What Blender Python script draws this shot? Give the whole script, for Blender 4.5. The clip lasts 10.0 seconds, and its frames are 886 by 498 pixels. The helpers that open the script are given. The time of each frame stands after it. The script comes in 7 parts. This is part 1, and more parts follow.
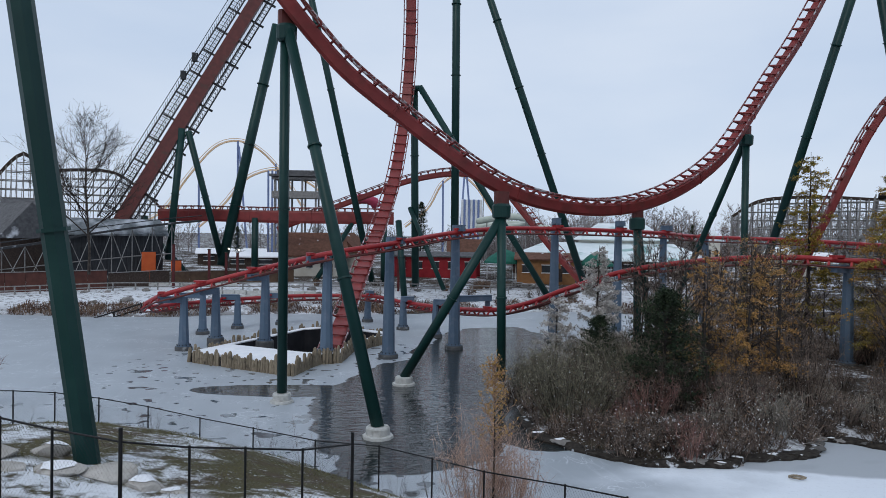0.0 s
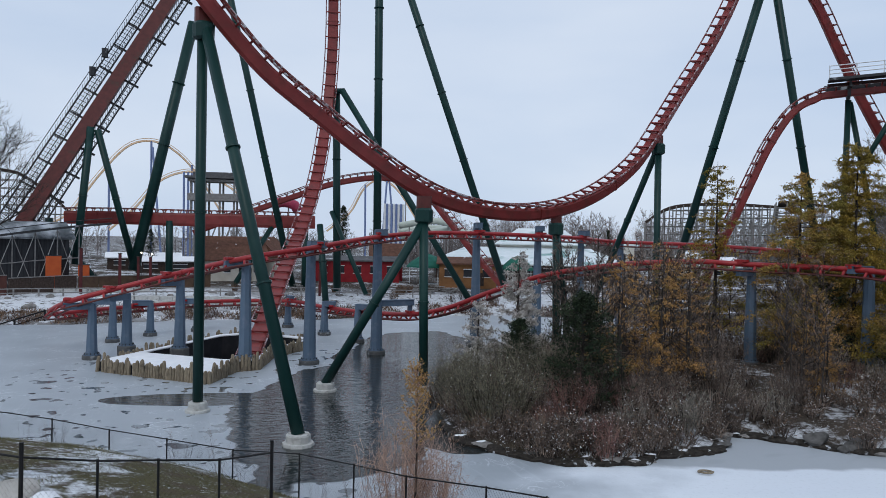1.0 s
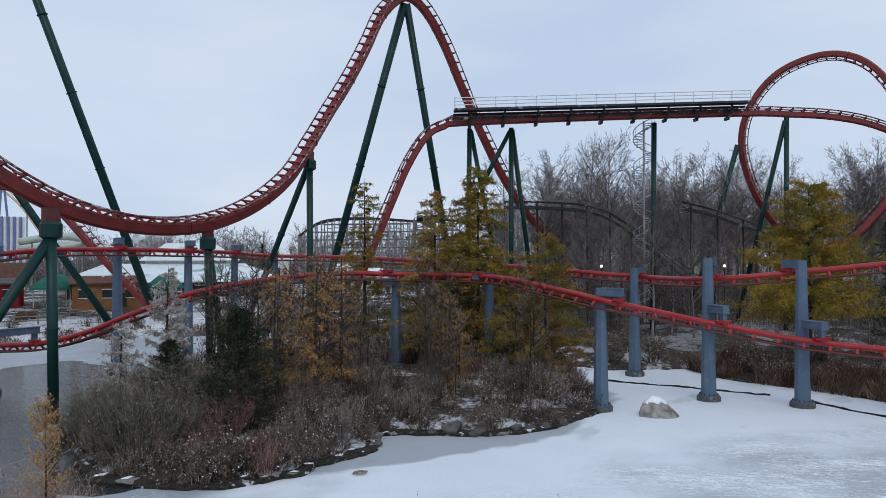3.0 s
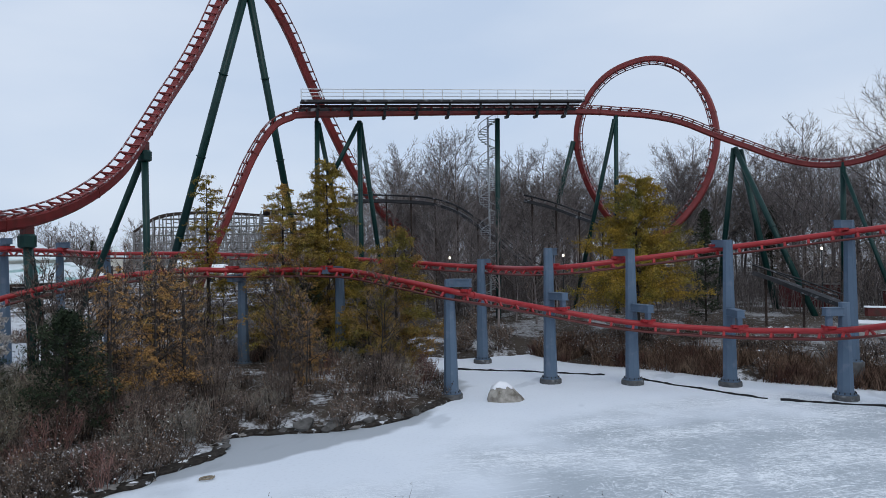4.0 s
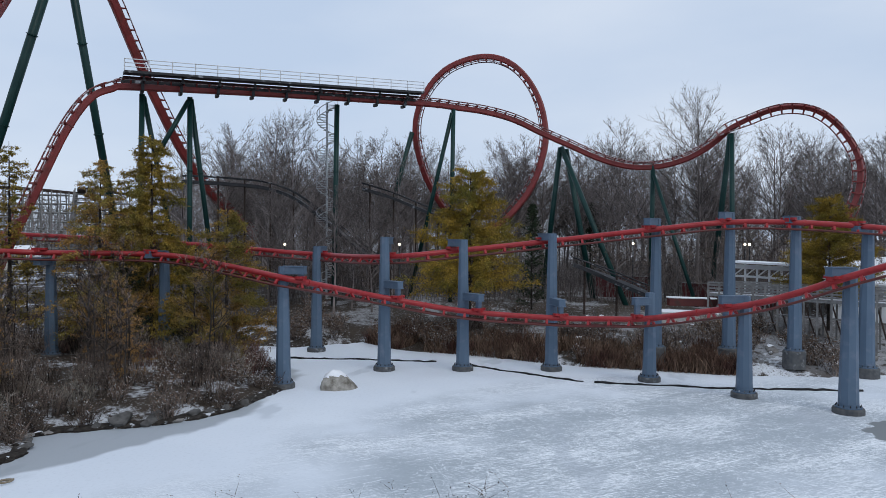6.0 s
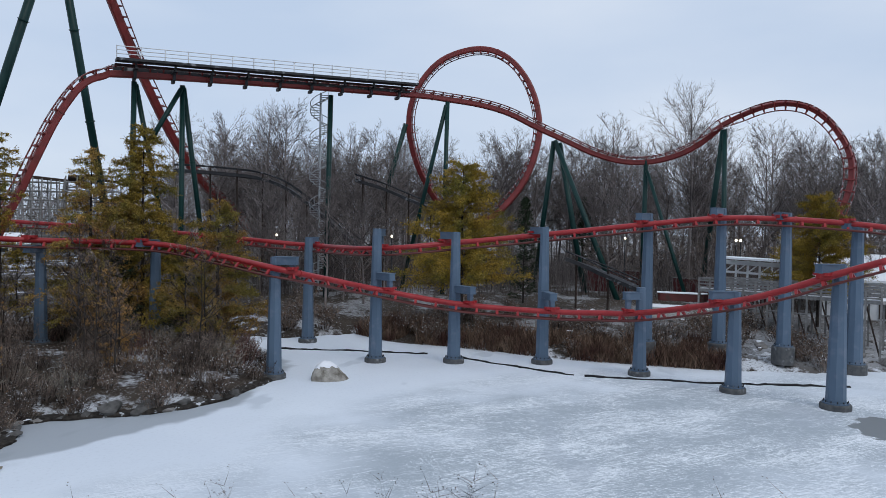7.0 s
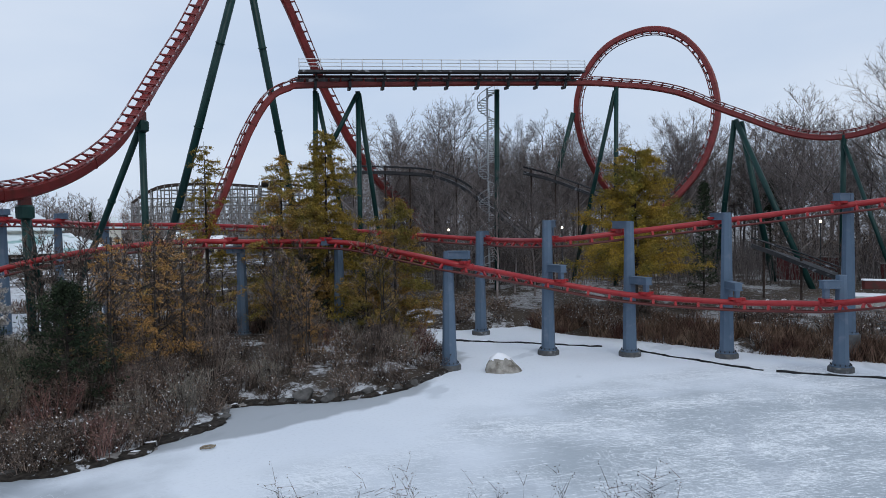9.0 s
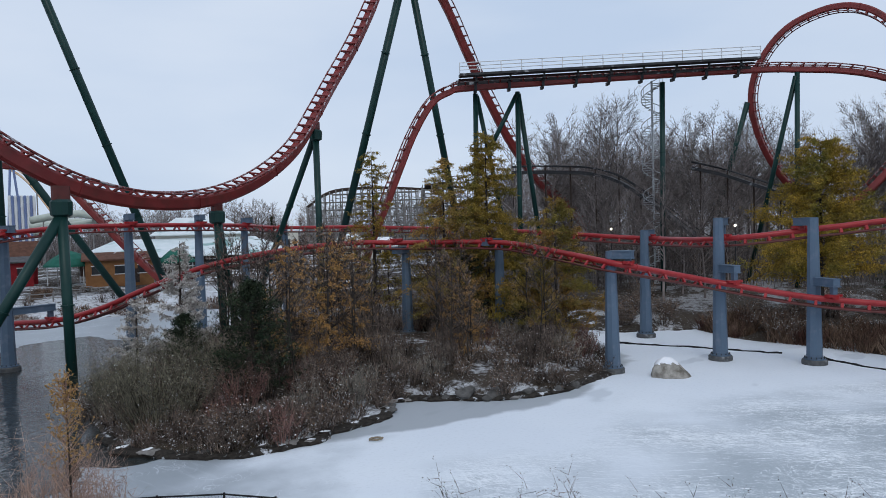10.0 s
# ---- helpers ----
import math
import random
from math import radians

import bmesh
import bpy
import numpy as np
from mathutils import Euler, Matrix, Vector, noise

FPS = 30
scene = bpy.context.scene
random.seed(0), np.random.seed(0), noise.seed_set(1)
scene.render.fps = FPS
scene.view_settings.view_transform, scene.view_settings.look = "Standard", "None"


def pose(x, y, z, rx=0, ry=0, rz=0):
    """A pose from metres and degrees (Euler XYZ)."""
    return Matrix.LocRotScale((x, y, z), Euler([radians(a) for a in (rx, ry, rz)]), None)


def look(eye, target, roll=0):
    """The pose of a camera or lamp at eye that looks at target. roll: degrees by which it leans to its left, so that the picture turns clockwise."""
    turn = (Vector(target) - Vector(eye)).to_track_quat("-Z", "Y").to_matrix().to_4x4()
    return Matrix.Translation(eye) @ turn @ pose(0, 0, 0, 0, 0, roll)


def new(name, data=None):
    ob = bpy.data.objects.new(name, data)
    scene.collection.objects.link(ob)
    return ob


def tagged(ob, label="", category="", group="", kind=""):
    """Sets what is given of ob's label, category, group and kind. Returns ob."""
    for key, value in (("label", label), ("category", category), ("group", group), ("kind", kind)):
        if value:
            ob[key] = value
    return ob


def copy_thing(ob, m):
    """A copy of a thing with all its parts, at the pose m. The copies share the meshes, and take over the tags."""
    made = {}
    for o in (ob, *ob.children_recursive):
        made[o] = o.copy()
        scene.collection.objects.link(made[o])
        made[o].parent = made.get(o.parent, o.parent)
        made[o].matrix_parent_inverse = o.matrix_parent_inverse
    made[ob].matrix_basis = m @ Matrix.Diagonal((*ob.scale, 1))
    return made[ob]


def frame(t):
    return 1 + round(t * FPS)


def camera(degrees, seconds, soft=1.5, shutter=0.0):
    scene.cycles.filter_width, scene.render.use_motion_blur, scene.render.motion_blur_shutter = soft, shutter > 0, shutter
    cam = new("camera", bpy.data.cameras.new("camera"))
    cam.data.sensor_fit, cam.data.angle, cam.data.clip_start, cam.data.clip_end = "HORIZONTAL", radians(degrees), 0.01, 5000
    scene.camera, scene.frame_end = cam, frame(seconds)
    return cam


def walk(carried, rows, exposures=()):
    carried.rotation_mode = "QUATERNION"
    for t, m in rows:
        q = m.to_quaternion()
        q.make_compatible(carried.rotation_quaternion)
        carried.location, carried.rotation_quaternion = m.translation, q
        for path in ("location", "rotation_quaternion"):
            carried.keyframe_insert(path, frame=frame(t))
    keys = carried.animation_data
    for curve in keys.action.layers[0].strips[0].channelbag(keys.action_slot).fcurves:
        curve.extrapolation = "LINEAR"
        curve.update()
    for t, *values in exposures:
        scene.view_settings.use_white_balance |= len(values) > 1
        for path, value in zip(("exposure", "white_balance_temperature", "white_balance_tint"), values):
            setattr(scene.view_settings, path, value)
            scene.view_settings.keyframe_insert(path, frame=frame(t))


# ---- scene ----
cam = camera(63.5, 10.0, soft=0.6)
EYE = 10.0
ROWS = [
    (0.0, 88.93, -0.95, 0.02), (0.5, 89.03, -0.97, -2.15), (1.0, 89.39, -1.12, -6.18), (1.5, 89.90, -1.11, -12.06),
    (2.0, 90.41, -0.96, -19.16), (2.5, 90.73, -0.49, -26.47), (3.0, 90.75, 0.10, -33.32), (4.5, 89.68, 1.17, -50.13),
    (5.0, 89.45, 0.92, -54.13), (5.5, 89.35, 0.45, -57.00), (7.0, 88.46, -1.08, -58.86), (7.5, 88.06, -1.16, -57.09),
    (8.0, 87.80, -0.71, -53.98), (8.5, 87.75, 0.09, -49.92), (9.0, 87.84, 0.94, -45.36), (9.5, 88.00, 1.46, -39.84),
    (10.0, 88.14, 1.66, -32.60),
]
walk(cam, [(t, pose(0, 0, EYE, rx, ry, rz)) for t, rx, ry, rz in ROWS], exposures=[(0.0, 0.0), (10.0, 0.0)])

# ---- light: an overcast winter day ----
world = bpy.data.worlds.new("overcast_sky")
scene.world = world
world.use_nodes = True
wt = world.node_tree
wt.nodes.clear()


def wnode(kind, **kw):
    n = wt.nodes.new(kind)
    for k, v in kw.items():
        setattr(n, k, v)
    return n


w_out = wnode("ShaderNodeOutputWorld")
w_bg = wnode("ShaderNodeBackground")
w_sky = wnode("ShaderNodeTexSky", sky_type="NISHITA", sun_disc=False, sun_elevation=radians(28), sun_rotation=radians(200))
w_dim = wnode("ShaderNodeVectorMath", operation="SCALE")
w_dim.inputs["Scale"].default_value = 0.09
w_tc = wnode("ShaderNodeTexCoord")
w_map = wnode("ShaderNodeMapping")
w_map.inputs["Scale"].default_value = (1.0, 1.0, 3.2)
w_noise = wnode("ShaderNodeTexNoise")
w_noise.inputs["Scale"].default_value = 2.2
w_noise.inputs["Detail"].default_value = 5.0
w_noise.inputs["Roughness"].default_value = 0.45
w_ramp = wnode("ShaderNodeValToRGB")
w_ramp.color_ramp.elements[0].position = 0.3
w_ramp.color_ramp.elements[0].color = (0.535, 0.65, 0.835, 1)
w_ramp.color_ramp.elements[1].position = 0.7
w_ramp.color_ramp.elements[1].color = (0.69, 0.775, 0.91, 1)
w_mix = wnode("ShaderNodeMix", data_type="RGBA")
w_mix.inputs[0].default_value = 0.93
wt.links.new(w_tc.outputs["Generated"], w_map.inputs["Vector"])
wt.links.new(w_map.outputs["Vector"], w_noise.inputs["Vector"])
wt.links.new(w_noise.outputs["Fac"], w_ramp.inputs["Fac"])
wt.links.new(w_sky.outputs["Color"], w_dim.inputs[0])
wt.links.new(w_dim.outputs[0], w_mix.inputs[6])
wt.links.new(w_ramp.outputs["Color"], w_mix.inputs[7])
wt.links.new(w_mix.outputs[2], w_bg.inputs["Color"])
w_bg.inputs["Strength"].default_value = 1.0
wt.links.new(w_bg.outputs[0], w_out.inputs["Surface"])
sun = new("sun", bpy.data.lights.new("sun", "SUN"))
sun.data.energy, sun.data.angle, sun.data.color = 0.7, radians(25), (1.0, 0.96, 0.9)
sun.matrix_world = look((0, 0, 60), (0 + 18, 40, 60 - 45))


# ---- materials ----
def material(name, a, b, rough=0.6, scale=3.0, metal=0.0, bump=0.0, bump_scale=30.0, c=None, c_scale=0.6, c_at=(0.58, 0.7), spec=0.18, vary=0.0, stretch=(1, 1, 1), strands=0.0):
    """Two base colours mixed by grain, a third (stain, snow, rust) by a second, larger noise; object colour shift by Random."""
    m = bpy.data.materials.new(name)
    m.use_nodes = True
    nt = m.node_tree
    bs = nt.nodes["Principled BSDF"]
    geo = nt.nodes.new("ShaderNodeNewGeometry")
    mp = nt.nodes.new("ShaderNodeMapping")
    mp.inputs["Scale"].default_value = stretch
    nt.links.new(geo.outputs["Position"], mp.inputs["Vector"])
    n1 = nt.nodes.new("ShaderNodeTexNoise")
    n1.inputs["Scale"].default_value, n1.inputs["Detail"].default_value = scale, 6.0
    nt.links.new(mp.outputs["Vector"], n1.inputs["Vector"])
    r1 = nt.nodes.new("ShaderNodeMapRange")
    r1.inputs["From Min"].default_value, r1.inputs["From Max"].default_value = 0.32, 0.68
    nt.links.new(n1.outputs["Fac"], r1.inputs["Value"])
    mx = nt.nodes.new("ShaderNodeMix")
    mx.data_type = "RGBA"
    mx.inputs[6].default_value, mx.inputs[7].default_value = (*a, 1), (*b, 1)
    nt.links.new(r1.outputs["Result"], mx.inputs[0])
    col = mx.outputs[2]
    if c is not None:
        n2 = nt.nodes.new("ShaderNodeTexNoise")
        n2.inputs["Scale"].default_value, n2.inputs["Detail"].default_value = c_scale, 8.0
        nt.links.new(geo.outputs["Position"], n2.inputs["Vector"])
        r2 = nt.nodes.new("ShaderNodeMapRange")
        r2.inputs["From Min"].default_value, r2.inputs["From Max"].default_value = c_at
        nt.links.new(n2.outputs["Fac"], r2.inputs["Value"])
        m2 = nt.nodes.new("ShaderNodeMix")
        m2.data_type = "RGBA"
        m2.inputs[7].default_value = (*c, 1)
        nt.links.new(r2.outputs["Result"], m2.inputs[0])
        nt.links.new(col, m2.inputs[6])
        col = m2.outputs[2]
    if vary:
        oi = nt.nodes.new("ShaderNodeObjectInfo")
        rr = nt.nodes.new("ShaderNodeMapRange")
        rr.inputs["To Min"].default_value, rr.inputs["To Max"].default_value = 1 - vary, 1 + vary
        nt.links.new(oi.outputs["Random"], rr.inputs["Value"])
        hv = nt.nodes.new("ShaderNodeHueSaturation")
        nt.links.new(rr.outputs["Result"], hv.inputs["Value"])
        nt.links.new(col, hv.inputs["Color"])
        col = hv.outputs["Color"]
    if strands:
        rs = nt.nodes.new("ShaderNodeMapRange")
        rs.inputs["To Min"].default_value, rs.inputs["To Max"].default_value = 1 - strands, 1 + strands
        nt.links.new(geo.outputs["Random Per Island"], rs.inputs["Value"])
        hs = nt.nodes.new("ShaderNodeHueSaturation")
        nt.links.new(rs.outputs["Result"], hs.inputs["Value"])
        nt.links.new(col, hs.inputs["Color"])
        col = hs.outputs["Color"]
    nt.links.new(col, bs.inputs["Base Color"])
    bs.inputs["Roughness"].default_value, bs.inputs["Metallic"].default_value = rough, metal
    bs.inputs["Specular IOR Level"].default_value = spec
    if bump:
        n3 = nt.nodes.new("ShaderNodeTexNoise")
        n3.inputs["Scale"].default_value, n3.inputs["Detail"].default_value = bump_scale, 5.0
        nt.links.new(geo.outputs["Position"], n3.inputs["Vector"])
        bp = nt.nodes.new("ShaderNodeBump")
        bp.inputs["Strength"].default_value, bp.inputs["Distance"].default_value = bump, 0.05
        nt.links.new(n3.outputs["Fac"], bp.inputs["Height"])
        nt.links.new(bp.outputs["Normal"], bs.inputs["Normal"])
    return m


RED = material("weathered_red_paint", (0.175, 0.024, 0.023), (0.24, 0.036, 0.034), 0.45, 0.8, c=(0.13, 0.03, 0.025), c_scale=1.3, c_at=(0.5, 0.8), bump=0.1, spec=0.4)
RED_DARK = material("faded_red_steel", (0.085, 0.018, 0.015), (0.125, 0.026, 0.022), 0.5, 1.5, c=(0.07, 0.03, 0.022), c_scale=0.9, spec=0.4)
RED_BRIGHT = material("bright_red_paint", (0.29, 0.014, 0.018), (0.35, 0.028, 0.03), 0.35, 0.9, c=(0.22, 0.015, 0.018), c_scale=1.1, spec=0.4)
RAIL = material("rail_red_steel", (0.12, 0.03, 0.03), (0.2, 0.05, 0.045), 0.4, 2.0, c=(0.5, 0.5, 0.53), c_scale=3.0, c_at=(0.5, 0.66))
GREEN = material("dark_green_paint", (0.0045, 0.029, 0.027), (0.0075, 0.040, 0.036), 0.42, 0.7, c=(0.016, 0.055, 0.048), c_scale=0.5, c_at=(0.5, 0.8), stretch=(1, 1, 0.3), spec=0.26)
BLUE = material("grey_blue_paint", (0.075, 0.118, 0.175), (0.10, 0.15, 0.215), 0.5, 0.6, c=(0.15, 0.18, 0.24), c_scale=1.6, c_at=(0.55, 0.8), stretch=(1, 1, 0.35), spec=0.4)
CONC = material("pale_concrete", (0.42, 0.42, 0.40), (0.55, 0.55, 0.53), 0.85, 4.0, c=(0.25, 0.24, 0.22), c_scale=1.5, bump=0.3)
CONC_DARK = material("wet_dark_concrete", (0.07, 0.075, 0.08), (0.12, 0.12, 0.12), 0.7, 3.0, c=(0.25, 0.26, 0.27), c_scale=2.0, bump=0.3)
BLACK = material("black_metal", (0.012, 0.012, 0.013), (0.02, 0.02, 0.022), 0.5, 5.0)
DARK = material("dark_steel", (0.03, 0.032, 0.035), (0.05, 0.05, 0.055), 0.55, 2.0, c=(0.35, 0.37, 0.4), c_scale=1.2, c_at=(0.62, 0.72))
# Red steel darkened in its colour to stand for shade below the platform.
SHADED_MAROON = material("shaded_maroon_steel", (0.030, 0.011, 0.011), (0.05, 0.018, 0.017), 0.5, 1.2)
TWIG_GREY = material("pale_grey_twigs", (0.15, 0.135, 0.115), (0.32, 0.29, 0.25), 0.9, 1.2, vary=0.3, strands=0.8)
GALV = material("galvanised_steel", (0.38, 0.40, 0.42), (0.5, 0.52, 0.54), 0.4, 5.0, metal=0.5)
SNOW = material("fresh_snow", (0.78, 0.80, 0.84), (0.86, 0.87, 0.89), 0.8, 2.0, bump=0.4, bump_scale=8.0)
TIMBER = material("weathered_timber", (0.16, 0.13, 0.095), (0.30, 0.25, 0.18), 0.85, 5.0, c=(0.08, 0.065, 0.05), c_scale=2.0, bump=0.4, vary=0.2, stretch=(3, 3, 0.6))
TIMBER_DARK = material("dark_timber", (0.035, 0.026, 0.022), (0.07, 0.05, 0.042), 0.85, 5.0, bump=0.3)
TIMBER_PALE = material("pale_timber", (0.30, 0.30, 0.29), (0.44, 0.44, 0.43), 0.85, 3.0)
SHED_GREY = material("dark_grey_boards", (0.035, 0.037, 0.042), (0.065, 0.068, 0.075), 0.8, 1.2, stretch=(4, 4, 0.4))
ROOF_PALE = material("dull_metal_roof", (0.10, 0.115, 0.125), (0.18, 0.20, 0.215), 0.55, 1.2, c=(0.5, 0.53, 0.57), c_scale=0.35, c_at=(0.5, 0.64))
TIMBER_GREY = material("grey_timber", (0.17, 0.165, 0.16), (0.28, 0.275, 0.27), 0.85, 3.0)
# Near-black base: the gloom inside the pit is put into the concrete's colour.
PIT = material("shaded_pit_concrete", (0.02, 0.02, 0.024), (0.035, 0.035, 0.04), 0.8, 1.0)
ROCK = material("granite_boulder", (0.16, 0.15, 0.14), (0.30, 0.285, 0.27), 0.85, 3.0, c=(0.10, 0.095, 0.09), c_scale=0.9, c_at=(0.55, 0.7), bump=0.6, bump_scale=6.0)
LIMESTONE = material("pale_limestone", (0.36, 0.34, 0.31), (0.52, 0.50, 0.47), 0.9, 2.5, c=(0.22, 0.20, 0.18), c_scale=1.4, c_at=(0.55, 0.75), bump=0.5, bump_scale=7.0)
EARTH = material("dark_wet_earth", (0.014, 0.012, 0.010), (0.05, 0.042, 0.035), 0.75, 5.0, c=(0.55, 0.57, 0.6), c_scale=2.2, c_at=(0.62, 0.68), bump=0.7, bump_scale=9.0)
ROCK_PALE = material("pale_granite", (0.24, 0.225, 0.20), (0.40, 0.38, 0.34), 0.85, 2.2, c=(0.14, 0.125, 0.105), c_scale=1.6, c_at=(0.5, 0.66), bump=0.6, bump_scale=7.0)
ROCK_DARK = material("dark_wet_stone", (0.06, 0.058, 0.055), (0.13, 0.125, 0.12), 0.8, 3.0, bump=0.6, bump_scale=6.0)
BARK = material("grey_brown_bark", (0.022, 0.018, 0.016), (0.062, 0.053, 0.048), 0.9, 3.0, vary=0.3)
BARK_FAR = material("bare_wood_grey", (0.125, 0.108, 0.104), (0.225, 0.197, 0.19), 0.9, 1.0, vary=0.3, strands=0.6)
TWIG = material("bare_twigs_brown", (0.042, 0.032, 0.028), (0.215, 0.17, 0.143), 0.9, 1.2, vary=0.35, strands=0.9)
TWIG_RED = material("dogwood_twigs", (0.12, 0.06, 0.052), (0.23, 0.135, 0.115), 0.85, 1.2, vary=0.3, strands=0.8)
TWIG_PALE = material("frosted_pale_twigs", (0.42, 0.39, 0.36), (0.62, 0.59, 0.56), 0.9, 2.0, strands=0.3)
TWIG_PINK = material("pale_pink_brown_twigs", (0.34, 0.21, 0.16), (0.52, 0.36, 0.28), 0.9, 2.0, strands=0.4)
NEEDLE = material("larch_needles_yellow_green", (0.25, 0.18, 0.032), (0.40, 0.265, 0.048), 0.8, 0.6, c=(0.17, 0.16, 0.042), c_scale=0.35, c_at=(0.46, 0.68), vary=0.15, strands=0.6)
NEEDLE_MIX = material("larch_needles_orange", (0.29, 0.165, 0.05), (0.43, 0.255, 0.066), 0.8, 0.9, c=(0.24, 0.195, 0.047), c_scale=0.4, c_at=(0.42, 0.6), vary=0.15, strands=0.6)
NEEDLE_GOLD = material("larch_needles_gold", (0.26, 0.18, 0.026), (0.41, 0.265, 0.04), 0.8, 0.6, c=(0.18, 0.16, 0.035), c_scale=0.4, c_at=(0.46, 0.68), vary=0.12, strands=0.6)
NEEDLE_RUST = material("larch_needles_rust", (0.30, 0.165, 0.06), (0.48, 0.27, 0.09), 0.8, 0.9, c=(0.30, 0.22, 0.055), c_scale=0.5, vary=0.15, strands=0.6)
LEAF_GOLD = material("golden_leaves", (0.33, 0.19, 0.06), (0.45, 0.28, 0.10), 0.8, 3.0)
LEAF_DRY = material("dry_brown_leaves", (0.15, 0.085, 0.055), (0.30, 0.19, 0.12), 0.85, 2.0, c=(0.6, 0.59, 0.58), c_scale=5.0, c_at=(0.54, 0.58), vary=0.3)
CEDAR = material("dark_evergreen", (0.013, 0.024, 0.013), (0.042, 0.055, 0.030), 0.85, 1.5, strands=0.7)
REED = material("dry_reeds", (0.11, 0.068, 0.048), (0.25, 0.17, 0.12), 0.9, 1.5, strands=0.7, c=(0.07, 0.034, 0.027), c_scale=0.4, c_at=(0.45, 0.65))
GRASS = material("winter_grass", (0.075, 0.078, 0.032), (0.17, 0.15, 0.07), 0.9, 2.0, strands=0.6)
WALL_RED = material("red_clapboard", (0.23, 0.015, 0.022), (0.30, 0.025, 0.03), 0.6, 1.0)
WALL_BROWN = material("brown_boards", (0.20, 0.095, 0.04), (0.28, 0.14, 0.06), 0.7, 1.0)
WALL_CREAM = material("cream_render", (0.55, 0.52, 0.46), (0.62, 0.6, 0.54), 0.8, 1.0)
ROOF_BROWN = material("brown_shingles", (0.11, 0.055, 0.038), (0.17, 0.085, 0.06), 0.85, 2.0, c=(0.7, 0.72, 0.75), c_scale=0.5, c_at=(0.66, 0.72))
ROOF_GREY = material("grey_shingles", (0.085, 0.085, 0.09), (0.14, 0.14, 0.145), 0.85, 2.0, c=(0.7, 0.72, 0.75), c_scale=0.3, c_at=(0.62, 0.7))
ROOF_TEAL = material("snowy_teal_roof", (0.62, 0.70, 0.71), (0.74, 0.79, 0.81), 0.7, 0.5, c=(0.16, 0.33, 0.31), c_scale=0.22, c_at=(0.56, 0.7))
CANVAS = material("green_canvas", (0.015, 0.11, 0.08), (0.025, 0.15, 0.11), 0.7, 1.0)
ORANGE = material("orange_paint", (0.55, 0.10, 0.03), (0.62, 0.13, 0.04), 0.5, 1.0)
GOLD = material("gold_track_paint", (0.68, 0.47, 0.28), (0.76, 0.55, 0.36), 0.4, 0.3)
ROYAL = material("royal_blue_paint", (0.15, 0.20, 0.37), (0.19, 0.25, 0.43), 0.45, 0.3)
WHITE = material("white_paint", (0.66, 0.68, 0.70), (0.76, 0.77, 0.78), 0.5, 1.0)
PINK = material("magenta_plastic", (0.38, 0.05, 0.10), (0.45, 0.08, 0.13), 0.3, 0.5)
GLASS = material("dark_window_glass", (0.03, 0.035, 0.04), (0.05, 0.055, 0.06), 0.08, 1.0, spec=0.5)
LAMP = material("lamp_globe", (0.8, 0.78, 0.7), (0.8, 0.78, 0.7), 0.3, 1.0)
LAMP.node_tree.nodes["Principled BSDF"].inputs["Emission Color"].default_value = (1.0, 0.9, 0.7, 1)
LAMP.node_tree.nodes["Principled BSDF"].inputs["Emission Strength"].default_value = 2.5


class Nodes:
    """A short hand for building a node tree."""

    def __init__(self, name):
        self.m = bpy.data.materials.new(name)
        self.m.use_nodes = True
        self.t = self.m.node_tree
        self.bs = self.t.nodes["Principled BSDF"]
        self.pos = self.t.nodes.new("ShaderNodeNewGeometry").outputs["Position"]

    def put(self, sock, v):
        if isinstance(v, bpy.types.NodeSocket):
            self.t.links.new(v, sock)
        else:
            sock.default_value = v

    def noise(self, scale, detail=4.0, vec=None, rough=0.5, distort=0.0):
        n = self.t.nodes.new("ShaderNodeTexNoise")
        for k, v in (("Scale", scale), ("Detail", detail), ("Roughness", rough), ("Distortion", distort)):
            n.inputs[k].default_value = v
        self.t.links.new(self.pos if vec is None else vec, n.inputs["Vector"])
        return n.outputs["Fac"]

    def math(self, op, a, b=0.0):
        n = self.t.nodes.new("ShaderNodeMath")
        n.operation = op
        self.put(n.inputs[0], a)
        self.put(n.inputs[1], b)
        return n.outputs[0]

    def span(self, v, lo, hi, a=0.0, b=1.0):
        n = self.t.nodes.new("ShaderNodeMapRange")
        n.interpolation_type = "SMOOTHSTEP"
        self.put(n.inputs["Value"], v)
        for k, q in (("From Min", lo), ("From Max", hi), ("To Min", a), ("To Max", b)):
            n.inputs[k].default_value = q
        return n.outputs["Result"]

    def mapped(self, scale=(1, 1, 1), turn=0.0, at=(0, 0, 0)):
        n = self.t.nodes.new("ShaderNodeMapping")
        n.vector_type = "TEXTURE"
        n.inputs["Location"].default_value, n.inputs["Scale"].default_value = at, scale
        n.inputs["Rotation"].default_value = (0, 0, radians(turn))
        self.t.links.new(self.pos, n.inputs["Vector"])
        return n.outputs["Vector"]

    def length(self, v):
        n = self.t.nodes.new("ShaderNodeVectorMath")
        n.operation = "LENGTH"
        self.t.links.new(v, n.inputs[0])
        return n.outputs["Value"]

    def mix(self, f, a, b):
        n = self.t.nodes.new("ShaderNodeMix")
        n.data_type = "RGBA"
        self.put(n.inputs[0], f)
        for s, q in ((6, a), (7, b)):
            self.put(n.inputs[s], (*q, 1) if isinstance(q, tuple) else q)
        return n.outputs[2]

    def bump(self, h, strength, distance):
        n = self.t.nodes.new("ShaderNodeBump")
        self.put(n.inputs["Strength"], strength)
        n.inputs["Distance"].default_value = distance
        self.t.links.new(h, n.inputs["Height"])
        self.t.links.new(n.outputs["Normal"], self.bs.inputs["Normal"])


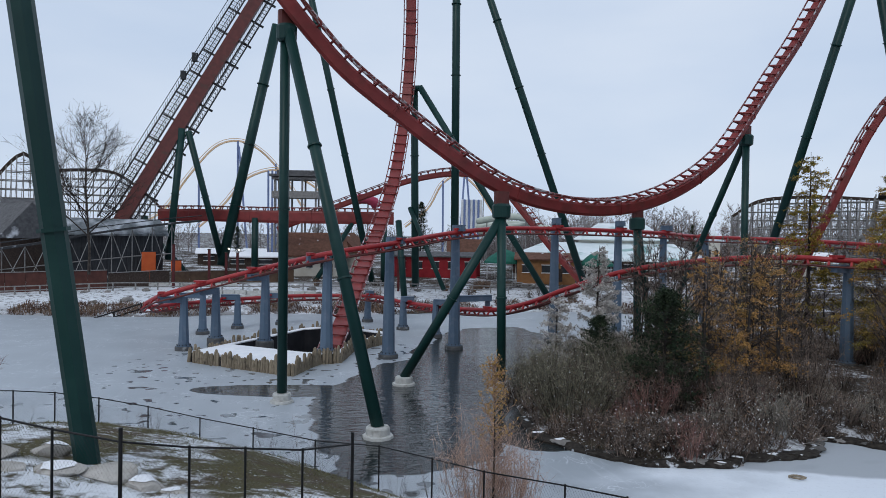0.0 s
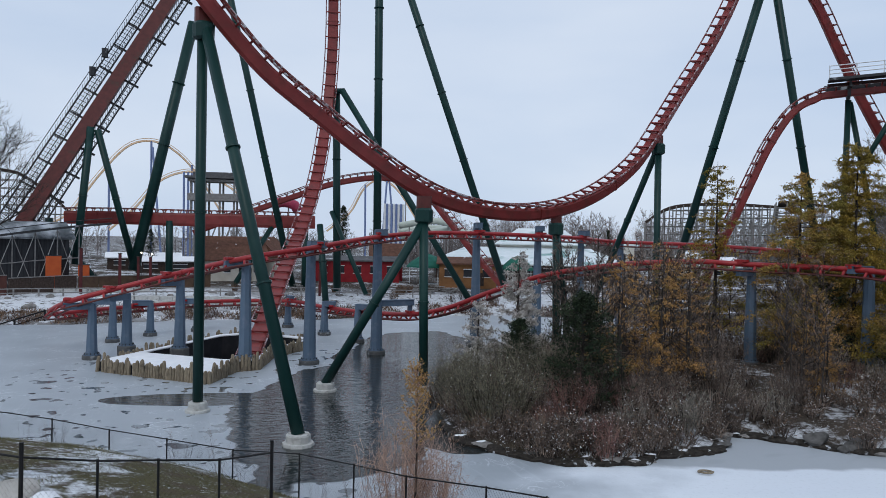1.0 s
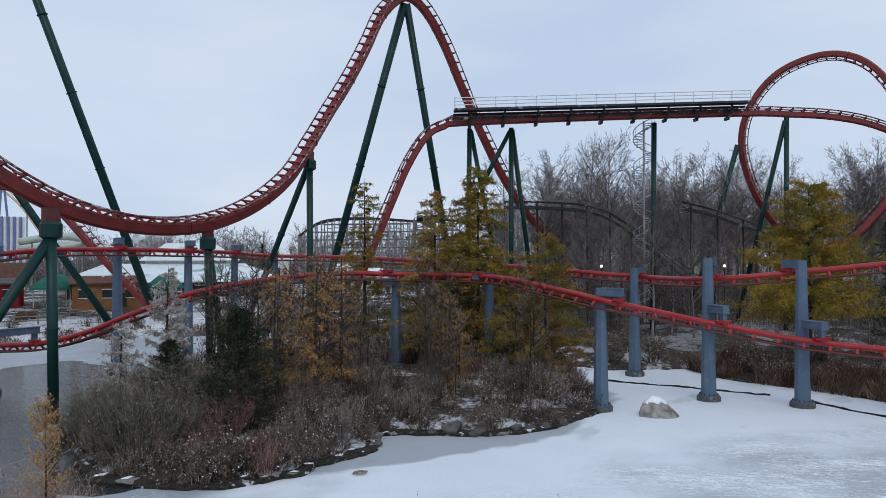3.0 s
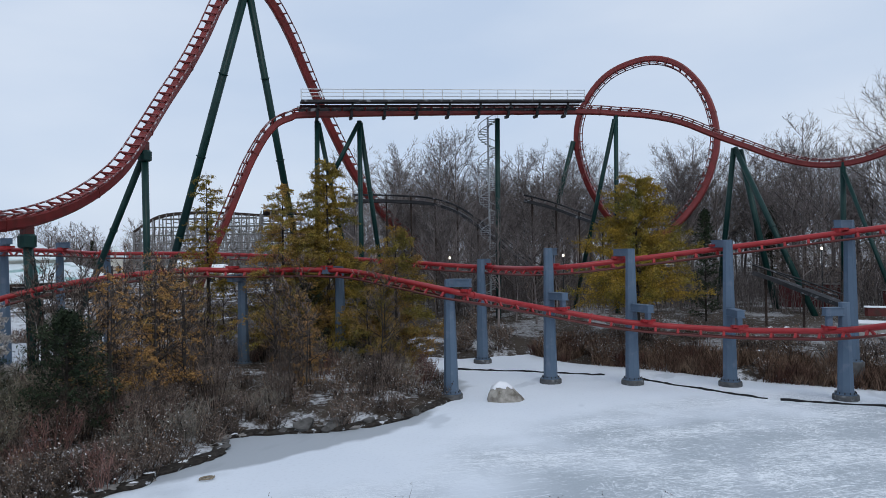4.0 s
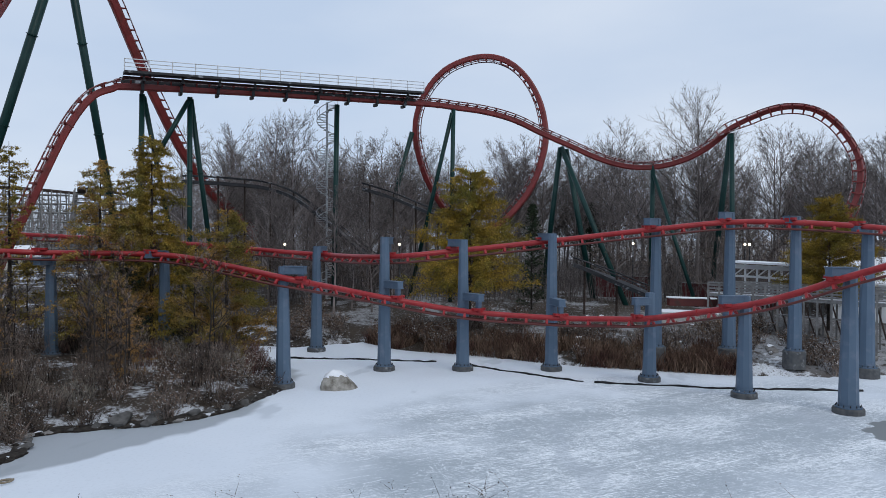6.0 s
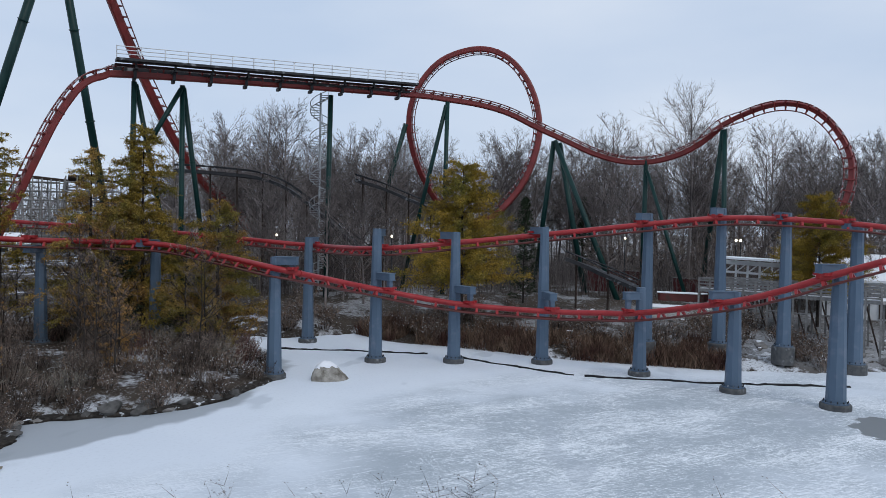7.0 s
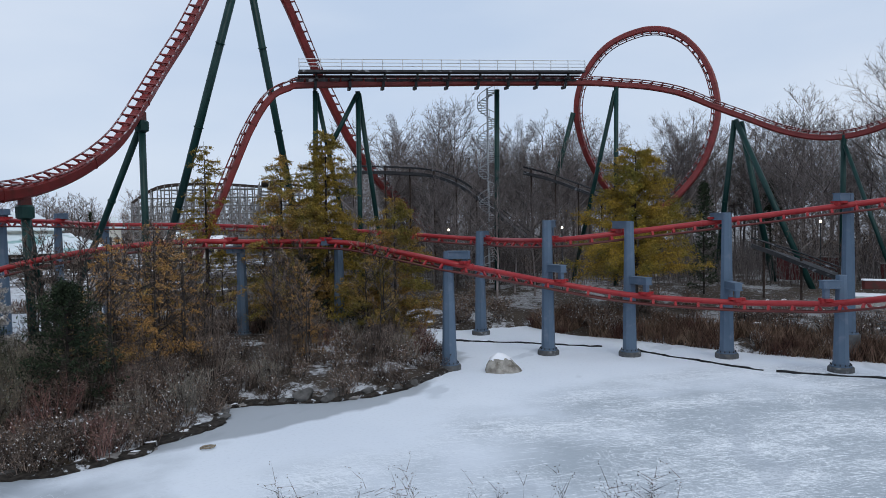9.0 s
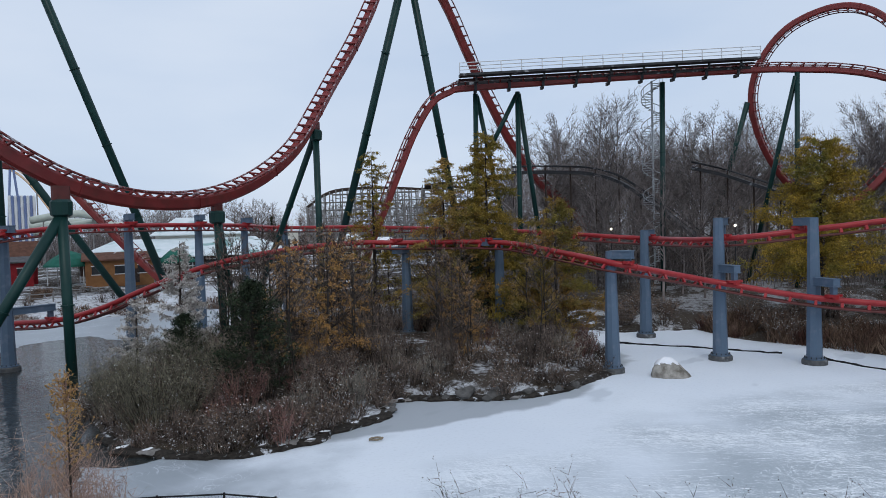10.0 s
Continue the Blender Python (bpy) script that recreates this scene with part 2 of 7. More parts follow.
def pond_material():
    """Open dark water round the pit, grey thin ice with wet patches, snow-dusted ice further on."""
    k = Nodes("pond_ice_and_water")
    wob = k.math("SUBTRACT", k.noise(0.16, 4.0), 0.5)

    def blob(x, y, rx, ry, turn=0.0):
        return k.length(k.mapped((rx, ry, 1000), turn, (x, y, 0)))

    d = blob(-1.0, 44.0, 6.0, 15.5, -4)
    for q in ((-10.0, 45.3, 6.0, 1.7, 3), (4.5, 62.0, 6.5, 16.0, -8), (-0.3, 34.8, 3.4, 3.4, 30), (5.0, 36.2, 2.6, 3.2, 20)):
        d = k.math("MINIMUM", d, blob(*q))
    d = k.math("ADD", d, k.math("MULTIPLY", wob, 1.0))
    open_water = k.span(d, 1.02, 0.98)
    spots = k.math("MAXIMUM", k.noise(0.5, 2.0, None, 0.35), k.math("SUBTRACT", k.noise(1.1, 2.0, None, 0.3), 0.005))
    near = k.span(k.length(k.mapped((16, 24, 1000), 0, (-9, 45, 0))), 1.25, 0.7)
    wet = k.math("MULTIPLY", k.span(spots, 0.655, 0.675), near)
    snow_side = k.math("ADD", k.length(k.mapped((42, 40, 1000), 20, (44, 12, 0))), k.math("MULTIPLY", wob, 0.5))
    snow = k.span(snow_side, 1.02, 0.86)
    worn = k.math("ADD", k.length(k.mapped((22, 12, 1000), -28, (37, 9, 0))), k.math("MULTIPLY", wob, 1.6))
    worn = k.span(worn, 1.3, 0.5)
    scratch = k.noise(1.9, 9.0, k.mapped((2.6, 0.34, 1), -32), 0.74, 2.2)
    scratch2 = k.noise(0.8, 5.0, k.mapped((0.2, 2.4, 1), 15), 0.6, 0.8)
    fine = k.noise(9.0, 5.0)
    ice = k.mix(k.noise(0.25, 5.0), (0.29, 0.325, 0.36), (0.43, 0.47, 0.51))
    line = k.math("ABSOLUTE", k.math("SUBTRACT", k.noise(0.55, 3.0, None, 0.55, 0.6), 0.5))
    line2 = k.math("ABSOLUTE", k.math("SUBTRACT", k.noise(0.9, 2.0, k.mapped((1.4, 0.7, 1), 40), 0.5, 0.9), 0.52))
    marks = k.math("MULTIPLY", k.span(k.math("MINIMUM", line, line2), 0.010, 0.002), k.span(k.noise(0.35, 4.0), 0.45, 0.6))
    ice = k.mix(k.math("MULTIPLY", marks, 0.6), ice, (0.72, 0.76, 0.80))
    ice = k.mix(k.math("MULTIPLY", k.span(scratch2, 0.55, 0.75), 0.25), ice, (0.62, 0.66, 0.70))
    white = k.mix(k.noise(0.12, 4.0), (0.67, 0.72, 0.79), (0.81, 0.85, 0.89))
    crossed = k.noise(1.7, 9.0, k.mapped((0.3, 2.2, 1), -8), 0.72, 2.6)
    third = k.noise(2.2, 8.0, k.mapped((1.6, 0.28, 1), -68), 0.72, 2.0)
    scratch = k.math("MAXIMUM", k.math("MAXIMUM", scratch, k.math("SUBTRACT", third, 0.02)), k.math("SUBTRACT", crossed, 0.03))
    scratch = k.math("ADD", scratch, k.math("MULTIPLY", k.math("SUBTRACT", k.noise(0.22, 4.0, k.mapped((1.7, 0.8, 1), -30)), 0.5), 0.32))
    grey = k.mix(k.span(scratch, 0.52, 0.60), (0.40, 0.445, 0.485), (0.90, 0.93, 0.96))
    grey = k.mix(k.math("MULTIPLY", k.span(fine, 0.45, 0.7), 0.35), grey, (0.30, 0.34, 0.37))
    white = k.mix(worn, white, grey)
    white = k.mix(k.math("MULTIPLY", k.math("MULTIPLY", marks, worn), 0.7), white, (0.84, 0.87, 0.90))
    white = k.mix(k.math("MULTIPLY", k.span(k.noise(5.0, 6.0, None, 0.7), 0.5, 0.72), 0.22), white, (0.42, 0.46, 0.50))
    shade = k.span(k.noise(0.2, 3.0, k.mapped((2.2, 0.9, 1), 25)), 0.62, 0.66)
    white = k.mix(k.math("MULTIPLY", shade, 0.45), white, (0.42, 0.46, 0.51))
    col = k.mix(snow, ice, white)
    slush = k.math("ADD", k.length(k.mapped((21.2, 16.6, 1000), 0, (21, 46.5, 0))), k.math("MULTIPLY", wob, 0.3))
    col = k.mix(k.math("MULTIPLY", k.span(slush, 1.03, 0.99), 0.8), col, (0.30, 0.325, 0.35))
    puddle = k.math("ADD", k.length(k.mapped((2.6, 1.7, 1000), 20, (43.9, -0.9, 0))), k.math("MULTIPLY", k.math("SUBTRACT", k.noise(0.8, 4.0), 0.5), 1.4))
    col = k.mix(k.span(puddle, 1.04, 0.98), col, (0.20, 0.215, 0.225))
    col = k.mix(wet, col, (0.10, 0.115, 0.125))
    col = k.mix(open_water, col, (0.026, 0.031, 0.032))
    k.t.links.new(col, k.bs.inputs["Base Color"])
    liquid = k.math("MAXIMUM", open_water, wet)
    rough = k.mix(liquid, (0.42, 0.42, 0.42), (0.06, 0.06, 0.06))
    rough = k.mix(snow, rough, (0.75, 0.75, 0.75))
    k.t.links.new(rough, k.bs.inputs["Roughness"])
    ripple = k.noise(1.5, 3.0, k.mapped((1.6, 0.5, 1), 10), 0.55)
    grain = k.math("MULTIPLY", k.noise(3.0, 5.0), 0.08)
    h = k.math("ADD", k.math("MULTIPLY", ripple, open_water), grain)
    k.bump(h, 0.55, 0.1)
    return k.m


def ground_material():
    """Winter grass, brown litter and gravel under patches of thin snow."""
    k = Nodes("snowy_ground")
    patch = k.math("ADD", k.noise(0.22, 8.0, None, 0.62), k.math("MULTIPLY", k.math("SUBTRACT", k.noise(2.2, 5.0, None, 0.6), 0.5), 0.35))
    dusted = k.math("MULTIPLY", k.span(patch, 0.50, 0.60), k.span(k.noise(6.0, 6.0, None, 0.75), 0.34, 0.5))
    speck = k.math("MAXIMUM", k.span(k.noise(3.4, 6.0, None, 0.7), 0.60, 0.66), k.math("MULTIPLY", k.span(k.noise(9.0, 5.0, None, 0.7), 0.58, 0.64), k.span(k.noise(0.5, 4.0), 0.42, 0.6)))
    dirt = k.mix(k.noise(0.6, 6.0), (0.026, 0.020, 0.016), (0.085, 0.066, 0.05))
    turf = k.mix(k.noise(7.0, 7.0, None, 0.7), (0.035, 0.036, 0.016), (0.14, 0.12, 0.065))
    turf = k.mix(k.span(k.noise(0.9, 5.0), 0.45, 0.65), turf, (0.085, 0.065, 0.045))
    base = k.mix(k.span(k.length(k.mapped((34, 34, 1000))), 0.8, 1.1), turf, dirt)
    isle = k.span(k.length(k.mapped((22, 17, 1000), 0, (23, 46, 0))), 1.15, 0.9)
    woods = k.span(k.length(k.mapped((78, 85, 1000), 0, (125, 55, 0))), 1.05, 0.85)
    sheltered = k.math("SUBTRACT", 1.0, k.math("MAXIMUM", k.math("MULTIPLY", isle, 0.25), k.math("MULTIPLY", woods, 0.65)))
    slope = k.span(k.length(k.mapped((32, 15, 1000), 8, (-42, 97, 0))), 1.2, 0.6)
    slope = k.math("MAXIMUM", slope, k.math("MULTIPLY", k.span(k.length(k.mapped((11, 15, 1000), 0, (70, 8, 0))), 1.2, 0.6), 0.55))
    slope = k.math("MAXIMUM", slope, k.math("MULTIPLY", k.span(k.length(k.mapped((30, 9, 1000), 6, (10, 102, 0))), 1.2, 0.6), 0.8))
    slope = k.math("MAXIMUM", slope, k.span(k.length(k.mapped((5.5, 1.5, 1000), -10, (-9.5, 16.6, 0))), 1.1, 0.6))
    dusted = k.math("MAXIMUM", dusted, k.math("MULTIPLY", slope, k.span(k.noise(1.6, 8.0, None, 0.7), 0.36, 0.5)))
    snow = k.math("MAXIMUM", k.math("MULTIPLY", k.math("MULTIPLY", dusted, 0.92), sheltered), k.math("MULTIPLY", speck, 0.7))
    k.t.links.new(k.mix(snow, base, (0.76, 0.79, 0.83)), k.bs.inputs["Base Color"])
    k.bs.inputs["Roughness"].default_value = 0.9
    k.bs.inputs["Specular IOR Level"].default_value = 0.15
    k.bump(k.math("ADD", k.noise(4.0, 6.0), snow), 0.6, 0.08)
    return k.m


POND, GROUND = pond_material(), ground_material()


# ---- mesh tools ----
class Geo:
    """Vertices and faces gathered for one mesh."""

    def __init__(self):
        self.v, self.f = [], []

    def add(self, verts, faces):
        n = len(self.v)
        self.v.extend(verts)
        self.f.extend(tuple(i + n for i in q) for q in faces)
        return self

    def box(self, c, size, rz=0.0, bevel=0.0):
        m = pose(c[0], c[1], c[2], 0, 0, rz)
        x, y, z = (s / 2 for s in size)
        b = min(bevel, x * 0.9, y * 0.9)
        ring = [(x - b, -y), (x, -y + b), (x, y - b), (x - b, y), (-x + b, y), (-x, y - b), (-x, -y + b), (-x + b, -y)] if b else [(x, -y), (x, y), (-x, y), (-x, -y)]
        n = len(ring)
        vs = [m @ Vector((*p, h)) for h in (-z, z) for p in ring]
        fs = [(i, (i + 1) % n, n + (i + 1) % n, n + i) for i in range(n)]
        return self.add(vs, fs + [tuple(range(n))[::-1], tuple(range(n, 2 * n))])

    def sweep(self, pts, ups, profile, close=True):
        """Sweeps a closed 2D profile (side, up) along points with the given up vectors; profile may be a function of u."""
        n, vs = len(pts), []
        for i, p in enumerate(pts):
            d = (pts[min(i + 1, n - 1)] - pts[max(i - 1, 0)]).normalized()
            u = (ups[i] - d * ups[i].dot(d)).normalized()
            s = d.cross(u)
            prof = profile(i / max(n - 1, 1)) if callable(profile) else profile
            vs.extend(p + s * a + u * b for a, b in prof)
        k = len(vs) // n
        fs = [(i * k + j, i * k + (j + 1) % k, (i + 1) * k + (j + 1) % k, (i + 1) * k + j) for i in range(n - 1) for j in range(k)]
        if close:
            fs += [tuple(range(k))[::-1], tuple(range((n - 1) * k, n * k))]
        return self.add(vs, fs)

    def tube(self, pts, r, seg=10, r1=None):
        pts = [Vector(p) for p in pts]
        d = pts[-1] - pts[0]
        up = Vector((0, 0, 1)) if abs(d.normalized().z) < 0.8 else Vector((0.3, 1, 0))
        e = r if r1 is None else r1
        circle = [(math.cos(2 * math.pi * j / seg), math.sin(2 * math.pi * j / seg)) for j in range(seg)]
        return self.sweep(pts, [up] * len(pts), lambda t: [(a * (r + (e - r) * t), b * (r + (e - r) * t)) for a, b in circle])

    def spike(self, a, b, r, seg=3):
        """A thin twig: a small pyramid from a to b."""
        d = (b - a)
        s = d.cross(Vector((0.31, 0.52, 0.8))).normalized() * r
        t = d.cross(s).normalized() * r
        n = len(self.v)
        self.v.extend((a + s, a - s * 0.5 + t * 0.87, a - s * 0.5 - t * 0.87, b))
        self.f.extend(((n, n + 1, n + 3), (n + 1, n + 2, n + 3), (n + 2, n, n + 3)))
        return self

    def leaf(self, p, size, rng, slim=0.45):
        d = Vector((rng.uniform(-1, 1), rng.uniform(-1, 1), rng.uniform(-1, 1))).normalized()
        e = d.cross(Vector((rng.uniform(-1, 1), rng.uniform(-1, 1), rng.uniform(-1, 1)))).normalized()
        n = len(self.v)
        self.v.extend((p - d * size, p + e * size * slim, p + d * size, p - e * size * slim))
        self.f.append((n, n + 1, n + 2, n + 3))
        return self

    def lathe(self, c, rings, seg=16):
        """Rings of (radius, height) turned about the upright axis at c."""
        vs = [Vector((c[0] + r * math.cos(2 * math.pi * j / seg), c[1] + r * math.sin(2 * math.pi * j / seg), c[2] + h)) for r, h in rings for j in range(seg)]
        n = len(rings)
        fs = [(i * seg + j, i * seg + (j + 1) % seg, (i + 1) * seg + (j + 1) % seg, (i + 1) * seg + j) for i in range(n - 1) for j in range(seg)]
        return self.add(vs, fs + [tuple(range(seg))[::-1], tuple(range((n - 1) * seg, n * seg))])

    def mesh(self, name, mat, smooth=False):
        me = bpy.data.meshes.new(name)
        me.from_pydata([tuple(q) for q in self.v], [], self.f)
        me.materials.append(mat)
        if smooth:
            me.polygons.foreach_set("use_smooth", [True] * len(me.polygons))
        return me


def base(name, at, label, category, group="", kind=""):
    """The Empty at a thing's base, tagged."""
    ob = new(name)
    ob.location = at
    ob.empty_display_size = 0.2
    return tagged(ob, label, category, group, kind)


def part(name, geo, mat, parent, label="", smooth=False, local=False):
    """One mesh under a thing; geo in world metres unless local."""
    root = parent
    off = Vector((0, 0, 0))
    while root is not None and not local:
        off += root.location
        root = root.parent
    geo.v = [Vector(q) - off for q in geo.v]
    ob = new(name, geo.mesh(name, mat, smooth))
    ob.parent = parent
    if name.endswith("_mass") or name in ("crown", "foliage"):
        tagged(ob, kind="stuff")
    return tagged(ob, label)


def solid(name, geo, mat, label, category, group="", kind="", at=(0, 0, 0), smooth=False):
    """A thing of one mesh with its origin at its base."""
    geo.v = [Vector(q) - Vector(at) for q in geo.v]
    ob = new(name, geo.mesh(name, mat, smooth))
    ob.location = at
    return tagged(ob, label, category, group, kind)


def spline(pts, step):
    """Even points along a smooth curve through pts."""
    p = [Vector(q) for q in pts]
    p = [p[0] * 2 - p[1]] + p + [p[-1] * 2 - p[-2]]
    fine = []
    for i in range(1, len(p) - 2):
        for j in range(24):
            t = j / 24
            fine.append(0.5 * (2 * p[i] + (p[i + 1] - p[i - 1]) * t + (2 * p[i - 1] - 5 * p[i] + 4 * p[i + 1] - p[i + 2]) * t * t + (3 * p[i] - p[i - 1] - 3 * p[i + 1] + p[i + 2]) * t ** 3))
    fine.append(p[-2])
    for _ in range(3):
        fine = [fine[0]] + [(fine[i - 1] + fine[i] * 2 + fine[i + 1]) / 4 for i in range(1, len(fine) - 1)] + [fine[-1]]
    run = [0.0]
    for a, b in zip(fine, fine[1:]):
        run.append(run[-1] + (b - a).length)
    n = max(2, int(run[-1] / step))
    out, k = [], 0
    for i in range(n + 1):
        s = run[-1] * i / n
        while k < len(run) - 2 and run[k + 1] < s:
            k += 1
        f = (s - run[k]) / max(run[k + 1] - run[k], 1e-6)
        out.append(fine[k].lerp(fine[k + 1], f))
    return out


# ---- the lie of the land ----
POND_EDGE = [(-120, 72), (-51, 82.3), (-40.7, 81.5), (-31.6, 82.9), (-19.7, 88.3), (-5.8, 89.7), (7.4, 95.1), (20, 96), (33, 91), (41, 78), (44, 62), (45.5, 50), (47.4, 44.8), (53.4, 41.7), (51.5, 36), (52.6, 30.8), (52.6, 21.1), (54.4, 13.7), (55.9, 8.4), (59.1, 2.5), (61.5, 0.5), (66, -8), (62, -24), (40, -34), (24, -20), (22, -8), (21, 0), (19.5, 8), (15, 13), (9.5, 17), (5.5, 20.5), (1.5, 24), (-4, 28.8), (-9, 32), (-13, 33), (-18, 31.5), (-25, 29), (-45, 36), (-120, 50)]
ISLE_EDGE = [(3.9, 44.5), (4.4, 39), (4.9, 35.6), (6, 34), (8.8, 31.6), (12.5, 31.4), (14.1, 32.3), (17.4, 33.2), (18.2, 34.4), (18.6, 36.0), (20.5, 35.3), (22.4, 33.9), (25.0, 32.2), (28.4, 31.8), (31.4, 32.6), (34.6, 33.6), (36.5, 35.2), (39.5, 40), (41, 48), (39, 57), (32, 63), (20, 62), (12, 57), (6, 51)]


def edge_distance(poly, x, y):
    """Distance to a polygon, positive inside."""
    best, inside = 1e9, False
    for (ax, ay), (bx, by) in zip(poly, poly[1:] + poly[:1]):
        dx, dy = bx - ax, by - ay
        t = max(0.0, min(1.0, ((x - ax) * dx + (y - ay) * dy) / (dx * dx + dy * dy)))
        best = min(best, math.hypot(x - ax - t * dx, y - ay - t * dy))
        if (ay > y) != (by > y) and x < ax + (y - ay) * dx / dy:
            inside = not inside
    return best if inside else -best


def land(x, y):
    """Height of the ground: the pond bed, the island, the near slope and the far bank."""
    d = edge_distance(POND_EDGE, x, y) if abs(x) < 400 and abs(y) < 400 else -200.0
    rough = (noise.noise((x * 0.35, y * 0.35, 0.0)) * 0.12 + noise.noise((x * 1.1, y * 1.1, 4.0)) * 0.05)
    if d > 0:
        e = edge_distance(ISLE_EDGE, x, y)
        if e > 0:
            return 0.03 + 1.15 * (1 - math.exp(-e / 3.5)) + rough * min(1.0, e)
        return max(-4.0, -0.05 - 1.2 * min(d, -e))
    d = -d
    r = math.hypot(x, y)
    if r < 45 and y < 40 and x < 30 and x > -40:
        z = 5.2 * (1 - math.exp(-d / 8)) + 3.4 * max(0.0, 1 - r / 9.5)
        return 0.03 + z + rough * min(1.0, d)
    return 0.03 + 2.9 * (1 - math.exp(-d / 13)) + rough * min(1.0, d) * (1.0 if d < 120 else 0.3)


def ground_sheet():
    xs = [-4000, -1500, -600, -300, -180, -120, -90] + [-70 + i * 1.15 for i in range(157)] + [125, 150, 190, 260, 400, 800, 1800, 4000]
    ys = [-4000, -1500, -500, -150, -70, -40, -25] + [-16 + i * 1.15 for i in range(118)] + [130, 150, 180, 230, 320, 500, 900, 1800, 4000]
    g = Geo()
    nx = len(xs)
    g.v = [(x, y, land(x, y)) for y in ys for x in xs]
    g.f = [(j * nx + i, j * nx + i + 1, (j + 1) * nx + i + 1, (j + 1) * nx + i) for j in range(len(ys) - 1) for i in range(nx - 1)]
    return solid("ground", g, GROUND, "brown winter ground with thin patchy snow", "ground", kind="structure", smooth=True)


ground_sheet()
PIT_EDGE = [(-19.3, 54.8), (-10.4, 49.9), (-9.4, 54.6), (-7.9, 55.4), (-7.6, 60.5), (-4.6, 67.2), (-10.5, 71.5), (-13.5, 69.5)]


def pond_sheet():
    from mathutils.geometry import tessellate_polygon
    outer = [Vector((x, y, 0)) for x, y in ((-130, 8), (24, -40), (75, -40), (75, 60), (60, 110), (-130, 110))]
    hole = [Vector((x, y, 0)) for x, y in PIT_EDGE][::-1]
    g = Geo()
    g.v = outer + hole
    g.f = [tuple(t) for t in tessellate_polygon([outer, hole])]
    ob = solid("water", g, POND, "half-frozen pond, dark open water and snow-dusted ice", "pond", kind="structure")
    bm = bmesh.new()
    bm.from_mesh(ob.data)
    bmesh.ops.recalc_face_normals(bm, faces=bm.faces)
    if bm.faces[0].normal.z < 0:
        bmesh.ops.reverse_faces(bm, faces=bm.faces)
    bm.to_mesh(ob.data)
    bm.free()


pond_sheet()


# ---- coaster tracks ----
def ring_profile(r, n=10, at=(0, 0)):
    return [(at[0] + r * math.cos(2 * math.pi * j / n), at[1] + r * math.sin(2 * math.pi * j / n)) for j in range(n)]


def track(name, pts, ups, label, paint, gauge=1.5, box=(0.75, 1.0), tie_step=1.25, rise=0.5, rail=RAIL, group="red coaster track", rail_r=0.075):
    """A steel track: a spine below, two rails on cross ties. pts run along the spine's centre; the rails lie on the up side."""
    line = spline(pts, 0.6)
    if callable(ups):
        up = [ups(p) for p in line]
    else:
        u = [Vector(q) for q in ups]
        up = [u[min(int(i / max(len(line) - 1, 1) * (len(u) - 1)), len(u) - 2)].lerp(u[min(int(i / max(len(line) - 1, 1) * (len(u) - 1)), len(u) - 2) + 1], (i / (len(line) - 1) * (len(u) - 1)) % 1 if i < len(line) - 1 else 1) for i in range(len(line))]
    top = base(name, line[0], label, "roller coaster", group)
    w, h = box[0] / 2, box[1] / 2
    prof = [(w * 0.7, -h), (w, -h * 0.6), (w, h * 0.7), (w * 0.8, h), (-w * 0.8, h), (-w, h * 0.7), (-w, -h * 0.6), (-w * 0.7, -h)]
    part("spine", Geo().sweep(line, up, prof), paint, top)
    for s in (-1, 1):
        part("rail", Geo().sweep(line, up, ring_profile(rail_r, 8, (s * gauge / 2, h + rise))), rail, top, "worn steel running rail", smooth=True)
    tie = Geo()
    for s in (-1, 1):
        tie.sweep([Vector((s * w * 0.5, 0, h - 0.05)), Vector((s * gauge / 2, 0, h + rise))], [Vector((0, 1, 0))] * 2, [(0.07, 0.06), (-0.07, 0.06), (-0.07, -0.06), (0.07, -0.06)])
    tie.box((0, 0, h + rise * 0.72), (gauge, 0.14, 0.11))
    me = tie.mesh("tie", paint)
    n = max(1, round(tie_step / 0.6))
    for i in range(1, len(line) - 1, n):
        d = (line[i + 1] - line[i - 1]).normalized()
        u = (up[i] - d * up[i].dot(d)).normalized()
        ob = new("tie", me)
        ob.parent = top
        ob.matrix_basis = Matrix.Translation(line[i] - line[0]) @ Matrix((d.cross(u), d, u)).transposed().to_4x4()
    for i in range(8, len(line) - 8, 17):
        part("splice_flange", Geo().sweep([line[i], line[i].lerp(line[i + 1], 0.2)], [up[i]] * 2, [(a * 1.14, b * 1.1) for a, b in prof]), paint, top)
    return line


Z = Vector((0, 0, 1))
MAIN = [(-18.0, 37.5, 36.72), (-15.0, 38.8, 32.42), (-12.37, 40.14, 28.15), (-10.96, 40.85, 25.8), (-9.31, 41.47, 23.48), (-7.64, 42.32, 21.47), (-5.74, 43.22, 19.55), (-3.07, 44.39, 17.59), (-0.61, 45.5, 15.84), (2.36, 46.94, 13.96), (5.14, 48.53, 12.78), (8.6, 50.78, 12.16), (12.45, 53.57, 12.17), (16.16, 56.22, 12.9), (20.22, 59.14, 14.64), (24.07, 61.99, 17.35), (27.3, 64.5, 21.1), (30.3, 66.95, 24.8), (33.3, 68.3, 28.95), (35.8, 69.3, 33.01), (38.55, 70.67, 37.59), (41.59, 71.25, 40.2), (44.5, 71.84, 39.56), (47.57, 72.24, 36.09), (50.99, 72.95, 30.82), (53.87, 73.34, 26.25), (58.86, 74.57, 20.25), (64.89, 76.09, 15.21), (71.71, 78.06, 11.8), (80.0, 81.0, 7.5), (90.0, 84.0, 2.6)]
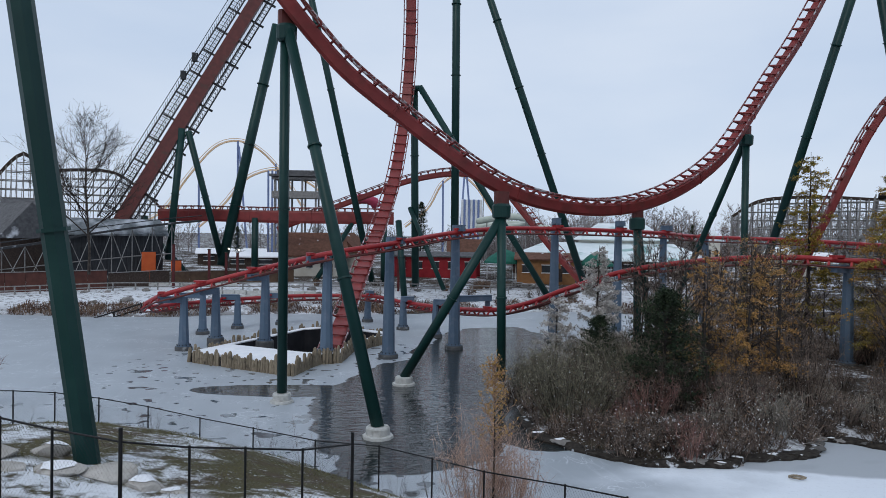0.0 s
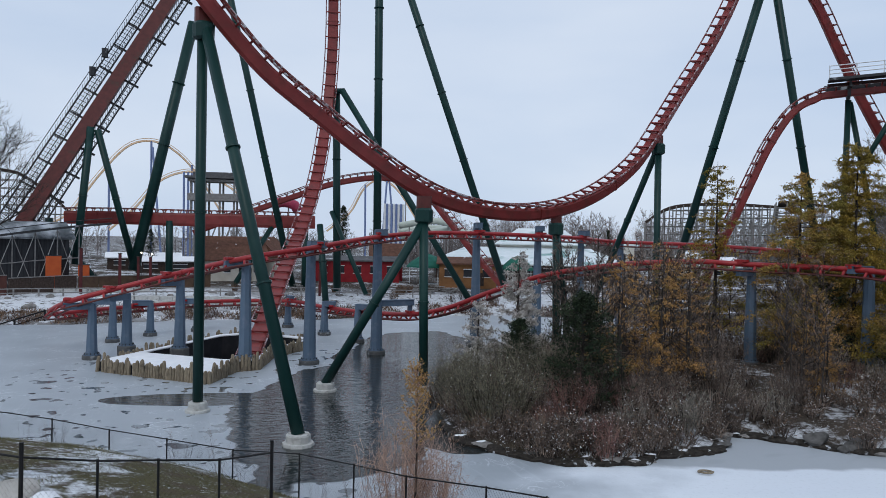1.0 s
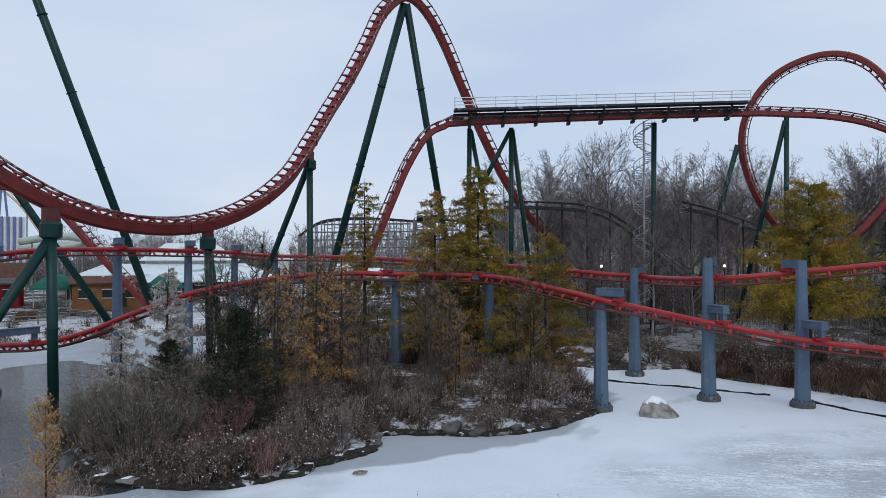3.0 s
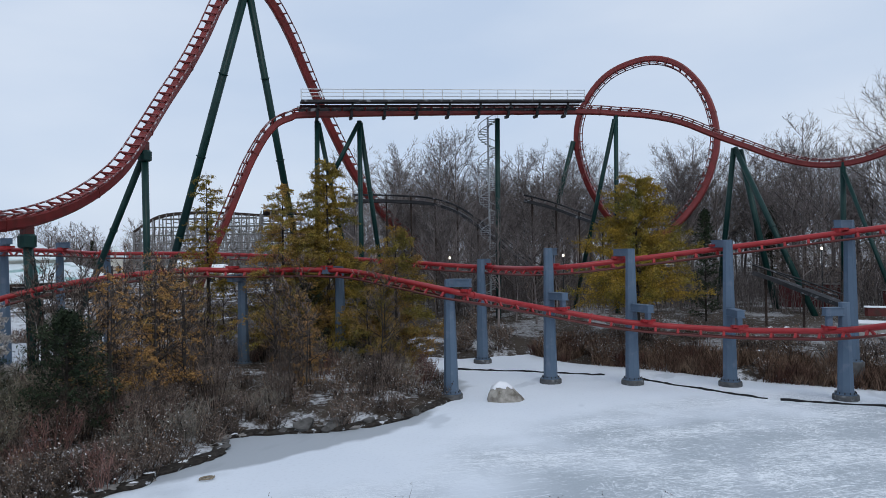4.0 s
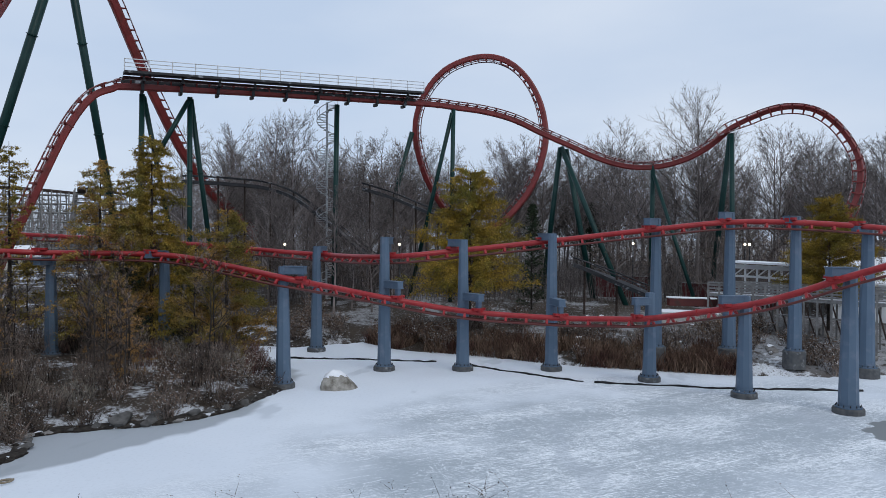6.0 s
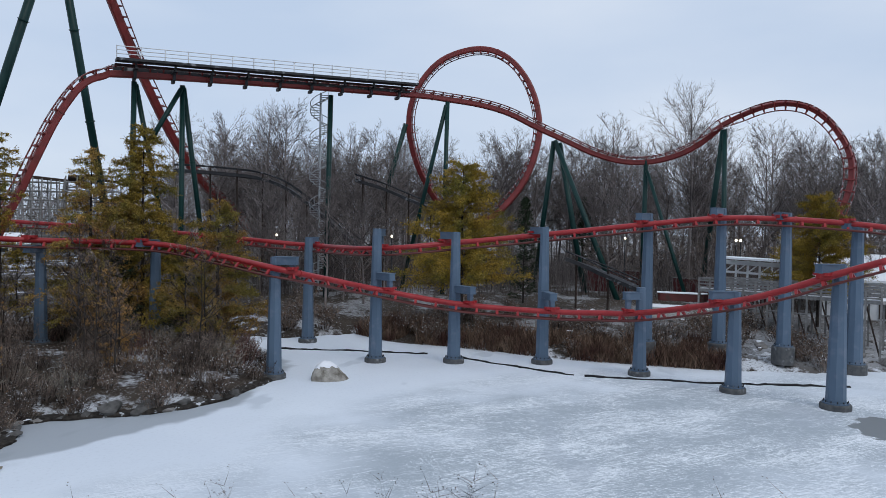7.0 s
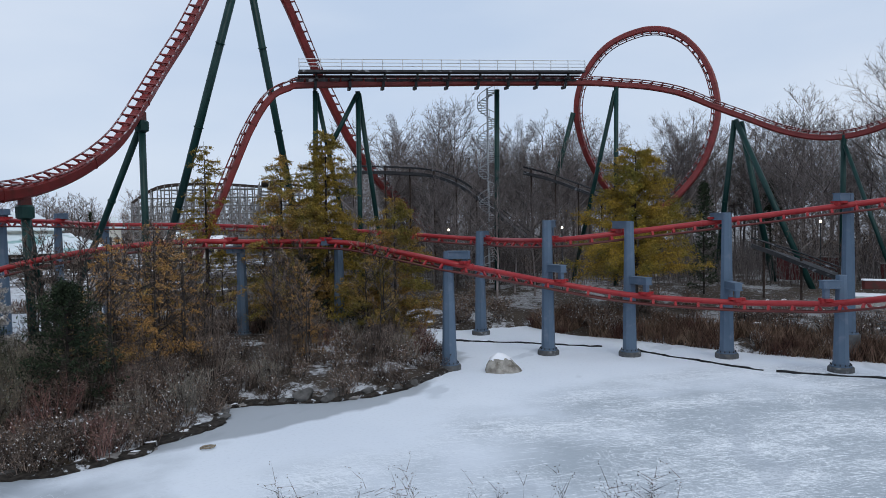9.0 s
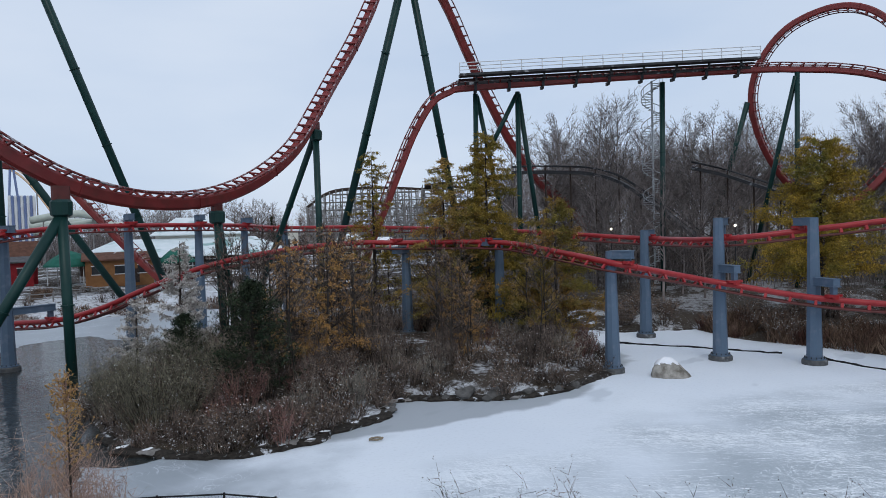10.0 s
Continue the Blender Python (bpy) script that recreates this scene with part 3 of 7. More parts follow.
track("valley_track", MAIN, lambda p: Vector((-0.12, -0.25, 1)), "dark red steel coaster track dipping through a deep valley", RED, 1.45, (0.7, 0.9), rise=0.3)
DIVE = [(-5.46, 105.86, 67.0), (-5.46, 105.86, 57.74), (-5.32, 105.87, 48.69), (-5.26, 105.87, 39.62), (-5.53, 105.35, 32.05), (-6.03, 102.82, 25.06), (-6.72, 95.76, 17.24), (-7.79, 87.65, 11.07), (-8.55, 75.52, 6.12), (-9.03, 66.39, 2.36), (-9.35, 60.28, 0.08), (-9.61, 55.17, -2.08)]
track("dive_track", DIVE, lambda p: Vector((0, -0.6, 0.8)), "red vertical drop track plunging into the pit", RED, 2.0, (1.45, 0.5), tie_step=1.9, rise=0.2)
LIFT_A, LIFT_B = Vector((-20.0, 123, 70)), Vector((-54.5, 112, 13))
RUN_L = [(-46.5, 117, 12.6), (-38, 117, 12.7), (-28, 116, 12.6), (-18, 115, 12.6), (-8, 115, 12.6)]
track("brake_run_track", RUN_L, lambda p: Z, "red level coaster track on green columns", RED, 1.6, (0.9, 2.0), rise=0.5)
track("turn_track", [(-28, 121, 10.6), (-20, 121, 13.8), (-12, 120, 16.8), (-5, 119, 19.2), (3, 118, 20.2), (9, 117, 18.2), (13, 114, 13.5), (17, 110, 8.0), (21, 106, 3.0)], lambda p: Z, "red coaster track climbing over a small crest", RED, 1.5, (0.8, 0.9))
APPROACH = [(31.0, 63.3, 6.0), (32.75, 63.00, 10.24), (33.87, 62.97, 12.58), (35.25, 62.78, 15.78), (36.87, 62.42, 19.44), (38.72, 61.89, 22.44), (40.56, 61.30, 23.59), (42.62, 60.49, 24.03), (56.1, 53.6, 24.9), (70.01, 46.42, 25.61), (73.58, 43.93, 25.48), (76.56, 41.33, 25.15), (78.84, 38.64, 24.29), (80.75, 35.72, 22.67), (82.73, 32.81, 21.18), (84.4, 29.77, 19.64), (85.94, 26.72, 18.72), (86.86, 23.55, 18.63), (87.16, 20.32, 19.36), (87.11, 17.77, 20.63), (86.96, 15.31, 22.57), (86.65, 12.88, 23.71), (86.16, 10.52, 24.35), (85.78, 8.51, 24.38), (85.45, 6.56, 23.82), (85.06, 4.91, 22.58), (84.63, 3.54, 20.8), (84.16, 2.56, 18.8), (83.77, 2.24, 16.91), (83.36, 2.42, 14.89), (82.95, 3.0, 12.99), (82.51, 3.93, 11.14), (81.83, 5.35, 8.81)]


def crest_up(p):
    f = max(0.0, min(1.0, (19 - p.y) / 6.0))
    return Vector((-0.75 * f, 0.15 * f, 1 - 1.45 * f)) if p.x > 80 else Z


track("brake_hill_track", APPROACH, crest_up, "dark red coaster track over a brake run and a crest", RED, 1.15, (0.55, 0.62), rise=0.3, rail_r=0.07)
LOOP = [(93.13, 54.7, 11.04), (91.49, 56.77, 14.64), (90.27, 58.06, 17.46), (89.32, 58.91, 20.18), (88.65, 59.32, 22.64), (88.16, 59.45, 24.84), (87.91, 59.23, 27.11), (87.89, 58.66, 29.13), (88.05, 57.81, 30.9), (88.47, 56.55, 32.75), (89.09, 54.94, 34.35), (89.73, 53.24, 35.28), (90.46, 51.32, 35.87), (91.07, 49.53, 36.05), (91.69, 47.65, 35.74), (92.24, 45.84, 34.85), (92.65, 44.23, 33.42), (92.94, 42.83, 31.51), (93.05, 41.79, 29.46), (92.99, 41.11, 27.42), (92.83, 40.64, 25.01), (92.51, 40.54, 23.0), (92.0, 40.85, 20.6), (91.37, 41.45, 18.22), (90.6, 42.33, 16.07), (89.71, 43.42, 14.24), (88.64, 44.84, 12.4), (87.09, 47.07, 10.47)]
track("loop_track", LOOP, lambda p: Vector((91, 50.5, 23)) - p, "dark red upright coaster loop in front of bare woods", RED, 1.1, (0.6, 0.75), rise=0.32, rail_r=0.07)


def hanging_track(name, pts, label):
    """A suspended coaster's track: a thick tube with two running rails below it on yokes."""
    line = spline(pts, 0.5)
    top = base(name, line[0], label, "roller coaster", "suspended coaster track")
    up = [Z] * len(line)
    part("spine", Geo().sweep(line, up, ring_profile(0.205, 12)), RED_BRIGHT, top, smooth=True)
    for s in (-1, 1):
        part("rail", Geo().sweep(line, up, ring_profile(0.075, 8, (s * 0.42, -0.5))), RED_DARK, top, "dark red running rail", smooth=True)
    yoke = Geo()
    yoke.sweep([Vector((-0.42, 0, -0.44)), Vector((-0.2, 0, -0.17)), Vector((0.2, 0, -0.17)), Vector((0.42, 0, -0.44))], [Vector((0, 1, 0))] * 4, [(0.06, 0.08), (-0.06, 0.08), (-0.06, -0.08), (0.06, -0.08)])
    me = yoke.mesh("yoke", RED_BRIGHT)
    for i in range(1, len(line) - 1, 3):
        d = (line[i + 1] - line[i - 1]).normalized()
        u = (Z - d * d.z).normalized()
        ob = new("yoke", me)
        ob.parent = top
        ob.matrix_basis = Matrix.Translation(line[i] - line[0]) @ Matrix((d.cross(u), d, u)).transposed().to_4x4()
    for i in range(6, len(line) - 6, 20):
        part("splice_flange", Geo().sweep([line[i], line[i].lerp(line[i + 1], 0.25)], [Z] * 2, ring_profile(0.25, 12)), RED_BRIGHT, top)
    return line


UPPER_PTS = [(-25.66, 61.89, 3.67), (-24.20, 60.33, 4.32), (-22.53, 59.05, 4.88), (-19.36, 59.32, 5.81), (-14.65, 58.80, 7.08), (-8.91, 54.58, 8.45), (-4.22, 56.84, 9.27), (0.76, 62.00, 10.23), (5.43, 65.27, 10.73), (11.48, 67.53, 10.80), (16.87, 70.00, 10.74), (22.78, 74.91, 10.64), (29.21, 80.36, 10.32), (36.17, 74.71, 10.14), (42.98, 63.89, 9.56), (45.44, 53.25, 9.09), (46.36, 46.27, 8.67), (48.03, 42.60, 8.41), (44.39, 32.81, 8.45), (47.81, 27.60, 9.03), (51.58, 21.82, 9.79), (54.48, 14.97, 10.69), (56.92, 10.05, 11.26), (58.32, 5.69, 11.25), (59.48, 1.51, 10.99), (59.99, -1.17, 10.69)]
LOWER_PTS = [(-25.66, 61.89, 3.67), (-26.74, 65.77, 3.02), (-25.19, 70.43, 2.92), (-21.54, 75.17, 2.95), (-17.61, 78.86, 3.00), (-13.05, 81.46, 2.98), (-7.76, 80.12, 3.06), (-4.19, 76.39, 2.83), (-0.69, 71.30, 2.91), (2.53, 66.95, 3.13), (4.89, 63.31, 3.54), (7.48, 60.04, 4.54), (9.89, 57.66, 5.81), (13.83, 55.30, 7.41), (17.96, 54.62, 8.20), (21.89, 53.71, 8.64), (25.59, 52.61, 8.82), (28.73, 51.53, 8.70), (34.26, 45.56, 8.55), (34.67, 39.42, 7.92), (34.33, 33.26, 7.24), (38.23, 32.23, 6.41), (42.22, 31.03, 5.55), (45.40, 26.17, 4.59), (48.62, 20.59, 4.17), (49.55, 17.05, 4.24), (49.35, 13.64, 4.52), (47.40, 7.55, 5.85), (46.76, 4.72, 6.73), (46.36, 1.96, 7.83), (45.99, -0.71, 8.80)]
upper_line = hanging_track("suspended_track_upper", UPPER_PTS, "bright red suspended coaster track on high blue columns")
lower_line = hanging_track("suspended_track_lower", LOWER_PTS, "bright red suspended coaster track swooping low over the pond")


# ---- grey-blue columns ----
def blue_column(x, y, z0, z1, wide, lines, side=-1):
    """A tapered column with a footing, and at the top an arm out over the track with a hanger down to it."""
    c = base("suspended_coaster_column", (x, y, z0), "tapered grey-blue steel column with an arm holding the red track", "column", "suspended coaster columns")
    r0, r1 = wide * 0.84, wide * 0.55
    part("shaft", Geo().lathe((x, y, z0 + 0.45), [(r0, 0), (r1, z1 - z0 - 0.45)], 8), BLUE, c)
    part("base_plate", Geo().lathe((x, y, z0 + 0.33), [(r0 * 1.32, 0), (r0 * 1.32, 0.08), (r0 * 1.02, 0.1), (r0 * 1.0, 0.26)], 16), BLUE, c)
    bolts = Geo()
    for j in range(12):
        a = j * math.pi / 6 + 0.2
        bolts.lathe((x + math.cos(a) * r0 * 1.18, y + math.sin(a) * r0 * 1.18, z0 + 0.40), [(0.035, 0), (0.035, 0.12), (0.01, 0.14)], 6)
    part("bolt_ring", bolts, DARK, c)
    part("footing", Geo().lathe((x, y, z0 - 1.0), [(r0 * 1.55, 0), (r0 * 1.55, 1.25), (r0 * 1.48, 1.33), (r0 * 1.3, 1.335)], 20), CONC_DARK, c, "dark wet concrete footing")
    for line in lines:
        r = math.hypot(x, y)
        reach = side * (1.3 if z1 < 5 else 0.75)
        if len(lines) == 2:
            reach = -0.4 if line is lines[0] else 0.9
        tx, ty = x + reach * y / r, y - reach * x / r
        q = min(line, key=lambda p: (p.x - tx) ** 2 + (p.y - ty) ** 2)
        dx, dy = q.x - x, q.y - y
        n = math.hypot(dx, dy)
        if n < 0.05 or n > 5:
            continue
        ux, uy = dx / n, dy / n
        zt = min(z1 - 0.22, q.z + 1.25) if line is lines[0] else q.z + 1.1
        reach = max(n, r1 + 0.5)
        turn = math.degrees(math.atan2(uy, ux))
        mid = (x + ux * (reach + 0.25) / 2, y + uy * (reach + 0.25) / 2)
        arm = Geo().box((*mid, zt), (reach + 0.35, 0.5, 0.42), turn)
        arm.box((*mid, zt + 0.24), (reach + 0.4, 0.62, 0.06), turn).box((*mid, zt - 0.24), (reach + 0.4, 0.62, 0.06), turn)
        part("arm", arm, BLUE, c)
        h = max(zt - 0.2 - q.z, 0.15)
        part("hanger", Geo().box((q.x, q.y, q.z + h / 2 + 0.1), (0.34, 0.3, h), turn), BLUE, c)
        part("saddle", Geo().box((q.x, q.y, q.z + 0.27), (0.5, 1.1, 0.16), turn, 0.1).box((q.x, q.y, q.z + 0.18), (0.66, 0.5, 0.26), turn, 0.1), RED_BRIGHT, c, "red track saddle")


UP, LO = upper_line, lower_line
COLUMNS = [
    (-21.7, 60.1, 0, 4.5, 0.55, (UP,)), (-23.3, 69.6, 0, 4.0, 0.5, (LO,)), (-19.4, 61.3, 0.6, 5.2, 0.55, (UP,)), (-21.2, 74.1, 0, 3.5, 0.5, (LO,)),
    (-14.9, 60.2, 0.6, 6.5, 0.58, (UP,)), (-17.5, 77.9, 0, 3.4, 0.5, (LO,)), (-9.0, 55.9, 0.6, 8.2, 0.6, (UP,)), (-8.5, 81.7, 0, 3.6, 0.5, (LO,), 1),
    (-4.3, 57.9, 0, 9.8, 0.62, (UP,), 1), (-4.1, 75.4, 0, 3.5, 0.52, (LO,), 1), (-0.6, 70.3, 0, 3.7, 0.52, (LO,), 1), (1.1, 63.1, 0, 10.9, 0.62, (UP, LO)),
    (10.7, 68.6, 0, 11.8, 0.62, (UP,)), (17.4, 71.2, 0, 11.7, 0.62, (UP,)), (23.4, 76.1, 0, 11.4, 0.62, (UP,)), (29.9, 81.6, 0, 11.0, 0.62, (UP,)),
    (47.2, 42.1, 0, 9.1, 0.62, (UP,)), (43.3, 31.9, 0, 10.0, 0.62, (UP, LO), 1), (46.6, 27.0, 0, 9.8, 0.62, (UP, LO), 1), (50.3, 21.4, 0, 10.3, 0.62, (UP, LO)),
    (55.4, 15.0, 1.4, 11.5, 0.62, (UP,)), (57.9, 10.1, 1.4, 12.0, 0.62, (UP,)), (59.2, 5.7, 1.4, 11.7, 0.62, (UP,)), (60.5, 1.1, 0.4, 10.95, 0.7, (UP,)),
    (29.6, 52.2, 0.9, 8.3, 0.6, (LO,)), (35.2, 46.7, 0.9, 8.8, 0.6, (LO,)), (34.6, 33.75, 0.0, 8.0, 0.6, (LO,), 1), (50.3, 14.0, 0, 6.2, 0.6, (LO,)),
    (48.5, 7.5, 0, 6.4, 0.62, (LO,)), (47.4, 1.7, 0, 8.4, 0.66, (LO,)),
]
for row in COLUMNS:
    blue_column(*row)


# ---- green supports ----
def support(name, at, legs, label, piers=(), seg=14, head=None, joints=None):
    """Straight green tubes (a, b, radius) with splice flanges, and round concrete piers at (x, y, z, radius)."""
    c = base(name, at, label, "support", "green coaster supports")
    for i, (a, b, r) in enumerate(legs):
        a, b = Vector(a), Vector(b)
        part("column" if abs((b - a).normalized().z) > 0.97 else "leg", Geo().tube([a, b], r, seg), GREEN, c, smooth=seg > 8)
        d = (b - a).normalized()
        n = int((b - a).length // 11)
        for k in joints or [j / (n + 1) for j in range(1, n + 1)]:
            q = a + (b - a) * k
            part("flange", Geo().tube([q - d * 0.05, q + d * 0.05], r * 1.25, seg), GREEN, c)
    if head:
        x, y, z, turn = head
        part("head", Geo().lathe((x, y, z - 0.75), [(0.42, 0), (0.6, 0.12), (0.62, 0.85), (0.5, 1.0)], 12), GREEN, c)
        part("bracket", Geo().box((x, y, z + 0.55), (1.0, 0.5, 1.0), turn, 0.12), RED_DARK, c, "dark red track bracket")
    for x, y, z, r in piers:
        part("pier", Geo().lathe((x, y, z - 1.5), [(r * 1.25, 0), (r * 1.3, 1.55), (r * 1.27, 1.64), (r, 1.66), (r, 1.98), (r * 0.93, 2.06), (0.01, 2.07)], 10), CONC, c, "round pale concrete pier")
    return c


support("valley_support", (-9.3, 42.0, 0), [((-9.37, 42.1, 0.6), (-9.43, 42.1, 22.2), 0.29), ((-3.06, 35.1, 0.5), (-9.25, 41.9, 22.0), 0.32)], "dark green two-legged steel support standing in the pond", [(-9.37, 42.1, 0, 0.55), (-3.06, 35.1, 0, 0.6)], head=(-9.35, 42.05, 21.9, 30))
support("valley_support", (3.8, 46.8, 0), [((3.95, 46.7, 0.4), (3.78, 46.8, 11.6), 0.30), ((-2.47, 47.6, 0.5), (3.75, 46.8, 11.2), 0.31)], "dark green slanting steel support standing in the pond", [(-2.47, 47.6, 0, 0.6), (3.95, 46.7, 0, 0.6)], head=(3.78, 46.9, 11.9, 25))
support("valley_support", (15.0, 55.5, 0.8), [((15.2, 55.4, 0.5), (15.02, 55.5, 11.6), 0.30), ((17.6, 60.0, 1.0), (15.05, 55.6, 11.2), 0.28)], "dark green steel support behind island shrubs", [], head=(15.0, 55.5, 11.4, 35))
support("valley_support", (27.0, 64.1, 0.5), [((27.0, 64.1, -0.5), (26.9, 64.1, 19.4), 0.31), ((24.6, 80.0, -0.6), (26.85, 64.2, 19.0), 0.3)], "tall dark green steel support with a raked leg", [], head=(26.9, 64.1, 19.2, 35))
support("apex_support", (37.6, 82, 2), [((41.7, 71.5, 39.6), (36.6, 84.0, 3.0), 0.46), ((42.0, 71.5, 39.6), (54.2, 79.0, 3.0), 0.42)], "tall dark green A-shaped support under the hilltop", [])
support("near_column", (-9.14, 18.35, 3.9), [((-11.44, 17.11, 24), (-9.04, 18.4, 3.6), 0.31)], "thick dark green leaning steel column rising from the bank", [], 8, joints=(0.687,))
support("drop_support", (-4.5, 105.9, 2), [((-6.0, 105.6, 31.5), (-3.7, 105.6, 31.6), 0.42), ((-3.8, 105.2, 31.7), (14.6, 99.9, 2.0), 0.46), ((-4.62, 106.2, 31.4), (-4.03, 106.2, 2.4), 0.55), ((-5.0, 105.9, 14.0), (0.2, 99.5, 2.5), 0.34), ((-6.5, 103.5, 12.0), (-5.3, 99.5, 1.5), 0.45)], "dark green bent support bracing the vertical drop", [])
support("tall_column", (1.7, 108, 2), [((1.2, 108, 66), (1.8, 108, 2.2), 0.60)], "very tall dark green upright column", [])
support("raked_column", (21.3, 106, 2), [((0.6, 107.9, 62), (21.3, 105.9, 2.4), 0.55)], "very tall dark green raked column", [])
support("raked_column", (-11, 111.5, 2), [((-24.4, 109.5, 62), (-10.9, 111.5, 2.4), 0.5)], "tall thin dark green raked column", [])
support("lift_support", (-41, 118, 2), [((-27.78, 117.77, 43.96), (-35.74, 115.60, 4.60), 0.8)], "tall dark green raked lift hill support", [])
support("lift_support", (-46, 116, 2), [((-40.59, 110.80, 25.84), (-42.25, 110.18, 5.59), 0.55), ((-39.74, 111.11, 25.55), (-35.75, 115.60, 5.52), 0.5)], "dark green split lift hill support", [])
support("run_support", (-47.2, 112.5, 2), [((-47.4, 113.5, 12.4), (-47.4, 113.5, 2.4), 0.6), ((-47.2, 113.5, 10.5), (-38.5, 111, 2.4), 0.36)], "dark green column and brace under the level track", [])
support("run_support", (-30.2, 116, 2), [((-30.5, 116, 12.4), (-30.5, 116, 2.4), 0.55)], "dark green column under the level track", [])
support("run_support", (-9.5, 115, 2), [((-9.5, 115, 12), (-9.5, 115, 2.4), 0.5), ((-14.5, 115, 12), (-20, 112, 2.4), 0.4)], "dark green column under the level track", [])
support("brake_support", (43.4, 61.3, 2), [((43.54, 61.1, 23.6), (43.3, 61.3, 1.5), 0.26), ((43.7, 61.1, 23.4), (50.5, 63.5, 2.0), 0.24)], "dark green column under the brake run", [])
support("brake_support", (47.6, 59.3, 2), [((47.61, 59.24, 23.8), (47.6, 59.3, 1.8), 0.26), ((47.7, 59.2, 23.6), (53.5, 62, 2.2), 0.26), ((47.4, 59.2, 23.4), (44.4, 59.8, 18.0), 0.24)], "dark green braced column under the brake run", [])
support("brake_support", (61.8, 52.4, 2), [((61.87, 52.28, 24.7), (61.7, 52.5, 2.2), 0.29)], "dark green column under the brake run", [])
support("hill_support", (73.2, 44.2, 2), [((73.31, 44.0, 25.2), (73.2, 44.2, 2.2), 0.26), ((73.2, 44.1, 24.8), (75.2, 51.5, 2.4), 0.26)], "dark green split column in the woods", [])
support("loop_support", (87.7, 64, 2.5), [((87.62, 59.66, 25.5), (87.9, 67.5, 2.6), 0.36)], "dark green raked loop support", [])
support("hill_support", (80, 28, 2.5), [((83.1, 34.4, 21.2), (86.2, 38.0, 2.6), 0.32), ((83.2, 34.3, 21.2), (78.6, 24.5, 2.4), 0.32), ((83.4, 33.8, 21.0), (84.5, 30.5, 2.4), 0.34)], "dark green three-legged support in the woods", [])
support("hill_support", (86.7, 24, 2.5), [((86.75, 23.97, 18.8), (86.7, 24.1, 2.6), 0.29), ((86.6, 23.8, 17.6), (81.4, 17.5, 2.4), 0.22)], "dark green column with a long brace", [])
support("hill_support", (90, 17, 2.5), [((86.7, 15.2, 22.0), (91.8, 18.2, 2.6), 0.34), ((86.8, 15.1, 22.0), (82.9, 14.1, 2.4), 0.29)], "dark green split column beside the woods", [])


# ---- the pit with its timber rim ----
def pit():
    top = base("drop_pit", (-12, 60, -4), "dark sunken pit with a snowy rim in the pond", "pit")
    edge = [Vector((x, y, 0)) for x, y in PIT_EDGE]
    mid = sum(edge, Vector()) / len(edge)
    inner = [e.lerp(mid, 0.10) for e in edge]
    inner[0], inner[1] = Vector((-17.2, 58.6, 0)), Vector((-10.7, 55.4, 0))
    n = len(edge)
    wall = Geo()
    for i in range(n):
        a, b, c, d = edge[i], edge[(i + 1) % n], inner[(i + 1) % n], inner[i]
        for z0, z1, p, q in ((-4, 0.72, a, b), (-4, 0.72, d, c)):
            wall.add([p + Z * z0, q + Z * z0, q + Z * z1, p + Z * z1], [(0, 1, 2, 3)])
    wall.add([e - Z * 4 for e in inner], [tuple(range(n))])
    part("wall", wall, PIT, top, "concrete pit walls coloured near-black for the shade down there")
    ledge = Geo()
    for i in range(n):
        a, b, c, d = edge[i], edge[(i + 1) % n], inner[(i + 1) % n], inner[i]
        ledge.add([p + Z * h for h in (0.70, 0.80) for p in (a, b, c, d)], [(4, 5, 6, 7), (0, 1, 5, 4), (2, 3, 7, 6)])
    part("snow_ledge", ledge, SNOW, top, "snow lying on the rim")
    rng = random.Random(5)
    kinds = []
    for k in range(5):
        g = Geo()
        h = 0.75 + 0.13 * k
        g.lathe((0, 0, -0.5), [(0.145, 0), (0.135, h + 0.32), (0.10, h + 0.5), (0.03, h + 0.56)], 6)
        kinds.append(g.mesh("stake", TIMBER))
    count = 0
    for i in range(n):
        a, b = edge[i], edge[(i + 1) % n]
        k = max(2, int((b - a).length / 0.27))
        for j in range(k):
            q = a.lerp(b, (j + 0.5) / k) + (a - mid).normalized() * 0.15
            count += 1
            if rng.random() < 0.03:
                continue
            ob = new("stake", kinds[rng.randrange(5)])
            ob.parent = top
            ob.matrix_basis = Matrix.Translation(q - top.location + Z * rng.uniform(-0.18, 0.12)) @ pose(0, 0, 0, rng.uniform(-4, 4), rng.uniform(-4, 4), rng.uniform(0, 90))


pit()


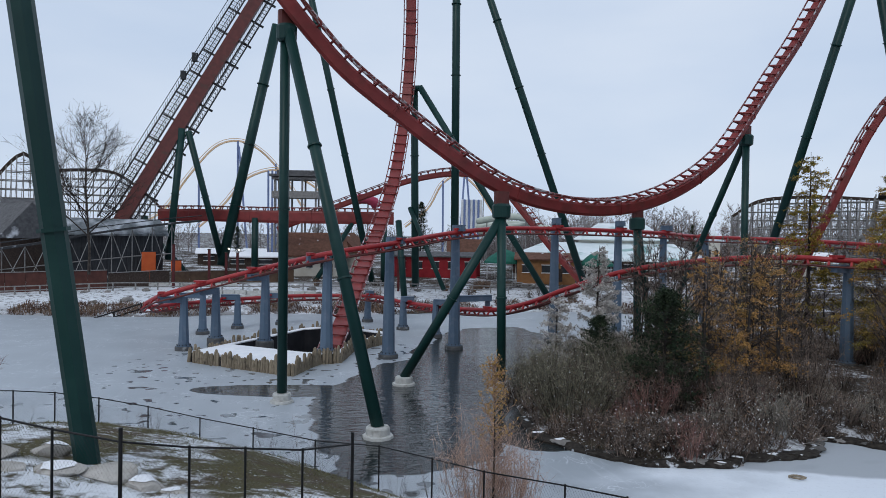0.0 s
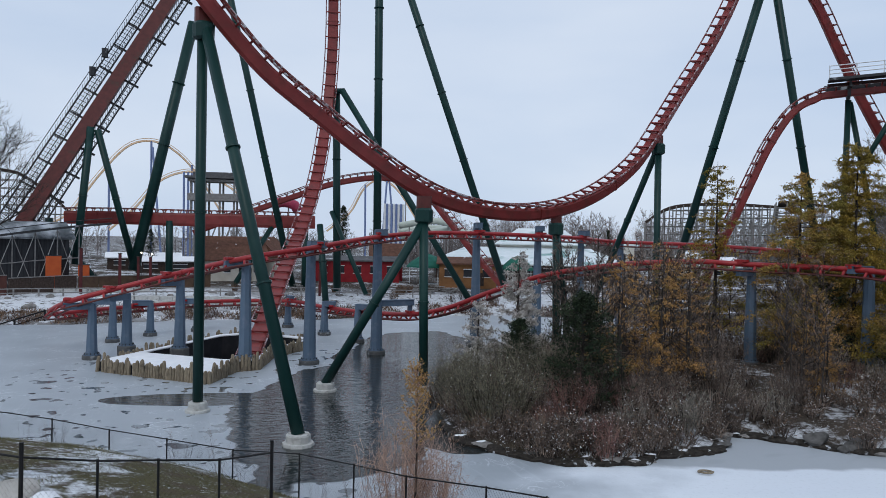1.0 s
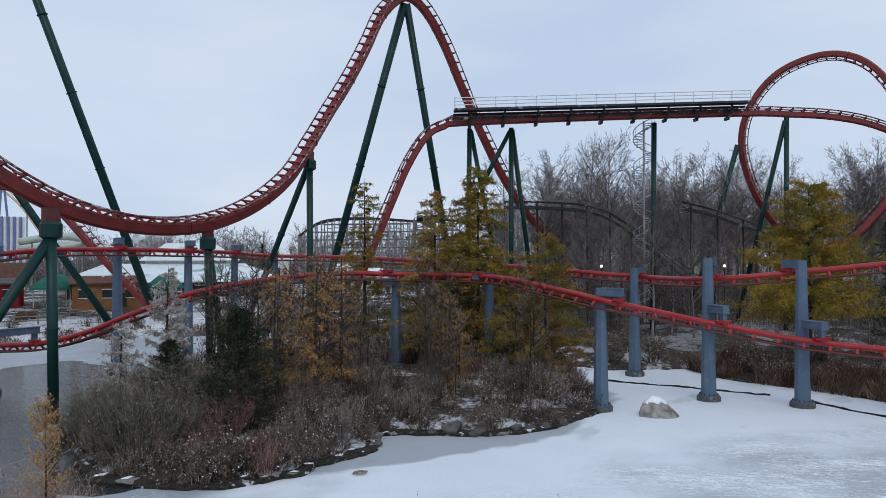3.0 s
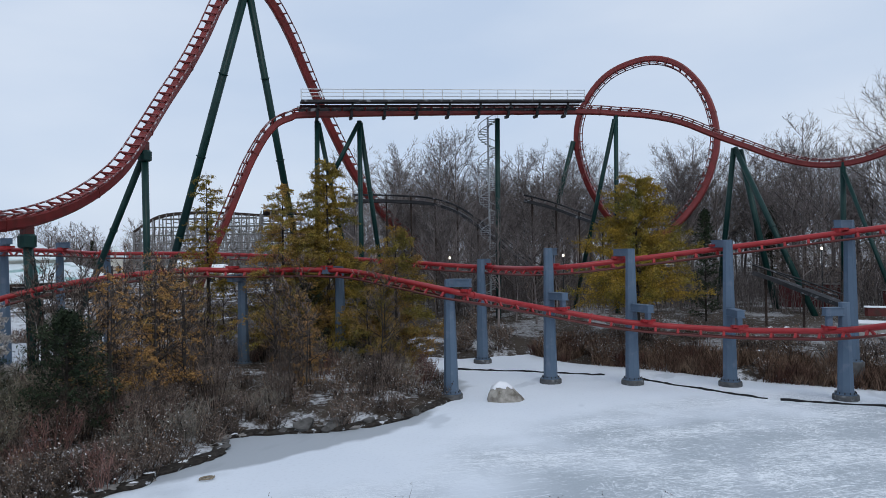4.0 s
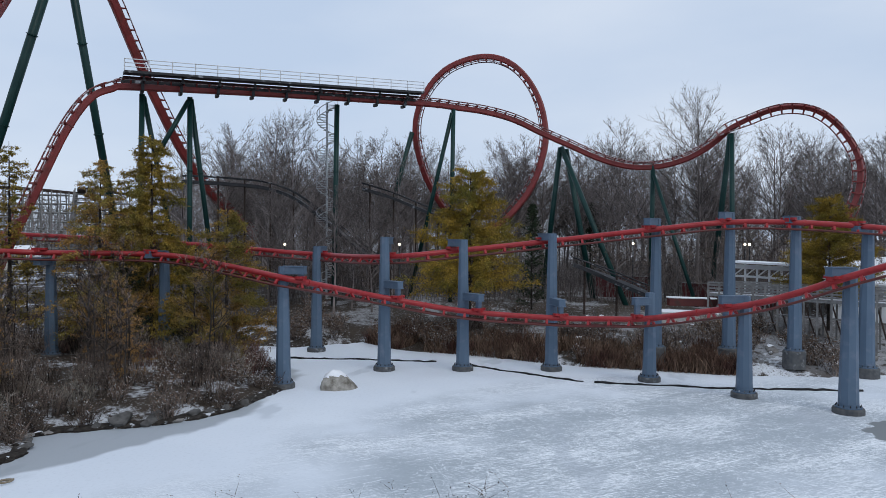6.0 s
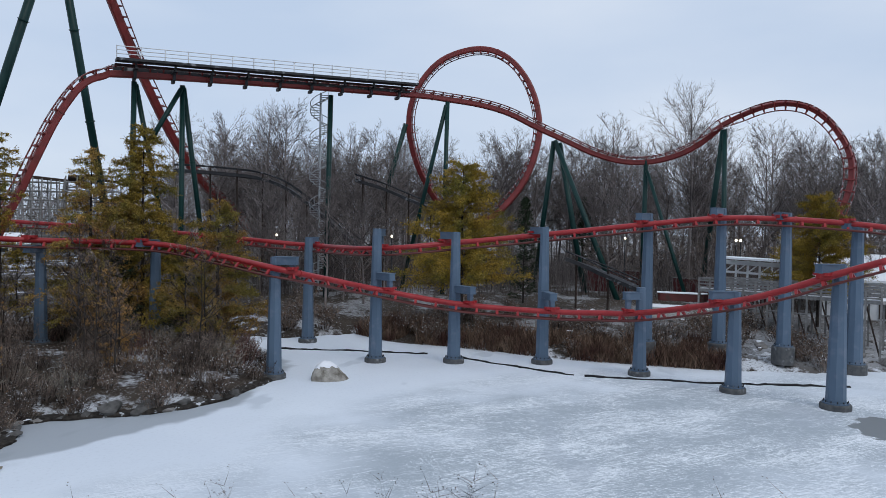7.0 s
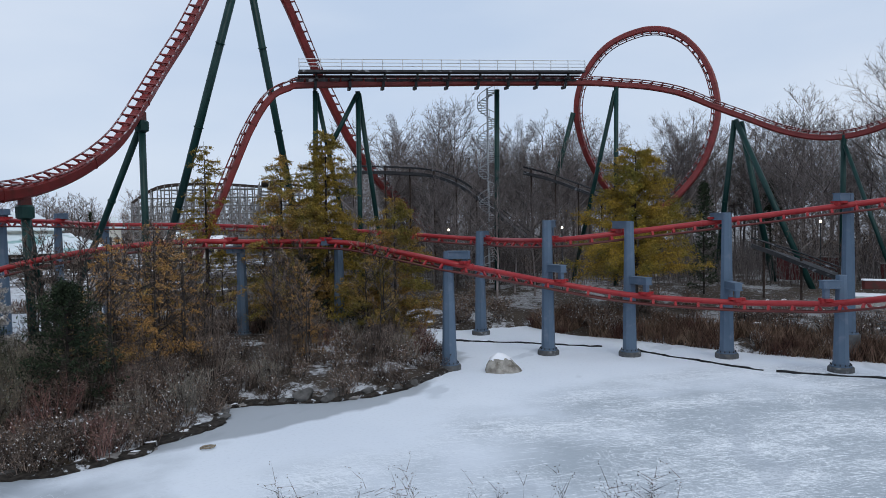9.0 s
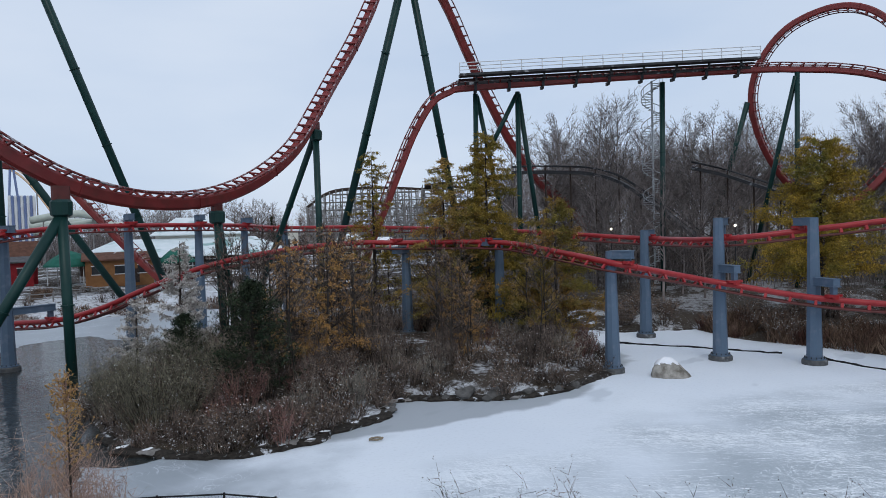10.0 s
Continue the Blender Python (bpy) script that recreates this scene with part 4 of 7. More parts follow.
# ---- brake run platform, spiral stair ----
def platform():
    a, b = Vector((41.4, 61.2, 24.95)), Vector((69.2, 46.82, 26.42))
    d = (b - a).normalized()
    s = Vector((d.y, -d.x, 0)).normalized()
    top = base("brake_platform", a, "dark steel maintenance platform with a pale handrail along the brake run", "platform")
    for k, (o, name) in enumerate(((-1.75, "front_walkway"), (1.75, "rear_walkway"))):
        off = -s * o
        part(name, Geo().sweep([a + off, b + off], [Z] * 2, [(0.6, 0.1), (-0.6, 0.1), (-0.6, -0.13), (0.6, -0.13)]), DARK, top)
        if k:
            continue
        n = 15
        post = Geo().box((0, 0, 0.55), (0.07, 0.07, 1.1))
        me = post.mesh("handrail_post", WHITE)
        for i in range(n + 1):
            ob = new("handrail_post", me)
            ob.parent = top
            ob.location = (b - a) * (i / n) + off * 1.28 + Z * 0.1
        for h in (0.45, 0.8, 1.15):
            part("handrail", Geo().tube([a + off * 1.28 + Z * h, b + off * 1.28 + Z * h], 0.045, 6), WHITE, top)
    bracket = Geo().box((0, 0, -0.5), (0.25, 3.9, 0.16)).box((0, 1.6, -0.25), (0.2, 0.16, 0.6)).box((0, -1.6, -0.25), (0.2, 0.16, 0.6)).box((0, -1.0, -0.85), (0.26, 0.2, 0.8)).box((0, -0.45, -1.3), (0.26, 0.75, 0.3))
    me = bracket.mesh("bracket", DARK)
    for i in range(9):
        ob = new("bracket", me)
        ob.parent = top
        ob.matrix_basis = Matrix.Translation((b - a) * ((i + 0.5) / 9) - Z * 0.15) @ pose(0, 0, 0, 0, 0, math.degrees(math.atan2(d.y, d.x)))
    part("brake_beam", Geo().sweep([a - Z * 0.55, b - Z * 0.55], [Z] * 2, [(0.3, 0.16), (-0.3, 0.16), (-0.3, -0.16), (0.3, -0.16)]), DARK, top, "dark magnetic brake beam")
    # Stringers take the red with the deck's shade painted in.
    for h, o in ((-0.3, 0.95), (-0.3, -0.95), (-0.85, 0.62)):
        part("stringer", Geo().sweep([a + Z * h - s * o, b + Z * h - s * o], [Z] * 2, [(0.09, 0.11), (-0.09, 0.11), (-0.09, -0.11), (0.09, -0.11)]), SHADED_MAROON, top)
    fin = Geo().box((0, 0, 0), (0.5, 0.22, 0.3), 0, 0.03)
    me = fin.mesh("brake_fin", RED_DARK)
    for i in range(44):
        ob = new("brake_fin", me)
        ob.parent = top
        ob.matrix_basis = Matrix.Translation((b - a) * ((i + 0.5) / 44) - Z * 0.5 - s * 0.7) @ pose(0, 0, 0, 0, 0, math.degrees(math.atan2(d.y, d.x)))
    rng = random.Random(3)
    for i in range(13):
        q = a.lerp(b, rng.uniform(0.03, 0.97)) - Z * 0.62 - s * 0.75
        part("service_box", Geo().box(q, (rng.uniform(0.5, 1.4), 0.3, 0.3), math.degrees(math.atan2(d.y, d.x)), 0.04), WHITE if i % 3 == 0 else DARK, top)


platform()


def spiral_stair(x, y, z0, z1):
    top = base("spiral_stair", (x, y, z0), "galvanised spiral stair climbing to the platform", "stair")
    part("pole", Geo().tube([(x, y, z0), (x, y, z1)], 0.12, 8), GALV, top)
    step = Geo().add([Vector(q) for q in ((0, -0.05, 0), (1.15, -0.2, 0), (1.15, 0.2, 0), (0, 0.05, 0), (0, -0.05, 0.05), (1.15, -0.2, 0.05), (1.15, 0.2, 0.05), (0, 0.05, 0.05))], [(0, 3, 2, 1), (4, 5, 6, 7), (0, 1, 5, 4), (1, 2, 6, 5), (2, 3, 7, 6)])
    me = step.mesh("tread", GALV)
    n = int((z1 - z0) / 0.25)
    rail, rail2 = [], []
    for i in range(n):
        a = i * 0.42
        ob = new("tread", me)
        ob.parent = top
        ob.matrix_basis = pose(0, 0, i * 0.25, 0, 0, math.degrees(a))
        p = Vector((x + 1.15 * math.cos(a), y + 1.15 * math.sin(a), z0 + i * 0.25))
        rail.append(p + Z * 1.0)
        rail2.append(p + Z * 0.15)
        if i % 2 == 0:
            part("baluster", Geo().tube([p, p + Z * 1.0], 0.025, 4), GALV, top)
    for line in (rail, rail2):
        part("handrail", Geo().sweep(line, [Z] * len(line), ring_profile(0.05, 6)), GALV, top)


spiral_stair(62.3, 54.1, 2.9, 25.2)


# ---- lift hill ----
def lift_hill():
    a, b = Vector((-29.84, 118.29, 50.54)), Vector((-50.02, 105.77, 7.53))
    a, b = a + (a - b) * 0.25, b.lerp(a, 0.07)
    d = (b - a).normalized()
    s = d.cross(Vector((0.25, -1, 0.1))).normalized()
    u = s.cross(d).normalized()
    top = base("lift_hill", b, "tall dark red lift hill with grated walkways on both sides", "roller coaster")
    part("spine", Geo().sweep([a, b], [u] * 2, [(0.95, -0.7), (0.95, 0.6), (-0.95, 0.6), (-0.95, -0.7)]), RED_DARK, top)
    side = -1 if (s.x > 0) else 1
    n = 44
    for o, wide in ((2.3, 0.75), (-2.0, 0.45)):
        off = s * (o * side)
        for e in (-wide, wide):
            part("stringer", Geo().tube([a + off + s * e, b + off + s * e], 0.13, 6), DARK, top)
            part("handrail", Geo().tube([a + off + s * e - u * 0.0 + s * (0.2 * side) + Z * 1.0, b + off + s * e + s * (0.2 * side) + Z * 1.0], 0.06, 5), DARK, top)
        rung = Geo().tube([-s * wide, s * wide], 0.05, 4).tube([s * wide, s * wide + Z * 1.0], 0.04, 4).tube([-s * wide, -s * wide + Z], 0.04, 4)
        me = rung.mesh("walkway_step", DARK)
        for i in range(n * 2):
            ob = new("walkway_step", me)
            ob.parent = top
            ob.location = a.lerp(b, (i + 0.5) / (2 * n)) + off - b
        if o > 0:
            for e in (-0.3, 0.0, 0.3):
                part("grating_bar", Geo().tube([a + off + s * e, b + off + s * e], 0.05, 4), GALV, top)
    arm = Geo().sweep([-s * 3.0, s * 3.0], [u] * 2, [(0.14, 0.16), (-0.14, 0.16), (-0.14, -0.16), (0.14, -0.16)])
    me = arm.mesh("cross_arm", DARK)
    for i in range(14):
        ob = new("cross_arm", me)
        ob.parent = top
        ob.location = a.lerp(b, (i + 0.5) / 14) - u * 0.5 - b
    for k in (0.50, 0.56):
        part("drive_motor", Geo().box(a.lerp(b, k) + s * (3.4 * side), (0.9, 0.9, 1.3), 20, 0.2), DARK, top)


lift_hill()


# ---- plants ----
def rand_dir(rng, up=0.0):
    return (Vector((rng.uniform(-1, 1), rng.uniform(-1, 1), rng.uniform(-1, 1))) + Vector((0, 0, up))).normalized()


def bare_tree(seed, h, limbs, twigs, bark, twig, label, name="bare_tree", spread=0.42, low=0.28, group="bare trees", r0=None, fine=0.019):
    """A leafless tree: tapered trunk, forked limbs and a crown of fine twigs."""
    rng = random.Random(seed)
    top = base(name, (0, 0, 0), label, "tree", group)
    wood, limb, crown = Geo(), Geo(), Geo()
    r = r0 or h * 0.0105
    pts = [Vector((0, 0, -0.3))]
    for i in range(1, 7):
        pts.append(Vector((pts[-1].x + rng.uniform(-1, 1) * h * 0.012, pts[-1].y + rng.uniform(-1, 1) * h * 0.012, h * 0.9 * i / 6)))
    wood.tube(pts, r, 6, r * 0.15)
    for i in range(limbs):
        f = low + (0.95 - low) * (i + rng.random()) / limbs
        k = f / 0.9 * 6
        j = min(5, int(k))
        p = pts[j].lerp(pts[j + 1], min(1.0, k - j))
        a = rng.uniform(0, 6.283)
        out = Vector((math.cos(a), math.sin(a), rng.uniform(0.55, 1.35))).normalized()
        ln = h * spread * (1.08 - f) ** 0.8 * rng.uniform(0.6, 1.1) + h * 0.05
        mid = p + out * ln * 0.5 + rand_dir(rng) * ln * 0.06
        end = mid + (out + Z * 0.35).normalized() * ln * 0.5
        rr = r * (1 - f) * 0.5 + 0.016
        limb.tube([p, mid, end], rr, 4, rr * 0.25)
        for q in range(twigs):
            g = 0.2 + 0.8 * (q + rng.random()) / twigs
            t0 = p.lerp(mid, g * 2) if g < 0.5 else mid.lerp(end, g * 2 - 1)
            dd = (out + rand_dir(rng, 0.35) * 0.95).normalized()
            tl = ln * rng.uniform(0.22, 0.5) * (1.25 - g * 0.5)
            e1 = t0 + dd * tl
            crown.spike(t0, e1, max(0.014, rr * 0.38))
            for _ in range(5):
                m0 = t0.lerp(e1, rng.uniform(0.25, 1.0))
                crown.spike(m0, m0 + (dd + rand_dir(rng, 0.3) * 0.9).normalized() * tl * rng.uniform(0.35, 0.75), fine)
    part("trunk", wood, bark, top, local=True)
    part("limb_mass", limb, bark, top, local=True)
    part("crown", crown, twig, top, local=True)
    return top


def shrub(seed, h, w, stems, twig, label, leaves=0, leaf_mat=None, name="shrub", size=0.05, thick=0.016, flecks=0.0):
    """A leafless many-stemmed shrub, with a few leaves left if any."""
    rng = random.Random(seed)
    top = base(name, (0, 0, 0), label, "shrub", "island shrubs")
    g, lf, sn = Geo(), Geo(), Geo()
    for i in range(stems):
        a, q = rng.uniform(0, 6.283), rng.random() ** 0.6
        p = Vector((math.cos(a) * q * w * 0.22, math.sin(a) * q * w * 0.22, -0.15))
        e = Vector((math.cos(a) * q * w * 0.5, math.sin(a) * q * w * 0.5, h * rng.uniform(0.55, 1.0) * (1.05 - 0.35 * q * q)))
        mid = p.lerp(e, 0.55) + Vector((0, 0, h * 0.08)) + rand_dir(rng) * 0.1 * w
        g.spike(p, mid.lerp(e, 0.4), thick * 1.5)
        g.spike(p.lerp(mid, 0.8), e, thick)
        for _ in range(8):
            t0 = p.lerp(mid, rng.uniform(0.45, 1)) if rng.random() < 0.5 else mid.lerp(e, rng.random())
            t1 = t0 + rand_dir(rng, 0.75) * h * rng.uniform(0.1, 0.27)
            g.spike(t0, t1, thick * 0.62)
            t2 = t0.lerp(t1, 0.5)
            g.spike(t2, t2 + rand_dir(rng, 0.6) * h * rng.uniform(0.06, 0.15), thick * 0.5)
            if rng.random() < flecks and t1.z < h * 0.8:
                sn.leaf(t0.lerp(t1, rng.random()), rng.uniform(0.02, 0.05), rng, 0.6)
            if leaves and rng.random() < leaves:
                lf.leaf(t1, size * rng.uniform(0.6, 1.3), rng)
                lf.leaf(t0.lerp(t1, 0.6), size * rng.uniform(0.6, 1.3), rng)
    part("branch_mass", g, twig, top, local=True)
    if leaves:
        part("leaf_mass", lf, leaf_mat, top, local=True)
    if flecks:
        part("snow_mass", sn, SNOW, top, "flecks of snow caught on the twigs", local=True)
    return top


def larch(seed, h, w, tufts, needles, label, low=0.1, bare=0.0, name="larch_tree", leaf=0.07, swell=0.6, tuft=9, lift=(-0.05, 0.22), boughs=8):
    """A larch in late autumn: straight trunk, level drooping boughs, thinning needle tufts."""
    rng = random.Random(seed)
    top = base(name, (0, 0, 0), label, "tree", "larch trees")
    wood, tw, nd = Geo(), Geo(), Geo()
    wood.tube([(0, 0, -0.3), (rng.uniform(-.1, .1), rng.uniform(-.1, .1), h * 0.55), (0, 0, h)], h * 0.012 + 0.03, 7, 0.012)
    n = int(h * boughs)
    for i in range(n):
        f = low + (0.98 - low) * (i + rng.random()) / n
        z = h * f
        a = rng.uniform(0, 6.283)
        ln = w * 0.5 * (1.05 - f) ** swell * rng.uniform(0.45, 1.15) + 0.12
        out = Vector((math.cos(a), math.sin(a), rng.uniform(*lift)))
        p, m, e = Vector((0, 0, z)), Vector((0, 0, z)) + out * ln * 0.55, Vector((0, 0, z)) + out * ln + Vector((0, 0, -0.10 * ln))
        tw.spike(p, m.lerp(e, 0.3), 0.03)
        tw.spike(p.lerp(m, 0.85), e, 0.018)
        k = max(3, int(ln * tufts))
        full = rng.random() > bare
        for j in range(k):
            g = rng.uniform(0.12, 1.0)
            q = p.lerp(m, g * 2) if g < 0.5 else m.lerp(e, g * 2 - 1)
            q1 = q + (rand_dir(rng) + out * 0.7 + Vector((0, 0, -0.35))).normalized() * rng.uniform(0.2, 0.6) * (0.5 + ln * 0.16)
            tw.spike(q, q1, 0.010)
            if full or rng.random() < 0.25:
                for _ in range(tuft):
                    nd.leaf(q.lerp(q1, rng.uniform(0.0, 1.15)) + rand_dir(rng) * 0.06, leaf * rng.uniform(0.7, 1.4), rng, 0.36)
    part("trunk", wood, BARK, top, local=True)
    part("bough_mass", tw, TWIG, top, local=True)
    part("needle_mass", nd, needles, top, local=True)
    return top


def put(ob, p, scale=1.0, rz=0.0):
    """Stands a prototype's copy at p."""
    c = copy_thing(ob, pose(p[0], p[1], p[2], 0, 0, rz))
    c.scale = (scale, scale, scale)
    return c


def stand(ob, p, scale=1.0, rz=0.0):
    """Stands the prototype itself at p."""
    ob.location, ob.rotation_euler, ob.scale = p, (0, 0, radians(rz)), (scale, scale, scale)
    return ob


def scatter(protos, places, rng, lo=0.8, hi=1.2):
    first = set()
    for i, (x, y) in enumerate(places):
        k = rng.randrange(len(protos))
        p = (x, y, land(x, y) - 0.02)
        (put if k in first else stand)(protos[k], p, rng.uniform(lo, hi), rng.uniform(0, 360))
        first.add(k)
    for k, ob in enumerate(protos):
        if k not in first:
            stand(ob, (places[0][0] + 1.0, places[0][1], land(*places[0])), lo)


def polar(az, d):
    return d * math.sin(radians(az)), d * math.cos(radians(az))


rng = random.Random(11)
WOOD_LABEL = "tall leafless grey-brown deciduous tree in the woods"
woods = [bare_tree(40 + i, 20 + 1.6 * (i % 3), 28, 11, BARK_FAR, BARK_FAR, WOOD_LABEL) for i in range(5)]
spots = []
for i in range(210):
    az = rng.uniform(37, 97)
    d = rng.uniform(98, 132) if i % 5 < 3 else rng.uniform(132, 190)
    if 55 < az < 71:
        d = max(d, 110 + 0.3 * (d - 98))
    spots.append(polar(az, d))
scatter(woods, spots, rng, 0.72, 1.08)
under = [bare_tree(60 + i, 8.5, 14, 6, BARK_FAR, TWIG, "leafless sapling in the woodland undergrowth", "sapling", 0.5, 0.1, "undergrowth saplings", 0.07) for i in range(3)]
spots = [polar(rng.uniform(34, 96), rng.uniform(82, 112)) for _ in range(200)]
scatter(under, [q for q in spots if edge_distance(POND_EDGE, *q) < -4 and not (q[1] < q[0] * 0.72 and q[1] > q[0] * 0.36 and math.hypot(*q) < 107)], rng, 0.6, 1.1)
for i, (az, d) in enumerate(((46.0, 83), (47.6, 80), (49.6, 78), (51.0, 81), (52.6, 79), (54.2, 84), (44.6, 86))):
    q = polar(az, d)
    put(woods[i % 5], (*q, land(*q)), (0.62, 0.55, 0.6, 0.5, 0.58, 0.52, 0.6)[i], 47 * i)
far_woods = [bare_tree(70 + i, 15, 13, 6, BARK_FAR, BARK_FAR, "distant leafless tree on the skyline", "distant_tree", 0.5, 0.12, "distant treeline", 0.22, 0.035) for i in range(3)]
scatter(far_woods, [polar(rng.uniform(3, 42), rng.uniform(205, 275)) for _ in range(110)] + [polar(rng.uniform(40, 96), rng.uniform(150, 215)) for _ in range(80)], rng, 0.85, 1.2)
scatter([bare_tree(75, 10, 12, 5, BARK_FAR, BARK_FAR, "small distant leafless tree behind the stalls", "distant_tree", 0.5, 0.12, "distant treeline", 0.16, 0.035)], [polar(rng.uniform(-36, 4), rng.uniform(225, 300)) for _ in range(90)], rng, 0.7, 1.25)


def brush(name, n, az, dist, h, label, seed, r=0.03):
    """Countless thin stems of undergrowth, too many to pick apart."""
    q = random.Random(seed)
    g = Geo()
    for _ in range(n):
        x, y = polar(q.uniform(*az), q.uniform(*dist))
        if -4 < edge_distance(POND_EDGE, x, y) < 500:
            continue
        p = Vector((x, y, land(x, y) - 0.1))
        k = h * q.uniform(0.35, 1.0) * (0.8 + 0.35 * noise.noise((x * 0.08, y * 0.08, 5)))
        e = p + Vector((q.uniform(-0.22, 0.22) * k, q.uniform(-0.22, 0.22) * k, k))
        g.spike(p, e, r)
        for _ in range(2):
            m = p.lerp(e, q.uniform(0.3, 0.85))
            g.spike(m, m + rand_dir(q, 0.7) * k * 0.28, r * 0.6)
    return solid(name, g, BARK_FAR, label, "undergrowth", kind="stuff")


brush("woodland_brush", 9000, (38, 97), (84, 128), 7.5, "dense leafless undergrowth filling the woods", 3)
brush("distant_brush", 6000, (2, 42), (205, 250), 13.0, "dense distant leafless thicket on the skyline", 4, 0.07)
big = bare_tree(81, 27, 34, 15, BARK_FAR, BARK_FAR, "large spreading leafless tree above the woods", spread=0.5, low=0.3)
stand(big, (*polar(77.8, 97), 2.8), 0.90)
put(big, (*polar(45.2, 108), 2.8), 0.86, 100)
put(big, (*polar(85.8, 108), 2.8), 0.76, 210)
put(big, (*polar(63.2, 104), 2.8), 0.74, 300)
shore_tree = bare_tree(83, 19.5, 34, 14, BARK, BARK, "leafless shore tree with a broad fine crown", spread=0.66, low=0.22)
stand(shore_tree, (-45.67, 92.32, 4.53))

# island
def isle_spots(n, lo, hi, gap, seed, keep=lambda x, y: True):
    r, out = random.Random(seed), []
    for _ in range(n * 30):
        x, y = r.uniform(3, 41), r.uniform(31, 60)
        e = edge_distance(ISLE_EDGE, x, y)
        if lo < e < hi and keep(x, y) and all((x - a) ** 2 + (y - b) ** 2 > gap * gap for a, b in out):
            out.append((x, y))
            if len(out) == n:
                break
    return out


def open_view(x, y):
    """Keeps tall growth clear of the two columns that stand on the island."""
    a, d = math.degrees(math.atan2(x, y)), math.hypot(x, y)
    return d > 60 or (abs(a - 29.6) > 2.1 and abs(a - 37.0) > 2.1)


brown = [shrub(100 + i, 2.0, 3.0, 46, TWIG, "leafless grey-brown shrub with dense fine twigs", 0.2, LEAF_DRY, flecks=0.12) for i in range(3)]
red = [shrub(110 + i, 1.8, 2.6, 44, TWIG_RED, "leafless reddish dogwood shrub", flecks=0.06) for i in range(2)]
grey = [shrub(115 + i, 1.9, 2.8, 44, TWIG_GREY, "leafless pale grey shrub with arching twigs", 0.12, LEAF_DRY) for i in range(2)]
dusty = [shrub(120 + i, 1.5, 2.4, 40, TWIG, "low shrub with dry brown leaves dusted with snow", 0.6, LEAF_DRY, size=0.055, flecks=0.3) for i in range(2)]
clear = lambda x, y: math.hypot(x - 24.3, y - 34.8) > 1.6
scatter(brown + red + dusty + grey, isle_spots(155, 0.3, 9, 1.1, 1, clear), rng, 0.65, 1.25)
edge_low = [shrub(125 + i, 1.1, 2.6, 34, TWIG, "low sprawling leafless shrub over the waterline", 0.15, LEAF_DRY, name="waterline_shrub", flecks=0.15) for i in range(2)]
scatter(edge_low, isle_spots(85, 0.35, 1.8, 0.7, 4, clear), rng, 0.6, 1.2)
scatter([shrub(130 + i, 3.0, 3.2, 50, TWIG, "tall leafless thicket shrub with dark stems", 0.06, LEAF_DRY, name="thicket_shrub") for i in range(3)], isle_spots(62, 3.5, 20, 1.7, 2, lambda x, y: y < 58 and not (x < 12 and y < 40) and open_view(x, y)), rng, 0.8, 1.25)
scatter([bare_tree(140 + i, 8.6, 13, 5, BARK, TWIG, "slender leafless sapling on the island", "sapling", 0.30, 0.3, "island saplings", 0.07) for i in range(3)], isle_spots(75, 4.5, 20, 1.3, 3, lambda x, y: x > 13 and open_view(x, y)), rng, 0.7, 1.15)
for i in range(26):
    q = (7.0 + 8.5 * rng.random(), 32.0 + 2.8 * rng.random())
    if edge_distance(ISLE_EDGE, *q) > 0.05:
        put(edge_low[i % 2], (*q, land(*q)), rng.uniform(0.9, 1.4), rng.uniform(0, 360))
olive = shrub(150, 4.4, 6.2, 190, material("olive_grey_twigs", (0.05, 0.046, 0.034), (0.22, 0.20, 0.15), 0.9, 2.0, strands=0.8), "wide rounded olive-grey willow shrub at the water's edge", 0.6, material("olive_leaves", (0.13, 0.125, 0.075), (0.34, 0.31, 0.22), 0.85, 2.0), name="willow_shrub", size=0.05, flecks=0.1)
stand(olive, (6.9, 37.6, 0.5), 1.0)
put(olive, (10.2, 42.0, 0.8), 0.85, 120)
put(olive, (5.6, 42.5, 0.4), 0.7, 60)


def cedar(seed, h, w):
    r = random.Random(seed)
    top = base("cedar_tree", (0, 0, 0), "dark green bushy cedar among bare shrubs", "tree")
    wood, lf = Geo(), Geo()
    wood.tube([(0, 0, -0.3), (0, 0, h * 0.95)], 0.11, 7, 0.02)
    for i in range(260):
        f = r.random() ** 0.85
        a = r.uniform(0, 6.283)
        ln = w * 0.5 * (1.02 - f) ** 0.6 * r.uniform(0.5, 1.12)
        p = Vector((0, 0, h * f * 0.93))
        e = p + Vector((math.cos(a), math.sin(a), r.uniform(0.1, 0.6))) * ln
        wood.spike(p, e, 0.02)
        for _ in range(40):
            lf.leaf(p.lerp(e, r.uniform(0.25, 1.05)) + rand_dir(r) * r.uniform(0, 0.26), r.uniform(0.05, 0.13), r, 0.33)
    part("trunk", wood, BARK, top, local=True)
    part("foliage", lf, CEDAR, top, local=True)
    return top


cedar_ob = cedar(7, 6.8, 6.6)
stand(cedar_ob, (12.1, 38.6, 0.9))
put(cedar_ob, (9.6, 43.5, 0.9), 0.68, 140)
put(cedar_ob, (33.8, 49.5, 0.9), 1.05, 60)
put(cedar_ob, (36.0, 43.5, 0.9), 0.85, 200)

